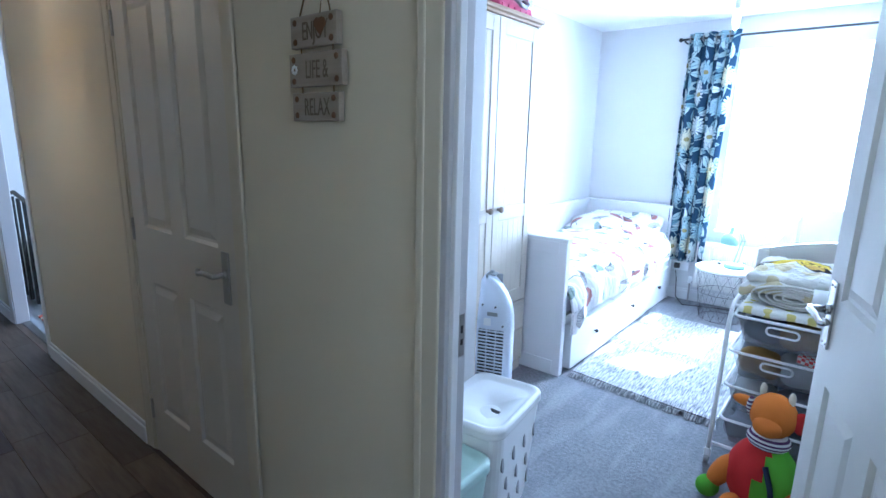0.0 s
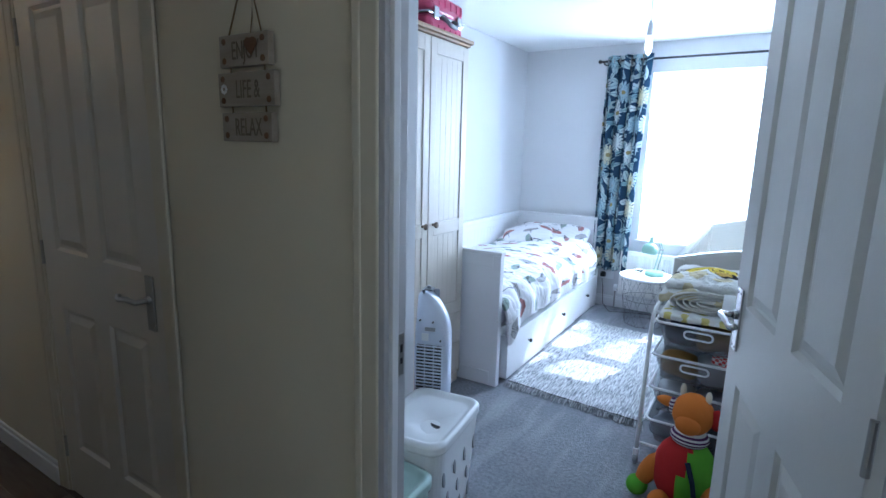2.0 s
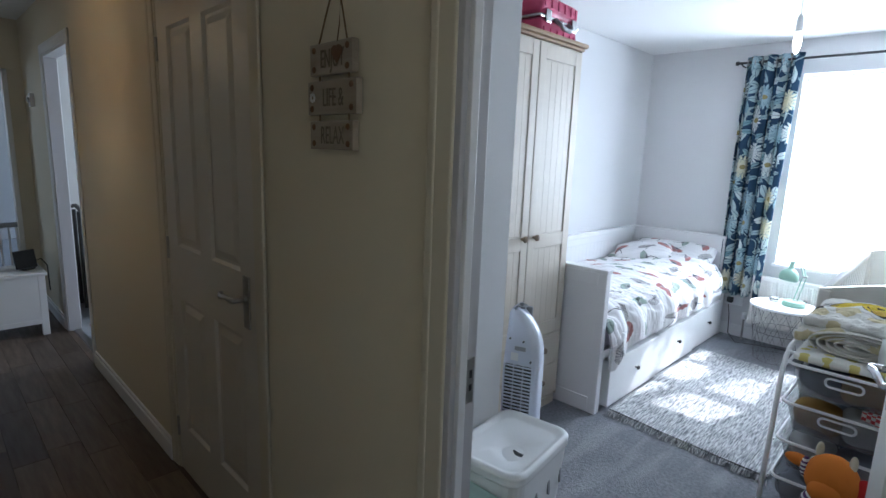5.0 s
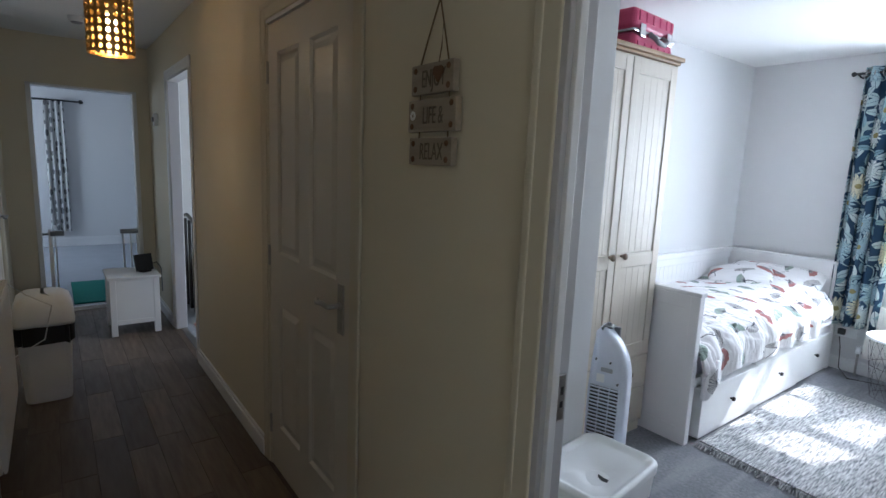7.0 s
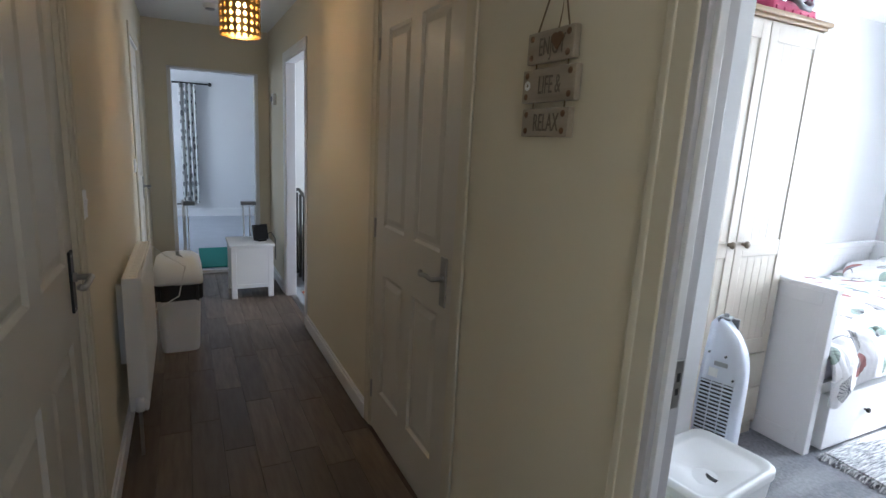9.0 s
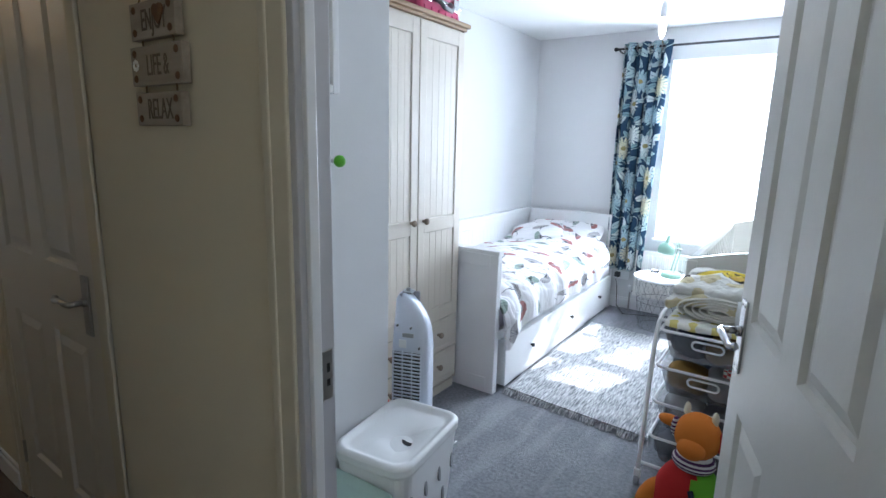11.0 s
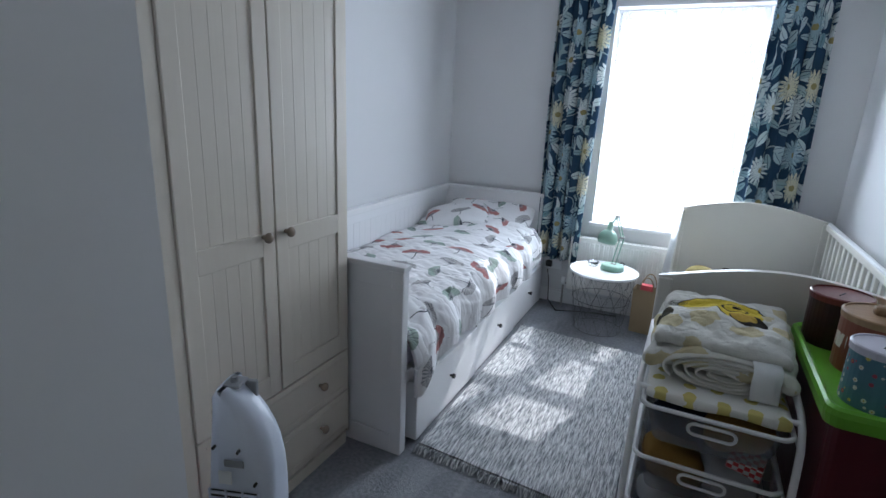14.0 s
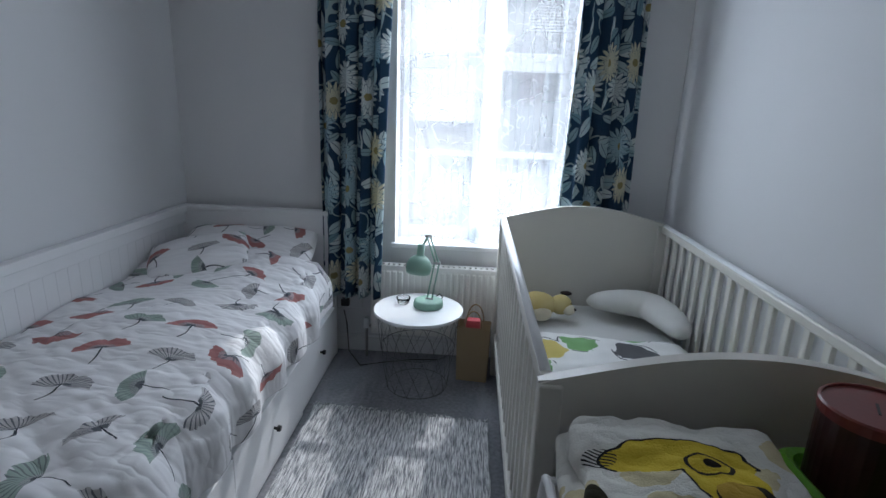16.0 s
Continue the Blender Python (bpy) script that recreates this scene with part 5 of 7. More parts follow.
def bundle(at, size, turn, mat, label, seed):
    bm = bmesh.new()
    soft(bm, (0, 0, 0), size, min(size) * 0.42, 0.02, 11.0, 9, None, seed)
    ob = part("folded_clothes", bm, mat, None, smooth=True)
    ob.matrix_world = pose(*at, 0, 0, turn)
    return tagged(ob, label, "clothes", "clothes in the baskets")


for bi, z in enumerate((0.557, 0.397, 0.237, 0.077)):
    for j in range(4):
        m = cloth[(bi * 2 + j * 3 + bi) % 5]
        w = 0.145 + 0.02 * ((j + bi) % 2)
        bundle((BXC - 0.075 + 0.15 * (j % 2), BYC - 0.09 + 0.19 * (j // 2), z + 0.047), (w, 0.175, 0.088 + 0.012 * ((j * 7 + bi) % 3)), 8 * ((j + bi) % 3 - 1), m, ("navy", "off-white", "charcoal", "ochre", "grey")[cloth.index(m)] + " folded clothes in a mesh basket", bi * 5 + j)
k = Nodes("red_check_card", 0.6)
ck = k.n("TexChecker")
k.put(ck.inputs["Vector"], k.coord())
ck.inputs["Scale"].default_value = 70
ck.inputs["Color1"].default_value, ck.inputs["Color2"].default_value = (0.6, 0.05, 0.06, 1), (0.8, 0.78, 0.75, 1)
k.color(ck.outputs[0])
bx = part("small_box", box(bmesh.new(), -0.045, 0.045, -0.03, 0.03, 0, 0.05, 0.004), k.mat)
bx.matrix_world = pose(0.01, 1.73, 0.487, 12, 4, -12)
tagged(bx, "small red and white checked box among clothes", "box")

# linen stacked on the trolley
k = Nodes("yellow_print_muslin", 0.95, spec=0.1)
v = k.coord("Object")
cell = k.voro(v, 13, 0.35, "2D")
x, y, r, a, rgb = k.local(v, cell)
pine = k.m("LESS_THAN", r, k.m("ADD", 0.012, k.m("MULTIPLY", k.noise(v, 60, 1), 0.010)))
k.color(k.mix(k.m("MULTIPLY", pine, 0.85), (0.80, 0.79, 0.74), (0.62, 0.52, 0.10))).bump(k.noise(v, 350, 2), 0.25, 0.003)
M_pine = k.mat
bm = bmesh.new()
soft(bm, (0, 0, 0), (0.355, 0.44, 0.035), 0.016, 0.006, 9, 12)
pad = part("changing_pad", bm, M_pine, None, smooth=True)
pad.matrix_world = pose(BXC, 1.85, 0.688, -3, 0, 0)
tagged(pad, "white muslin pad printed with yellow fruit", "pad")

k = Nodes("white_muslin", 0.95, spec=0.1)
v = k.coord("Object")
g = k.noise(k.coord("Object", (6, 30, 60)), 2.0, 3)
k.color(k.mix(g, (0.80, 0.78, 0.72), (0.70, 0.68, 0.62))).bump(k.m("ADD", g, k.noise(v, 300, 2)), 0.5, 0.005)
M_muslin = k.mat
# a rolled blanket: a flattened spiral drawn out along its length
bm = bmesh.new()
sp = []
for i in range(150):
    f = i / 149
    t = f * 4.6 * 2 * math.pi
    r_ = 0.012 + 0.05 * f
    sp.append((r_ * math.cos(t) * 2.6, r_ * math.sin(t) * 0.88))
vs = []
for i, (x, z) in enumerate(sp):
    row = []
    for j in range(9):
        yj = -0.15 + j * 0.30 / 8
        wv_ = 0.004 * noise.noise(Vector((x * 20, yj * 14, z * 20)))
        row.append((x + wv_, yj + 0.012 * noise.noise(Vector((i * 0.13, 2, 0))) * (1 if j in (0, 8) else 0), z + wv_))
    vs.append(row)
loft(bm, vs, cap=False, closed=False)
roll = part("rolled_blanket", bm, M_muslin, None, smooth=True)
roll.matrix_world = pose(BXC + 0.005, 1.86, 0.763, 0, 0, 3)
s = roll.modifiers.new("thick", "SOLIDIFY")
s.thickness = 0.006
tagged(roll, "white muslin blanket rolled up on the trolley", "blanket")
bm = bmesh.new()
loft(bm, [[(x_ + 0.002 * math.sin(i_ * 1.7), y_, z_) for x_ in (-0.034, -0.012, 0.012, 0.034)] for i_, (y_, z_) in enumerate(((-0.150, -0.052), (-0.166, -0.045), (-0.170, -0.02), (-0.168, 0.01), (-0.160, 0.032), (-0.138, 0.047), (-0.09, 0.054), (-0.03, 0.057)))], cap=False, closed=False)
bnd = part("paper_band", bm, M_plastic, None, smooth=True)
so = bnd.modifiers.new("thick", "SOLIDIFY")
so.thickness = 0.003
bnd.matrix_world = pose(BXC + 0.10, 1.86, 0.765, 0, 0, 3)
tagged(bnd, "white paper band round the rolled blanket", "band")

k = Nodes("yellow_blotch_fleece", 0.95, spec=0.1)
v = k.coord("Object")
cell = k.voro(v, 9, 0.9, "2D")
x, y, r, a, rgb = k.local(v, cell)
spot = k.m("MULTIPLY", k.m("LESS_THAN", r, k.m("ADD", 0.016, k.m("MULTIPLY", k.noise(v, 26, 2), 0.05))), k.m("GREATER_THAN", rgb[0], 0.35))
c = k.mix(k.m("MULTIPLY", spot, 0.7), k.mix(k.noise(v, 12, 3), (0.70, 0.69, 0.65), (0.63, 0.62, 0.57)), (0.52, 0.43, 0.19))
# one large yellow patch with dark curls near the far side
px, py, pz = k.xyz(v)
wobble = k.m("SUBTRACT", k.noise(v, 17, 2), 0.5)


def oval(cx, cy, rx, ry, rag):
    d = k.m("ADD", k.m("POWER", k.m("DIVIDE", k.m("SUBTRACT", px, cx), rx), 2.0), k.m("POWER", k.m("DIVIDE", k.m("SUBTRACT", py, cy), ry), 2.0))
    return k.m("ADD", d, k.m("MULTIPLY", wobble, rag))


big = k.m("MINIMUM", oval(-0.02, 0.085, 0.115, 0.040, 1.6), oval(0.04, 0.035, 0.062, 0.055, 1.2))
c = k.mix(k.m("LESS_THAN", big, 1.0), c, (0.62, 0.47, 0.05))
ringd = k.m("LESS_THAN", k.m("ABSOLUTE", k.m("SUBTRACT", big, 1.0)), 0.09)
c = k.mix(k.m("MULTIPLY", ringd, k.m("GREATER_THAN", k.noise(v, 10, 1), 0.44)), c, (0.03, 0.03, 0.03))
lower = oval(0.062, -0.004, 0.052, 0.034, 0.5)
c = k.mix(k.m("LESS_THAN", lower, 1.0), c, (0.04, 0.035, 0.03))
c = k.mix(k.m("LESS_THAN", oval(0.048, 0.004, 0.036, 0.026, 0.4), 1.0), c, (0.50, 0.33, 0.06))
loop_ = oval(0.025, 0.07, 0.036, 0.020, 0.5)
c = k.mix(k.m("LESS_THAN", k.m("ABSOLUTE", k.m("SUBTRACT", loop_, 1.0)), 0.20), c, (0.04, 0.035, 0.03))
c = k.mix(k.m("LESS_THAN", oval(0.03, 0.072, 0.014, 0.010, 0.2), 1.0), c, (0.03, 0.025, 0.02))
tuft = k.m("MULTIPLY", k.m("LESS_THAN", oval(-0.14, 0.09, 0.028, 0.020, 0.6), 1.0), k.m("GREATER_THAN", k.m("SINE", k.m("MULTIPLY", k.m("ADD", py, k.m("MULTIPLY", px, 0.5)), 900.0)), 0.2))
c = k.mix(tuft, c, (0.03, 0.03, 0.03))
edge_mark = k.m("LESS_THAN", oval(-0.165, -0.02, 0.022, 0.045, 0.8), 1.0)
c = k.mix(edge_mark, c, (0.05, 0.045, 0.03))
ridge = k.m("ABSOLUTE", k.m("SUBTRACT", k.noise(v, 13, 2), 0.5))
k.color(c).bump(k.m("ADD", ridge, k.m("MULTIPLY", k.noise(v, 260, 3), 0.07)), 0.8, 0.035)
M_fleecey = k.mat
fb_ = thing("folded_blanket", (BXC + 0.005, 1.93, 0.79), -3, "folded white fleece blanket with yellow and black print", "blanket")
for i, (dz, w, d, ox, hh) in enumerate(((0.0, 0.39, 0.43, 0.0, 0.045), (0.038, 0.35, 0.40, -0.002, 0.045))):
    bm = bmesh.new()
    soft(bm, (ox, 0.012 * i, dz), (w, d, hh), hh * 0.46, 0.014, 11.0, 34, None, 3.0 * i)
    for q_ in bm.verts:
        x_, y_ = q_.co.x, q_.co.y
        q_.co.z += 0.022 * math.exp(-((x_ - 0.03) ** 2 + (y_ - 0.05) ** 2) / 0.02) - 0.30 * x_ ** 2 - 0.11 * max(0, -y_ - 0.1) + 0.012 * noise.noise(Vector((x_ * 9, y_ * 9, i))) + 0.008 * (0.5 - 2 * abs(noise.noise(Vector((x_ * 16 + y_ * 8, y_ * 20, 3 + i)))))
        q_.co.x += 0.012 * noise.noise(Vector((x_ * 4, y_ * 6, 4 + i)))
        q_.co.y += 0.016 * noise.noise(Vector((x_ * 6, y_ * 3, 7 + i)))
    part("fold", bm, M_fleecey, fb_, smooth=True)

# ---------- toy crate and tins ----------
M_maroon = paint("maroon_plastic", (0.10, 0.013, 0.022), 0.3, 0.06, 4)
M_lime = paint("lime_plastic", (0.17, 0.46, 0.035), 0.28, 0.04, 4)
tubb = thing("storage_crate", (0.325, 1.845, 0), 0, "maroon plastic crate with a lime green lid", "storage box")
part("body", loft(bmesh.new(), [rrect(0, 0, 0.32 + 0.07 * f, 0.48 + 0.07 * f, 0.03, z) for z, f in ((0, 0), (0.02, 0.1), (0.4, 0.6), (0.77, 1.0))]), M_maroon, tubb, smooth=False)
lid = part("lid", loft(bmesh.new(), [rrect(0, 0, w, d, 0.035, z) for w, d, z in ((0.40, 0.55, 0.768), (0.42, 0.58, 0.771), (0.428, 0.588, 0.80), (0.424, 0.584, 0.814), (0.41, 0.57, 0.82), (0.392, 0.552, 0.815), (0.375, 0.535, 0.80))]), M_lime, tubb, "lime green clip lid")
part("clip", box(bmesh.new(), -0.06, -0.02, -0.299, -0.288, 0.772, 0.808, 0.003), M_lime, lid)
M_redtin = paint("red_tin", (0.03, 0.007, 0.007), 0.3, 0.55, 26)


def tin(at, r, h, mat, top, label, knob_=False, slot=True):
    t = thing("tin", at, 0, label, "tin")
    bm = bmesh.new()
    circ = lambda rd, z: [(rd * math.cos(q), rd * math.sin(q), z) for q in [2 * math.pi * j / 36 for j in range(36)]]
    loft(bm, [circ(r * 0.985, 0), circ(r, 0.004), circ(r, h - 0.02)])
    part("body", bm, mat, t, smooth=False)
    bm = bmesh.new()
    loft(bm, [circ(r + 0.002, h - 0.02), circ(r + 0.003, h - 0.003), circ(r, h), circ(r * 0.96, h), circ(r * 0.95, h - 0.004)])
    ld_ = part("lid", bm, top, t)
    if slot:
        part("slot", box(bmesh.new(), -0.02, 0.02, -0.002, 0.002, h - 0.0045, h - 0.003, 0, 1, pose(0, 0, 0, 0, 0, 60)), M_black, ld_)
    if knob_:
        part("knob", box(bmesh.new(), -0.03, 0.03, -0.014, 0.014, h - 0.004, h + 0.022, 0.008), M_oak, ld_)
    return t


k = Nodes("blue_flower_tin", 0.35)
v = k.coord("Object")
cell = k.voro(v, 55, 0.85, "3D")
sub = k.m("LESS_THAN", cell.outputs["Distance"], 0.30)
rgb = k.n("SeparateColor")
k.put(rgb.inputs[0], cell.outputs["Color"])
fc = k.mix(k.m("GREATER_THAN", rgb.outputs[0], 0.4), (0.75, 0.74, 0.70), k.mix(k.m("GREATER_THAN", rgb.outputs[0], 0.7), (0.45, 0.06, 0.12), (0.70, 0.55, 0.12)))
k.color(k.mix(sub, (0.10, 0.22, 0.30), k.mix(k.m("LESS_THAN", cell.outputs["Distance"], 0.10), fc, (0.6, 0.4, 0.05))))
M_bluetin = k.mat
k = Nodes("brown_banded_tin", 0.35)
v = k.coord("Object")
_, _, zz = k.xyz(v)
bandm = k.m("MULTIPLY", k.m("GREATER_THAN", zz, 0.06), k.m("LESS_THAN", zz, 0.10))
letters = k.m("MULTIPLY", bandm, k.m("GREATER_THAN", k.noise(k.coord("Object", (60, 60, 8)), 1.0, 1), 0.5))
k.color(k.mix(letters, k.mix(k.noise(v, 18, 3), (0.20, 0.05, 0.03), (0.30, 0.09, 0.05)), (0.70, 0.66, 0.60)))
M_browntin = k.mat
M_lidwood = wood("tin_lid_wood", (0.46, 0.30, 0.17), (0.36, 0.22, 0.12), axis=0)
M_lilac = paint("lilac_lid", (0.62, 0.60, 0.70), 0.35)
tin((0.205, 2.045, 0.80), 0.078, 0.158, M_redtin, paint("red_lid", (0.17, 0.035, 0.03), 0.3), "dark red money tin on the crate")
tin((0.268, 1.878, 0.80), 0.094, 0.162, M_browntin, M_lidwood, "brown printed tin with a wooden lid", True, False)
tin((0.222, 1.672, 0.80), 0.068, 0.15, M_bluetin, M_lilac, "blue flowered money tin with a lilac lid")
M_redp = fabric("red_plush", (0.50, 0.06, 0.03), scale=12, weave=200)
M_opl = fabric("orange_yellow_plush", (0.70, 0.36, 0.06), scale=12, weave=200)
M_brp = fabric("brown_plush", (0.16, 0.07, 0.03), scale=12, weave=200)
bm = bmesh.new()
marks = [0]
ball(bm, (0.0, 0.0, 0.12), 0.12, (0.72, 0.8, 1.1))
ball(bm, (0.0, -0.085, 0.16), 0.045, (0.7, 0.9, 2.0), turn=pose(0, 0, 0, 25, 0, 0))
ball(bm, (-0.02, -0.09, 0.04), 0.05, (0.8, 1.3, 0.8))
marks.append(len(bm.faces))
ball(bm, (-0.03, 0.03, 0.075), 0.075, (0.85, 0.9, 0.95))
ball(bm, (-0.005, 0.05, 0.262), 0.062, (0.95, 0.9, 0.95))
marks.append(len(bm.faces))
ball(bm, (-0.045, 0.045, 0.285), 0.028, (1.25, 0.95, 0.8))
ball(bm, (0.02, 0.05, 0.325), 0.022, (0.7, 0.6, 1.2))
bm.faces.ensure_lookup_table()
for i, f in enumerate(bm.faces):
    f.material_index = sum(i >= m_ for m_ in marks) - 1
rp = part("plush_toy", bm, [M_redp, M_opl, M_brp], None, smooth=True)
rp.matrix_world = pose(0.452, 2.02, 0.798, 0, 0, 0)
tagged(rp, "red plush animal with orange head sitting on the crate", "soft toy")

# ---------- soft toy on the floor ----------
M_orange = fabric("orange_plush", (0.66, 0.22, 0.035), (0.58, 0.17, 0.03), scale=16, weave=220)
M_redc = fabric("red_plush_cloth", (0.50, 0.03, 0.03), scale=16, weave=260)
M_greenc = fabric("green_plush_cloth", (0.17, 0.48, 0.04), scale=16, weave=260)
k = Nodes("purple_stripes", 0.9)
_, _, zz = k.xyz(k.coord("Object"))
k.color(k.mix(k.m("GREATER_THAN", k.m("SINE", k.m("MULTIPLY", zz, 420.0)), 0.0), (0.09, 0.03, 0.12), (0.74, 0.72, 0.72)))
M_stripe = k.mat
bm = bmesh.new()
mats = [M_orange, M_redc, M_greenc, M_stripe, M_cplush, cloth[0]]


def blob(c, r, sc, mi, turn=None):
    before = len(bm.faces)
    ball(bm, c, r, sc, 22, 14, turn)
    bm.faces.ensure_lookup_table()
    for f in bm.faces[before:]:
        f.material_index = mi


blob((0, 0, 0.165), 0.15, (0.95, 0.8, 1.1), 1)
for f in bm.faces:
    c = f.calc_center_median()
    f.material_index = 2 if c.x > 0.015 + 0.25 * (c.z - 0.2) else (0 if c.z < 0.06 else 1)
blob((0.005, -0.005, 0.335), 0.085, (1.0, 0.9, 0.5), 3)
blob((0.01, -0.01, 0.44), 0.088, (1.02, 0.95, 0.98), 0)
blob((0.015, -0.085, 0.415), 0.05, (1.1, 0.8, 0.75), 0)
blob((-0.045, 0.0, 0.525), 0.017, (0.8, 0.8, 1.7), 4)
blob((0.065, 0.0, 0.52), 0.017, (0.8, 0.8, 1.7), 4)
blob((-0.11, 0.01, 0.45), 0.045, (1.2, 0.5, 0.5), 0)
blob((-0.075, -0.03, 0.455), 0.03, (0.5, 0.8, 1.3), 3)
blob((0.11, 0.0, 0.44), 0.04, (0.8, 0.6, 1.1), 1)
blob((-0.15, -0.03, 0.13), 0.055, (0.8, 0.9, 1.8), 0, pose(0, 0, 0, 0, 28, 0))
blob((-0.195, -0.05, 0.045), 0.05, (1.0, 1.1, 0.85), 2)
blob((0.15, -0.06, 0.10), 0.06, (0.9, 1.2, 1.4), 0)
blob((0.08, -0.15, 0.055), 0.06, (0.9, 1.3, 0.9), 0)
blob((-0.06, -0.13, 0.055), 0.055, (0.9, 1.2, 0.9), 0)
tube_start = len(bm.faces)
tube(bm, [(0.04, -0.11, 0.27), (0.075, -0.128, 0.20), (0.09, -0.12, 0.11)], 0.011, 8)
bm.faces.ensure_lookup_table()
for f in bm.faces[tube_start:]:
    f.material_index = 5
st = part("soft_toy", bm, mats, None, smooth=True)
st.matrix_world = pose(-0.065, 1.31, 0, 0, 0, -12) @ Matrix.Diagonal((0.86, 0.86, 0.96, 1))
tagged(st, "orange cow soft toy in red and green on the carpet", "soft toy")

# ---------- tower fan ----------
M_fan = paint("pale_blue_plastic", (0.66, 0.70, 0.80), 0.3, 0.02, 4)
fan = thing("tower_heater", (-1.054, 0.945, 0), 19, "pale blue plastic tower fan heater with black grille", "heater")


fan.matrix_world = fan.matrix_world @ Matrix.Diagonal((0.84, 0.86, 0.975, 1.0))


def fan_ring(z):
    """Upright on one flank, rounded over towards the other at the top."""
    f = max(0.0, (z - 0.60) / 0.262)
    right = 0.092 - 0.125 * f ** 3.2
    left = -0.088 + 0.012 * f ** 2 + 0.02 * max(0.0, f - 0.9) * 10
    return rrect((left + right) / 2, 0.012 * f, right - left, 0.15 - 0.05 * f, min(0.045, 0.014 + (right - left) * 0.25), z)


zs = [0.03, 0.05, 0.3, 0.6, 0.64, 0.68, 0.72, 0.75, 0.78, 0.80, 0.82, 0.835, 0.848, 0.856, 0.86]
part("body", loft(bmesh.new(), [fan_ring(z) for z in zs]), M_fan, fan, smooth=True)
part("base", loft(bmesh.new(), [rrect(0, 0, w, d, 0.05, z) for w, d, z in ((0.22, 0.20, 0), (0.22, 0.20, 0.012), (0.19, 0.16, 0.03))]), M_fan, fan)
part("grille_backing", box(bmesh.new(), -0.066, 0.066, -0.078, -0.073, 0.10, 0.635, 0.002), M_black, fan, "dark air outlet")
sl = part("slat", box(bmesh.new(), -0.068, 0.068, -0.082, -0.077, -0.0032, 0.0032, 0.001, 1), M_fan, fan)
sl.location = (0, 0, 0.105)
for i in range(1, 36):
    o = sl.copy()
    scene.collection.objects.link(o)
    o.location = (0, 0, 0.105 + i * 0.015)
for x in (-0.068, -0.024, 0.022, 0.064):
    part("grille_bar", box(bmesh.new(), x, x + 0.004, -0.083, -0.076, 0.10, 0.64, 0.001, 1), M_fan, fan)
part("display", box(bmesh.new(), -0.025, 0.028, -0.073, -0.068, 0.695, 0.712, 0.002), M_greyp, fan, "grey indicator window")
part("rating_label", box(bmesh.new(), -0.04, -0.005, -0.0765, -0.0735, 0.652, 0.685, 0.0005, 1), M_plastic, fan, "small white rating label")
for x, z in ((-0.05, 0.74), (0.015, 0.735), (0.055, 0.655)):
    part("screw_hole", cyl(bmesh.new(), (x, -0.064, z), (x, -0.0755, z), 0.004, seg=10), M_black, fan)
bm = bmesh.new()
box(bm, -0.05, -0.005, -0.012, 0.04, 0.855, 0.864, 0.003)
cyl(bm, (-0.028, 0.012, 0.862), (-0.028, 0.012, 0.876), 0.012, 0.009, seg=14)
box(bm, -0.012, 0.02, 0.03, 0.045, 0.80, 0.858, 0.004)
part("control_knob", bm, M_greyp, fan, "dark control knob on top")
bm = bmesh.new()
tube(bm, [(0.0, 0.075, 0.012), (0.005, 0.25, 0.006)] + [(0.02 + 0.01 * i_ / 6 + (0.07 + 0.012 * math.sin(i_)) * math.cos(i_ * 0.75), 0.41 + 0.06 * math.sin(i_ * 0.75), 0.008 + 0.03 * abs(math.sin(i_ * 0.4))) for i_ in range(26)], 0.0042, 6)
part("cord", bm, M_plastic, fan, "white coiled power cord", smooth=True)
rt = thing("red_stool", (-1.235, 0.885, 0), 90, "small red plastic stool behind the heater", "stool")
M_redpl = paint("red_plastic", (0.55, 0.03, 0.025), 0.3)
part("seat", loft(bmesh.new(), [rrect(0, 0, w, d, 0.05, z) for w, d, z in ((0.17, 0.13, 0.29), (0.185, 0.145, 0.31), (0.18, 0.135, 0.335), (0.14, 0.10, 0.34))]), M_redpl, rt, smooth=True)
for sx in (-1, 1):
    for sy in (-1, 1):
        part("leg", cyl(bmesh.new(), (sx * 0.08, sy * 0.055, 0), (sx * 0.065, sy * 0.045, 0.295), 0.016, 0.02), M_redpl, rt)

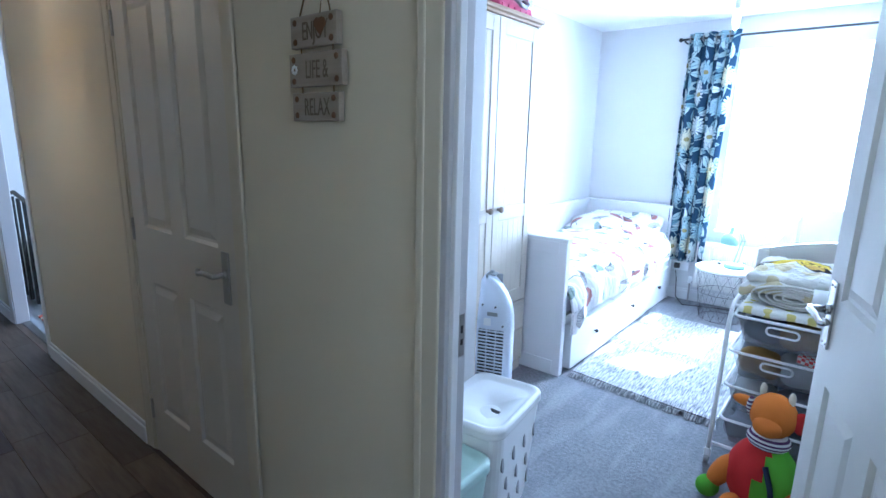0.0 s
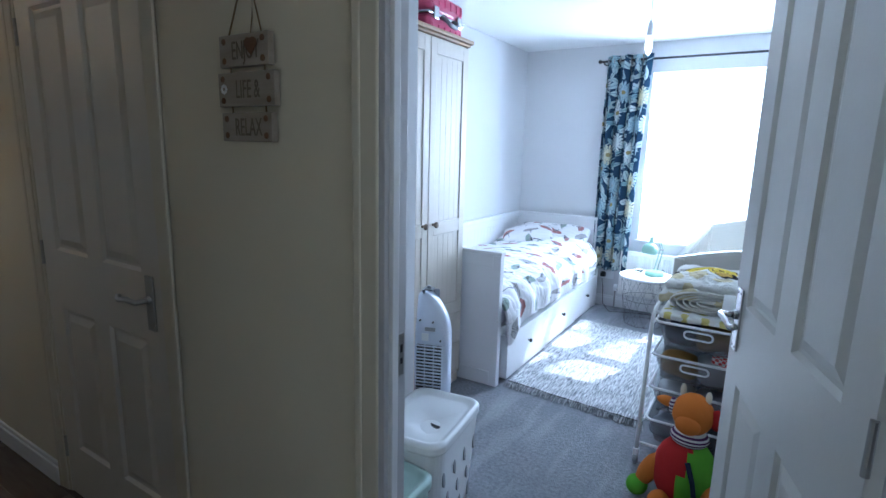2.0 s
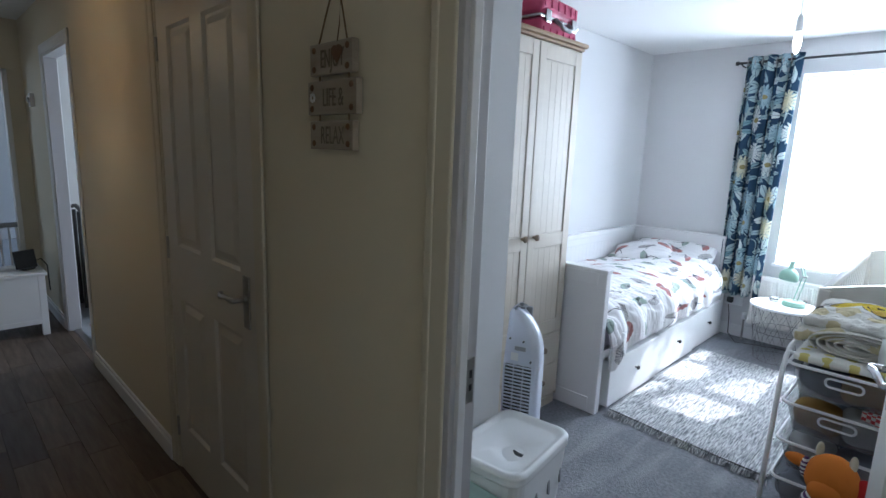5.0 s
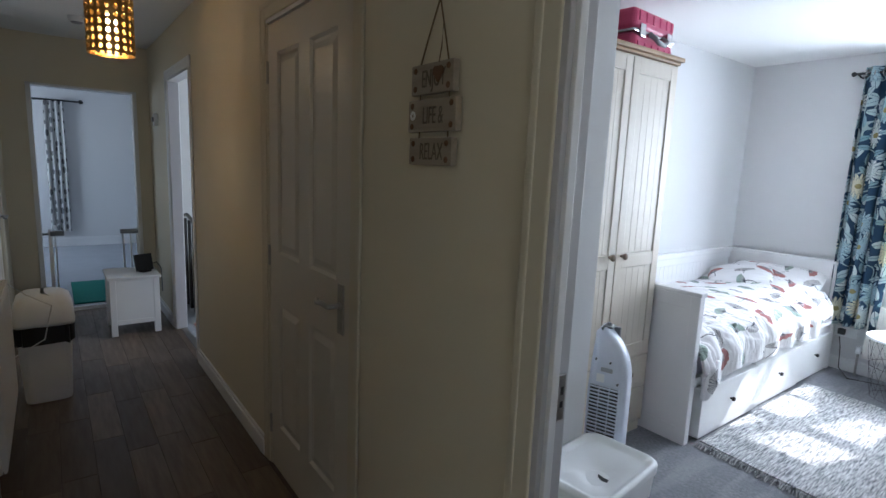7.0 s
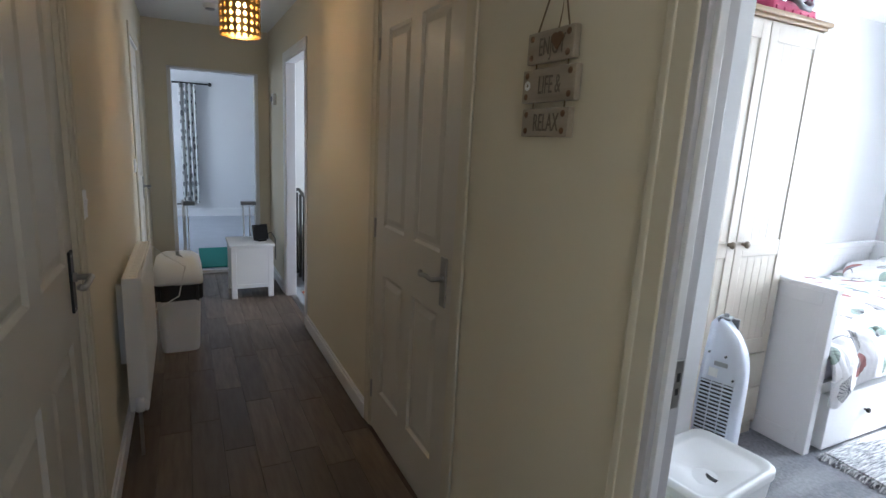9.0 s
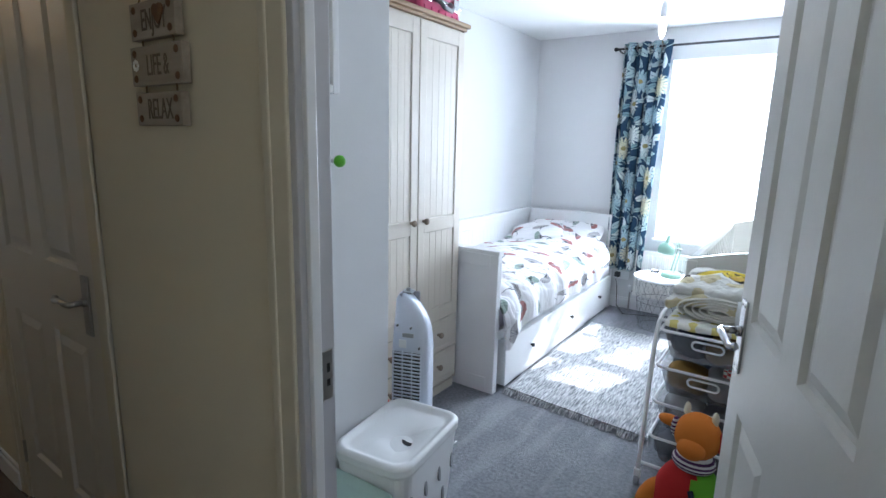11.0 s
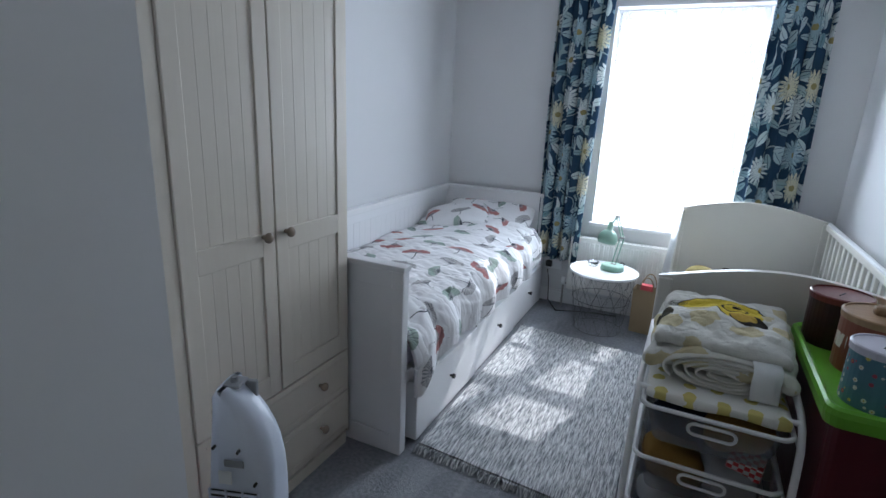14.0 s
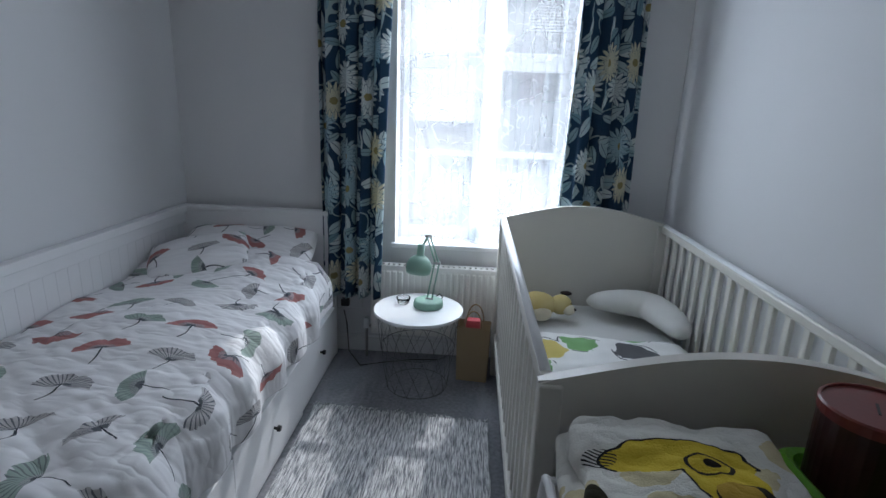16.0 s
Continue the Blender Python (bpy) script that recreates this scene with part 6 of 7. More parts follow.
# ---------- laundry baskets ----------
def laundry(at, w, d, h, mat, label, slots=True, turn=0):
    t = thing("laundry_basket", at, turn, label, "laundry basket", "laundry baskets")
    body = part("body", loft(bmesh.new(), [rrect(0, 0, w * f, d * f, 0.05, z, 6) for z, f in ((0, 0.74), (0.02, 0.77), (h * 0.5, 0.87), (h - 0.035, 0.95))]), mat, t, smooth=False)
    outer = rrect(0, 0, w, d, 0.06, 0, 8)

    def lid_at(u, f):
        """u round the rim, f from the skirt's lower edge over the rim to the middle of the dish."""
        i = u * len(outer)
        p0, p1 = outer[int(i) % len(outer)], outer[(int(i) + 1) % len(outer)]
        px, py = p0[0] + (p1[0] - p0[0]) * (i - int(i)), p0[1] + (p1[1] - p0[1]) * (i - int(i))
        if f < 0.25:
            q = f / 0.25
            return (px * (0.96 + 0.04 * min(1, q * 3)), py * (0.96 + 0.04 * min(1, q * 3)), h - 0.045 + 0.035 * q)
        q = (f - 0.25) / 0.75
        g_ = 1 - q * 0.999
        x_, y_ = px * g_, py * g_
        edge_ = 0.010 * math.sin(min(1.0, q / 0.08) * math.pi / 2)
        dip = 0.014 * min(1.0, max(0.0, q - 0.10) / 0.12)
        scoop = 0.030 * math.exp(-((x_ - 0.02) / 0.07) ** 2 - ((y_ + 0.03) / 0.085) ** 2)
        tongue = 0.012 * math.exp(-((x_ + 0.02) / 0.03) ** 2 - ((y_ + 0.10) / 0.05) ** 2)
        return (x_, y_, h - 0.010 + edge_ - dip - scoop * min(1.0, q * 2.5) + tongue * min(1.0, q * 2.5))
    lid_ = part("lid", grid(bmesh.new(), 72, 40, lid_at), mat, t, smooth=True)
    # solid black plug for the hand hole, its inner shade put into colour
    bm = bmesh.new()
    ring = lambda grow, z: [((0.034 + grow) * math.cos(q) * (1 if math.cos(q) > 0 else 0.9) + 0.045, (0.010 + grow) * math.sin(q) - 0.02 + 12 * (0.034 * math.cos(q)) ** 2, z) for q in [2 * math.pi * j / 18 for j in range(18)]]
    loft(bm, [ring(0.0, h - 0.05), ring(0.0, h - 0.034)])
    part("hand_hole", bm, M_black, lid_, "hand hole drawn as a black plug", smooth=False)
    # slots are grey lenses on the wall, their shade put into colour
    if slots:
        for side in range(2):
            for row in range(3):
                z = 0.10 + row * (h - 0.15) / 3
                f = 0.75 + 0.2 * (z + 0.03) / h
                n = 4
                for i in range(n):
                    o = (i - (n - 1) / 2) / n + (0.5 / n if row % 2 else 0)
                    if abs(o) > 0.42:
                        continue
                    bm = bmesh.new()
                    ring = lambda off: [((0.008 * math.cos(q)), off, 0.032 * math.sin(q)) for q in [2 * math.pi * j / 12 for j in range(12)]]
                    loft(bm, [ring(-0.004), ring(0.004)])
                    sl_ = part("slot", bm, M_greyp, body)
                    sl_.location = (o * w * f, -d * f / 2, z) if side == 0 else (w * f / 2, o * d * f, z)
                    sl_.rotation_euler = (radians(-5), 0, 0) if side == 0 else (radians(-5), 0, radians(90))
    return t


laundry((-0.892, 0.67, 0), 0.29, 0.41, 0.45, M_plastic, "white plastic laundry basket with a dished lid", turn=7)
M_mintp = paint("mint_plastic", (0.50, 0.66, 0.62), 0.28, 0.03, 4)
laundry((-0.875, 0.31, 0), 0.30, 0.35, 0.37, M_mintp, "pale mint plastic laundry basket beside the doorway", False)

# ---------- pegs, dressing gown, picture, bulb ----------
for y, c, nm in ((0.353, (0.50, 0.03, 0.05), "red"), (0.517, (0.11, 0.42, 0.02), "green"), (0.19, (0.04, 0.12, 0.40), "blue")):
    pg = thing("coat_peg", (-1.04, y, 1.348), 0, nm + " wooden ball coat peg on the wall", "coat peg", "coat pegs")
    part("stem", cyl(bmesh.new(), (0, 0, 0), (0.025, 0, 0), 0.007, seg=12), M_gloss, pg)
    part("ball", ball(bmesh.new(), (0.036, 0, 0), 0.018), paint(nm + "_peg", c, 0.35), pg, smooth=True)
k = Nodes("star_fleece", 0.97, spec=0.1)
v = k.coord("UV")
cell = k.voro(v, 8.2, 0.35)
x, y, r, a, rgb = k.local(v, cell)
lim = k.m("MULTIPLY", 0.066, k.m("SUBTRACT", 1.0, k.m("MULTIPLY", k.m("ABSOLUTE", k.m("SINE", k.m("ADD", k.m("MULTIPLY", a, 2.5), k.m("MULTIPLY", rgb[1], 3.14)))), 0.62)))
k.color(k.mix(k.m("LESS_THAN", r, lim), (0.016, 0.020, 0.036), (0.62, 0.63, 0.66))).bump(k.noise(v, 200, 3), 0.5, 0.006)
M_star = k.mat
gown = thing("dressing_gown", (-0.955, 0.172, 0), 0, "navy fleece dressing gown with white stars on a peg", "dressing gown")


def cloth_tube(rows, n, seed, uvs):
    """rows of (z, centre x, centre y, half depth, half width): a hanging tube of cloth with folds."""
    def fn(u, w):
        f = w * (len(rows) - 1)
        i = min(int(f), len(rows) - 2)
        g_ = f - i
        z, cx, cy, hx, hy = [rows[i][q_] * (1 - g_) + rows[i + 1][q_] * g_ for q_ in range(5)]
        t_ = 2 * math.pi * u
        fo = 1 + 0.16 * math.sin(t_ * 6 + 3 * noise.noise(Vector((w * 3, seed, 0)))) * min(1, w * 3) + 0.15 * noise.noise(Vector((math.cos(t_) * 2, math.sin(t_) * 2, w * 5 + seed)))
        return (cx + hx * math.cos(t_) * fo, cy + hy * math.sin(t_) * fo, z)
    return grid(bmesh.new(), n, 40, fn, lambda u, w: (u * uvs[0], w * uvs[1]))


part("body", cloth_tube([(1.36, 0.0, 0.0, 0.022, 0.03), (1.28, 0.01, -0.01, 0.045, 0.05), (1.15, 0.01, -0.012, 0.05, 0.056), (0.95, 0.01, -0.008, 0.055, 0.062), (0.84, 0.01, -0.006, 0.05, 0.056), (0.76, 0.01, 0.0, 0.06, 0.066), (0.62, 0.01, 0.0, 0.06, 0.07)], 64, 1.0, (0.45, 0.75)), M_star, gown, smooth=True)
part("sleeve", cloth_tube([(1.27, 0.01, 0.02, 0.03, 0.02), (1.17, 0.02, 0.03, 0.042, 0.026), (1.05, 0.025, 0.044, 0.045, 0.032), (0.94, 0.025, 0.062, 0.045, 0.034), (0.875, 0.025, 0.078, 0.04, 0.034)], 36, 5.0, (0.26, 0.45)), M_star, gown, smooth=True)
part("cuff", tube(bmesh.new(), [(0.025 + 0.034 * math.cos(q), 0.08 + 0.03 * math.sin(q), 0.874) for q in [2 * math.pi * j / 18 for j in range(18)]], 0.011, 8, closed=True), cloth[0], gown, smooth=True)
part("hood", cloth_tube([(1.42, 0.0, -0.03, 0.02, 0.03), (1.38, 0.015, -0.02, 0.05, 0.05), (1.27, 0.03, -0.02, 0.05, 0.05), (1.2, 0.025, -0.02, 0.03, 0.04)], 36, 9.0, (0.4, 0.25)), M_star, gown, smooth=True)
k = Nodes("printed_jersey", 0.95)
v = k.coord("UV")
ln = k.m("LESS_THAN", k.m("ABSOLUTE", k.m("SUBTRACT", k.noise(v, 16, 1), 0.5)), 0.012)
cell = k.voro(v, 11, 0.8)
x, y, r, a, rgb = k.local(v, cell)
sp_ = k.m("MULTIPLY", k.m("LESS_THAN", r, 0.02), k.m("GREATER_THAN", rgb[0], 0.6))
c = k.mix(ln, (0.62, 0.62, 0.64), (0.06, 0.06, 0.08))
k.color(k.mix(sp_, c, k.mix(rgb[1], (0.08, 0.30, 0.12), (0.06, 0.14, 0.42)))).bump(k.noise(v, 300, 2), 0.3, 0.003)
js = part("printed_garment", cloth_tube([(1.33, 0.0, 0.0, 0.015, 0.02), (1.2, 0.0, 0.0, 0.03, 0.05), (0.95, 0.005, 0.0, 0.03, 0.06), (0.7, 0.005, 0.0, 0.028, 0.065), (0.56, 0.005, 0.0, 0.03, 0.065)], 40, 12.0, (0.3, 0.75)), k.mat, None, smooth=True)
js.location = (-0.885, 0.125, 0)
tagged(js, "pale printed child's garment hanging over the gown", "clothes")

pic = thing("picture_frame", (-1.04, 0.32, 1.70), 0, "white framed print on the bedroom wall", "picture")
for y0, y1, z0, z1 in ((-0.215, -0.19, -0.16, 0.16), (0.19, 0.215, -0.16, 0.16), (-0.19, 0.19, -0.16, -0.135), (-0.19, 0.19, 0.135, 0.16)):
    part("frame", box(bmesh.new(), 0.0, 0.022, y0, y1, z0, z1, 0.003), M_gloss, pic)
part("print", box(bmesh.new(), 0.0, 0.008, -0.19, 0.19, -0.135, 0.135), paint("paper", (0.72, 0.73, 0.76), 0.7), pic, "white paper print with faint grey marks")
bm = bmesh.new()
for i in range(5):
    box(bm, 0.008, 0.009, 0.02 + i * 0.024, 0.036 + i * 0.024, -0.105, -0.098 + 0.004 * (i % 2))
part("caption", bm, M_greyp, pic)

bulb = thing("pendant_bulb", (-0.61, 2.53, 0), 0, "bare glowing candle bulb on a white pendant", "light bulb")
part("ceiling_rose", loft(bmesh.new(), [[(rd * math.cos(q), rd * math.sin(q), z) for q in [2 * math.pi * j / 28 for j in range(28)]] for z, rd in ((H - 0.002, 0.045), (H - 0.012, 0.045), (H - 0.028, 0.02), (H - 0.034, 0.008))]), M_plastic, bulb, smooth=True)
part("flex", cyl(bmesh.new(), (0, 0, 2.17), (0, 0, H - 0.03), 0.003, seg=8), M_plastic, bulb)
part("holder", loft(bmesh.new(), [[(rd * math.cos(q), rd * math.sin(q), z) for q in [2 * math.pi * j / 20 for j in range(20)]] for z, rd in ((2.185, 0.006), (2.17, 0.014), (2.14, 0.017), (2.105, 0.017), (2.10, 0.014))]), M_plastic, bulb, smooth=True)
k = Nodes("lit_bulb", 0.4)
k.b.inputs["Emission Color"].default_value = (1.0, 0.93, 0.84, 1)
k.b.inputs["Emission Strength"].default_value = 12.0
part("bulb", loft(bmesh.new(), [[(rd * math.cos(q), rd * math.sin(q), z) for q in [2 * math.pi * j / 20 for j in range(20)]] for z, rd in ((2.10, 0.012), (2.09, 0.016), (2.06, 0.019), (2.03, 0.017), (2.005, 0.010), (1.995, 0.003))]), k.mat, bulb, "frosted glowing bulb", smooth=True)

# ---------- hall ----------
M_driftwood = wood("drift_wood", (0.36, 0.31, 0.25), (0.26, 0.22, 0.17), axis=0)
M_letter = paint("dark_letter", (0.14, 0.115, 0.09), 0.8)
M_cord = fabric("jute_cord", (0.16, 0.11, 0.06))
M_rust = paint("rusty_stud", (0.14, 0.075, 0.04), 0.7)
sign = thing("hanging_sign", (-0.961, 0, 0), 0, "three wooden plaques reading ENJOY LIFE & RELAX on cord", "wall sign")


def words(text, size, parent, at, squeeze=0.56):
    cu = bpy.data.curves.new("lettering", "FONT")
    cu.body, cu.size, cu.extrude = text, size, 0.0006
    cu.align_x, cu.align_y = "CENTER", "CENTER"
    tmp = bpy.data.objects.new("lettering", cu)
    mesh = bpy.data.meshes.new_from_object(tmp)
    mesh.materials.clear()
    mesh.materials.append(M_letter)
    bpy.data.objects.remove(tmp)
    ob = new("lettering", mesh)
    ob.parent = parent
    ob.matrix_basis = pose(*at, 90, 0, 0) @ Matrix.Diagonal((squeeze, 1, 1, 1))
    return ob


for txt, x0, x1, z0, z1, tilt in (("ENJOY", -0.088, 0.082, 1.597, 1.668, -1.0), ("LIFE &", -0.098, 0.098, 1.508, 1.59 - 0.005, -0.6), ("RELAX", -0.09, 0.085, 1.428, 1.494, 0.8)):
    bm = bmesh.new()
    box(bm, x0, x1, -0.024, -0.006, z0, z1, 0.002)
    pl = part("plaque", bm, M_driftwood, sign, "weathered wooden plaque")
    zc = (z0 + z1) / 2
    words(txt, 0.058, pl, ((x0 + x1) / 2 + 0.008, -0.0246, zc - 0.002))
    for x in (x0 + 0.018, x1 - 0.018):
        for z in (z0 + 0.014, z1 - 0.014):
            bm = bmesh.new()
            ball(bm, (x, -0.0245, z), 0.0075, (1, 0.45, 1), 12, 8)
            part("stud", bm, M_rust, pl, smooth=True)
for xa in (-0.058, 0.06):
    part("cord", tube(bmesh.new(), [(xa, -0.02, 1.66), (xa * 0.5, -0.014, 1.74), (0.0, -0.008, 1.815)], 0.0022, 6), M_cord, sign)
    for za, zb in ((1.58, 1.60), (1.488, 1.512)):
        part("cord", cyl(bmesh.new(), (xa, -0.016, za), (xa, -0.016, zb), 0.0022, seg=6), M_cord, sign)
part("cord", tube(bmesh.new(), [(0.03, -0.018, 1.76), (0.034, -0.024, 1.70), (0.03, -0.027, 1.665)], 0.0014, 6), M_cord, sign)
bm = bmesh.new()
for dx in (-0.008, 0.008):
    cyl(bm, (0.028 + dx, -0.0255, 1.645), (0.028 + dx, -0.029, 1.645), 0.012, seg=16)
cyl(bm, (0.028, -0.0255, 1.632), (0.028, -0.0285, 1.632), 0.013, seg=4)
part("heart", bm, M_rust, sign, "little rusty heart charm")
part("nail", cyl(bmesh.new(), (0, 0, 1.815), (0, -0.016, 1.818), 0.002, seg=8), M_steel, sign)
bm = bmesh.new()
for j in range(8):
    a = 2 * math.pi * j / 8
    ball(bm, (-0.075 + 0.008 * math.cos(a), -0.026, 1.548 + 0.008 * math.sin(a)), 0.004, (1, 0.5, 1), 8, 6)
part("flower", bm, M_gloss, sign, "tiny white daisy charm", smooth=True)

# pendant with a pierced brass drum
M_brass = metal("brass_drum", (0.62, 0.42, 0.16), 0.38)
PX, PY = -2.9, -0.5
pen = thing("pendant_lamp", (PX, PY, 0), 0, "pierced golden drum pendant lamp, lit", "ceiling lamp")
RS, PZ0, PZ1 = 0.094, 1.885, 2.165
nr, nc = 8, 18
sheet, rims = bmesh.new(), bmesh.new()
for i in range(nr):
    for j in range(nc):
        def on_drum(dx, dz, out=0.0):
            a = 2 * math.pi * (j + 0.5 + dx) / nc
            return ((RS + out) * math.cos(a), (RS + out) * math.sin(a), PZ0 + (PZ1 - PZ0) * (i + 0.5 + dz) / nr)
        square = [(-0.5, -0.5), (0, -0.5), (0.5, -0.5), (0.5, 0), (0.5, 0.5), (0, 0.5), (-0.5, 0.5), (-0.5, 0)]
        hole = [(0.27 * math.cos(radians(225 + 45 * q)), 0.33 * math.sin(radians(225 + 45 * q))) for q in range(8)]
        vs_o = [sheet.verts.new(on_drum(*p)) for p in square]
        vs_i = [sheet.verts.new(on_drum(*p)) for p in hole]
        for q in range(8):
            sheet.faces.new((vs_o[q], vs_o[(q + 1) % 8], vs_i[(q + 1) % 8], vs_i[q]))
        tube(rims, [on_drum(p[0] * 1.22, p[1] * 1.22, 0.002) for p in hole], 0.0022, 5, closed=True)
bmesh.ops.remove_doubles(sheet, verts=sheet.verts, dist=0.0003)
dm = part("drum", sheet, M_brass, pen, "pierced golden metal drum")
so = dm.modifiers.new("thick", "SOLIDIFY")
so.thickness = 0.0015
part("hole_rims", rims, M_brass, pen, smooth=True)
for i, j in ((PZ0, 1), (PZ1, 1)):
    bm = bmesh.new()
    cyl(bm, (0, 0, i - 0.006), (0, 0, i + 0.006), RS + 0.004, seg=40, caps=False)
    part("band", bm, M_brass, pen)
part("flex", cyl(bmesh.new(), (0, 0, 2.08), (0, 0, H - 0.03), 0.003, seg=8), M_plastic, pen)
part("ceiling_rose", cyl(bmesh.new(), (0, 0, H - 0.03), (0, 0, H - 0.001), 0.02, 0.045, 24), M_plastic, pen)
bm = bmesh.new()
for a in (0, 120, 240):
    cyl(bm, (0, 0, PZ1), (RS * math.cos(radians(a)), RS * math.sin(radians(a)), PZ1), 0.003, seg=6)
part("spider", bm, M_brass, pen)
k = Nodes("warm_bulb", 0.4)
k.b.inputs["Emission Color"].default_value = (1.0, 0.66, 0.30, 1)
k.b.inputs["Emission Strength"].default_value = 25.0
part("bulb", ball(bmesh.new(), (0, 0, 2.02), 0.028, (1, 1, 1.5)), k.mat, pen, "glowing warm bulb", smooth=True)
part("holder", cyl(bmesh.new(), (0, 0, 2.055), (0, 0, 2.10), 0.018, seg=16), M_plastic, pen)

# bin with a black liner
bn = thing("swing_bin", (-3.62, -0.845, 0), 0, "white plastic bin with a domed lid and black liner", "bin")
part("body", loft(bmesh.new(), [rrect(0, 0, w, d, 0.04, z) for w, d, z in ((0.27, 0.21, 0), (0.28, 0.22, 0.02), (0.33, 0.255, 0.42))]), M_plastic, bn)
M_liner = paint("black_liner", (0.02, 0.02, 0.022), 0.35, 0.2, 12, 0.5, 40)
bm = bmesh.new()
def liner_at(u, w):
    q = rrect(0, 0, 0.35 + 0.012 * math.sin(u * 60), 0.275 + 0.012 * math.sin(u * 47), 0.045, 0, 6)
    f = u * len(q)
    a, b = q[int(f) % len(q)], q[(int(f) + 1) % len(q)]
    g_ = f - int(f)
    return (a[0] * (1 - g_) + b[0] * g_, a[1] * (1 - g_) + b[1] * g_, 0.465 - w * (0.11 + 0.02 * noise.noise(Vector((u * 9, 0, 0)))))
part("liner", grid(bm, 72, 6, liner_at), M_liner, bn, "black bin liner folded over the rim", smooth=True)
part("lid", loft(bmesh.new(), [rrect(0, 0, w, d, 0.05, z, 6) for w, d, z in ((0.36, 0.285, 0.455), (0.37, 0.29, 0.475), (0.36, 0.28, 0.53), (0.32, 0.25, 0.585), (0.24, 0.18, 0.615), (0.12, 0.08, 0.625))]), M_plastic, bn, smooth=True)
# clothes airer wire hooked over the radiator
bm = bmesh.new()
tube(bm, [(-3.1, -0.97, 0.79), (-3.2, -0.90, 0.70), (-3.25, -0.80, 0.62), (-3.22, -0.84, 0.45), (-3.15, -0.96, 0.40)], 0.003, 6)
tagged(part("airer_wire", bm, M_wire, None, smooth=True), "thin white wire arm hooked over the radiator", "airer")

# cabinet with a small black screen
cab = thing("cabinet", (-4.75, -0.285, 0), 0, "white painted hall cabinet on short legs", "cabinet")
part("top", box(bmesh.new(), -0.21, 0.21, -0.185, 0.185, 0.45, 0.472, 0.004), M_bed, cab)
part("body", box(bmesh.new(), -0.195, 0.195, -0.17, 0.17, 0.10, 0.45, 0.003), M_bed, cab)
for sx in (-1, 1):
    for sy in (-1, 1):
        part("leg", box(bmesh.new(), sx * 0.175 - 0.022, sx * 0.175 + 0.022, sy * 0.15 - 0.022, sy * 0.15 + 0.022, 0, 0.45, 0.003), M_bed, cab)
part("apron", box(bmesh.new(), 0.195, 0.2, -0.128, 0.128, 0.09, 0.125, 0.003), M_bed, cab)
scr = thing("small_screen", (-4.72, -0.19, 0.472), 25, "small black screen standing on the cabinet", "screen")
part("panel", box(bmesh.new(), -0.01, 0.012, -0.07, 0.07, 0.01, 0.145, 0.004, 2, pose(0, 0, 0, 0, -12, 0)), M_black, scr)
part("foot", box(bmesh.new(), -0.05, 0.03, -0.04, 0.04, 0, 0.015, 0.004), M_black, scr)
part("cable", tube(bmesh.new(), [(-0.02, 0.05, 0.05), (-0.03, 0.12, 0.06), (-0.03, 0.16, 0.0), (-0.03, 0.165, -0.2)], 0.004, 6), M_black, scr, smooth=True)

th_ = thing("thermostat", (-5.08, 0, 1.72), 0, "small white thermostat box on the hall wall", "thermostat")
part("case", box(bmesh.new(), -0.04, 0.04, -0.03, 0, -0.05, 0.05, 0.004), M_plastic, th_)
part("dial", cyl(bmesh.new(), (0, -0.03, 0), (0, -0.042, 0), 0.022), M_greyp, th_)
sa_ = thing("smoke_alarm", (-4.6, -0.55, H), 0, "round white smoke alarm on the hall ceiling", "smoke alarm")
part("body", cyl(bmesh.new(), (0, 0, -0.035), (0, 0, 0), 0.05, 0.055, 28), M_plastic, sa_)
part("vent", cyl(bmesh.new(), (0, 0, -0.043), (0, 0, -0.034), 0.03, 0.04, 24), M_greyp, sa_)


def switch(at, turn, label):
    t = thing("light_switch", at, turn, label, "switch", "hall switches")
    part("plate", box(bmesh.new(), -0.043, 0.043, -0.009, 0, -0.043, 0.043, 0.003), M_plastic, t)
    part("rocker", box(bmesh.new(), -0.011, 0.011, -0.014, -0.008, -0.02, 0.02, 0.002, 2, pose(0, 0, 0, 6, 0, 0)), M_plastic, t)
    return t


switch((-1.84, HL, 1.16), 180, "white light switch beside the closed door")
switch((-3.86, HL, 1.16), 180, "white light switch further down the hall")

# end room: safety gate, mat, curtain
gate = thing("safety_gate", (XE - 0.05, 0, 0), 0, "white metal safety gate standing open", "safety gate")
for y in (-0.80, -0.135):
    part("post", box(bmesh.new(), -0.014, 0.014, y - 0.014, y + 0.014, 0.005, 0.74, 0.003), M_wire, gate)
    for z in (0.08, 0.70):
        part("clamp", cyl(bmesh.new(), (0, y, z), (0, y + (-0.055 if y < -0.5 else 0.02), z), 0.008, seg=10), M_greyp, gate)
for y in (-0.255, -0.195):
    part("upright", cyl(bmesh.new(), (0, y, 0.02), (0, y, 0.70), 0.008, seg=10), M_wire, gate)
part("bottom_bar", box(bmesh.new(), -0.012, 0.012, -0.80, -0.135, 0.008, 0.03, 0.004), M_wire, gate)
part("latch_block", box(bmesh.new(), -0.02, 0.02, -0.28, -0.13, 0.685, 0.725, 0.006), M_greyp, gate, "grey plastic latch block")
gl = part("gate_leaf", box(bmesh.new(), -0.62, -0.01, -0.775, -0.755, 0.06, 0.085, 0.004), M_wire, gate)
part("top_bar", box(bmesh.new(), -0.62, -0.01, -0.775, -0.755, 0.68, 0.705, 0.004), M_wire, gl)
for i in range(10):
    x = -0.61 + i * 0.066
    part("bar", cyl(bmesh.new(), (x, -0.765, 0.08), (x, -0.765, 0.69), 0.006, seg=8), M_wire, gl)
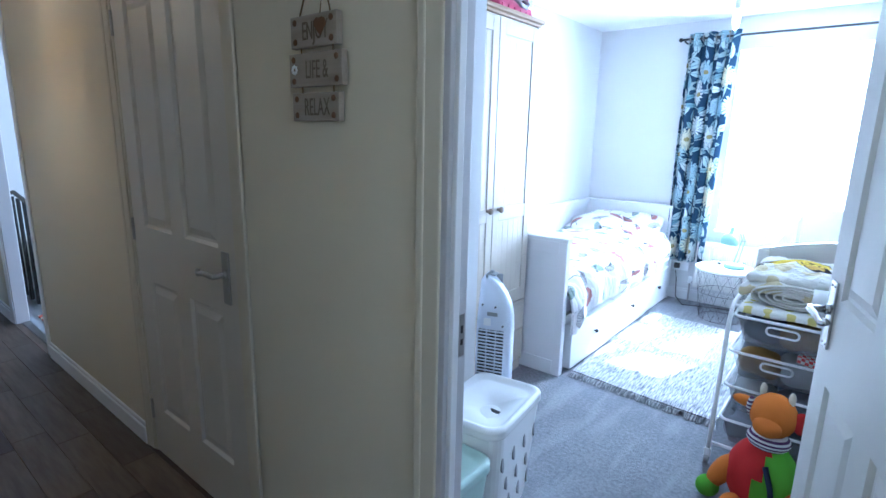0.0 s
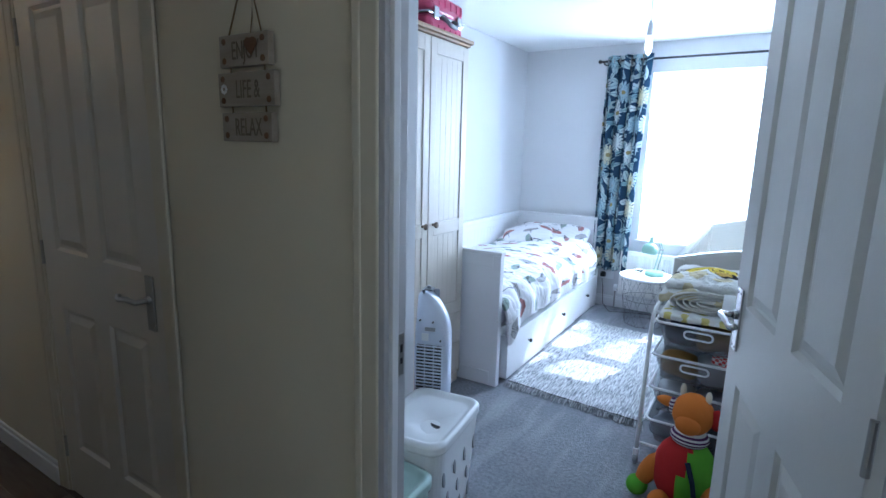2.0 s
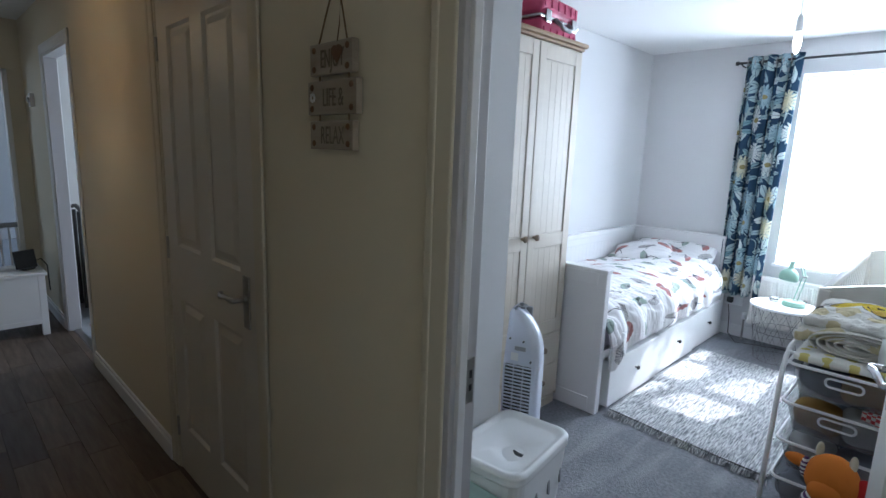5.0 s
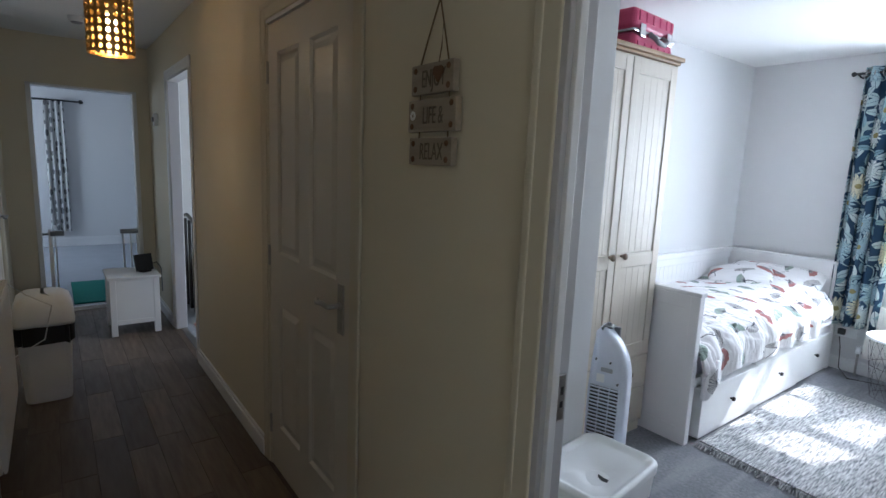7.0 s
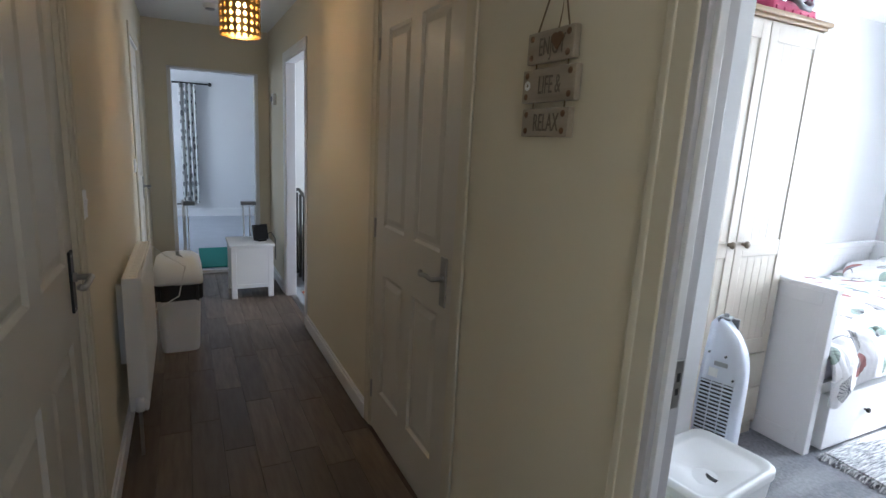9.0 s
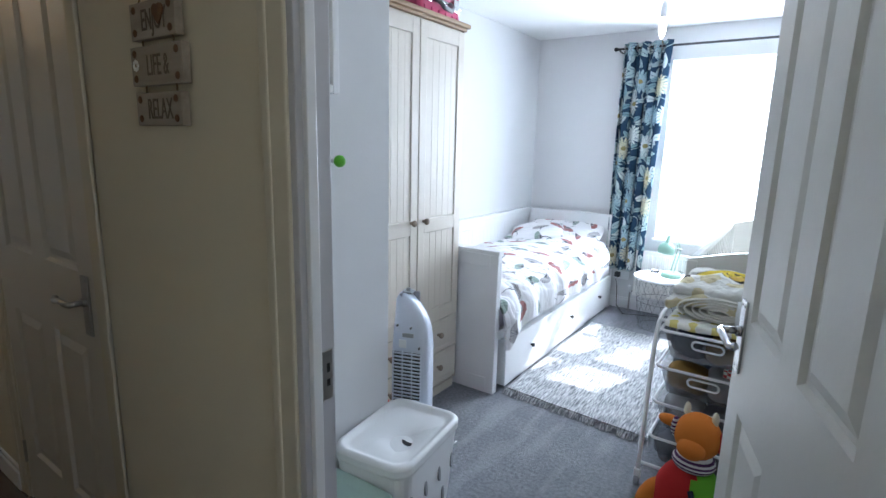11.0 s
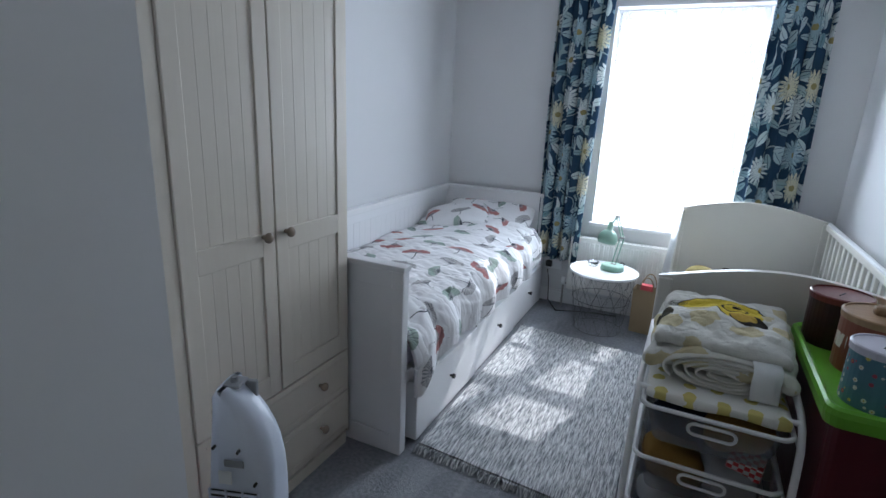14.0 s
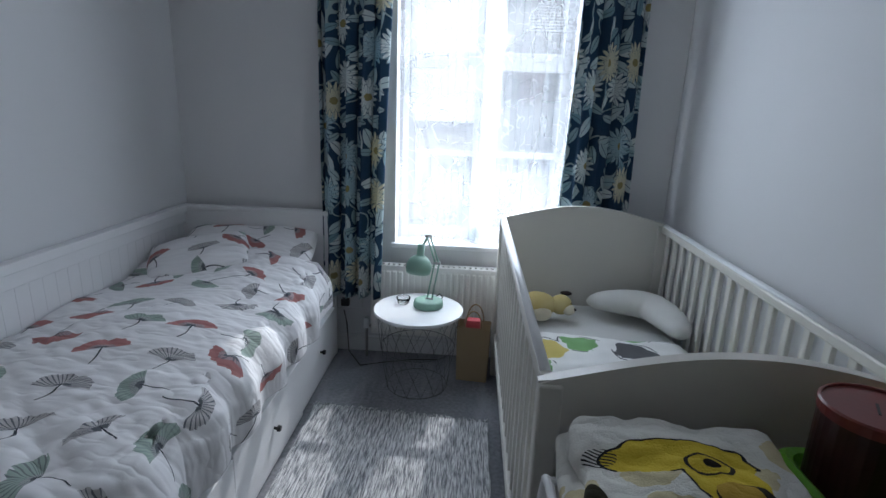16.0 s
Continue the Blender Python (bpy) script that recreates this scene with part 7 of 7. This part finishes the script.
part("hinge_block", box(bmesh.new(), -0.03, 0.03, -0.80, -0.70, 0.685, 0.73, 0.006), M_greyp, gate, "grey plastic hinge block")
M_teal = fabric("teal_mat_cloth", (0.03, 0.20, 0.17), scale=20)
mat_ = part("door_mat", box(bmesh.new(), -6.75, -5.75, -0.66, -0.2, 0.0, 0.014, 0.004), M_teal)
tagged(mat_, "dark teal floor mat beyond the safety gate", "mat")
k = Nodes("spotted_curtain_cloth", 0.9)
v = k.coord("UV")
cell = k.voro(v, 7, 0.5)
x, y, r, a, rgb = k.local(v, cell)
k.color(k.mix(k.m("LESS_THAN", r, k.m("ADD", 0.02, k.m("MULTIPLY", rgb[0], 0.03))), (0.58, 0.58, 0.58), (0.16, 0.16, 0.17)))
M_spot = k.mat
ec = thing("spotted_curtain", (0, 0, 0), 0, "pale curtain with dark leaf spots in the end room", "curtain")


def ec_at(u, w):
    return (-9.40 + 0.035 * math.sin(u * 22), -0.80 + 0.24 * u, 0.24 + 1.88 * w)


part("cloth", grid(bmesh.new(), 48, 8, ec_at, lambda u, w: (u * 0.6, w * 1.9)), M_spot, ec, smooth=True)
part("pole", cyl(bmesh.new(), (-9.40, -0.92, 2.13), (-9.40, -0.36, 2.13), 0.012), M_black, ec)
part("finial", ball(bmesh.new(), (-9.40, -0.35, 2.13), 0.03), M_black, ec)
for y in (-0.88, -0.42):
    part("bracket", cyl(bmesh.new(), (-9.40, y, 2.13), (-9.505, y, 2.13), 0.01), M_black, ec)

# side room: bed with a black frame, and a rug
sb = thing("metal_bed", (-5.05, 1.2, 0), 0, "black framed bed with white bedding", "bed")
part("mattress", box(bmesh.new(), -0.42, 0.42, -0.95, 0.95, 0.18, 0.50, 0.05, 3), M_fleece, sb)
for x in (-0.42, -0.25, -0.08, 0.09, 0.26, 0.42):
    part("headboard_bar", cyl(bmesh.new(), (x, -1.0, 0.05), (x, -1.0, 0.86), 0.014), M_black, sb)
part("headboard_rail", tube(bmesh.new(), [(-0.42, -1.0, 0.84), (0.0, -1.0, 0.9), (0.42, -1.0, 0.84)], 0.016), M_black, sb)
for x in (-0.4, 0.4):
    for y in (-0.97, 0.92):
        part("leg", cyl(bmesh.new(), (x, y, 0), (x, y, 0.2), 0.016), M_black, sb)
k = Nodes("red_stripe_rug", 0.95)
xx, yy, _ = k.xyz(k.coord("Object"))
k.color(k.mix(k.m("GREATER_THAN", k.m("SINE", k.m("MULTIPLY", k.m("ADD", xx, yy), 70.0)), 0.2), (0.45, 0.09, 0.05), (0.66, 0.60, 0.52)))
tagged(part("striped_rug", box(bmesh.new(), -4.62, -4.15, 0.14, 0.9, 0.0, 0.012, 0.004), k.mat), "red and cream striped rug in the side room", "rug")
# window frames added out of view round the two far room lamps
win2 = thing("window_2", label="added unseen white framed window of the side room", category="window", kind="structure")
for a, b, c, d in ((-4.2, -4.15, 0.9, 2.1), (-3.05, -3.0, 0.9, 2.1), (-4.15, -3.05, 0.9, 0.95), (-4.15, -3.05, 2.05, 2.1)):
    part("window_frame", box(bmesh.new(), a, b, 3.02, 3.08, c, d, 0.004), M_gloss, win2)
win3 = thing("window_3", label="added unseen white framed window of the end room", category="window", kind="structure")
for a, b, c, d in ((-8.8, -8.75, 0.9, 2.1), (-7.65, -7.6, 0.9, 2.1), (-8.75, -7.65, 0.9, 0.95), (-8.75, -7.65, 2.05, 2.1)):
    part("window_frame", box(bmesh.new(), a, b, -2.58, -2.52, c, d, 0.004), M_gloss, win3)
# added window round the hall's fill lamp, out of view
win4 = thing("window_4", label="added unseen white framed window at the hall's end", category="window", kind="structure")
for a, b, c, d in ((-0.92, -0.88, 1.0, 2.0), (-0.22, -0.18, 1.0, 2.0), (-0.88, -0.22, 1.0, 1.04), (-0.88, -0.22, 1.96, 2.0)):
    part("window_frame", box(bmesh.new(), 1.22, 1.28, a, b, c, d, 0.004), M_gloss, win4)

# ---------- hall floor planks ----------
PW, PL = 0.132, 0.62
rows_n = int(1.13 / PW) + 1
for r_i in range(rows_n):
    y0 = HL + r_i * PW
    y1 = min(y0 + PW - 0.0015, 0.028)
    x = XE + 0.0 - random.random() * PL
    while x < 1.2:
        a, b = max(x, XE - 0.02), min(x + PL - 0.0015, 1.2)
        if b - a > 0.02 and y1 - y0 > 0.02:
            bm = box(bmesh.new(), -(b - a) / 2, (b - a) / 2, -(y1 - y0) / 2, (y1 - y0) / 2, -0.006, 0.0, 0.0012, 1)
            o = part("plank", bm, M_plank, hall_floor)
            o.location = ((a + b) / 2, (y0 + y1) / 2, 0.0005 * random.random())
        x += PL
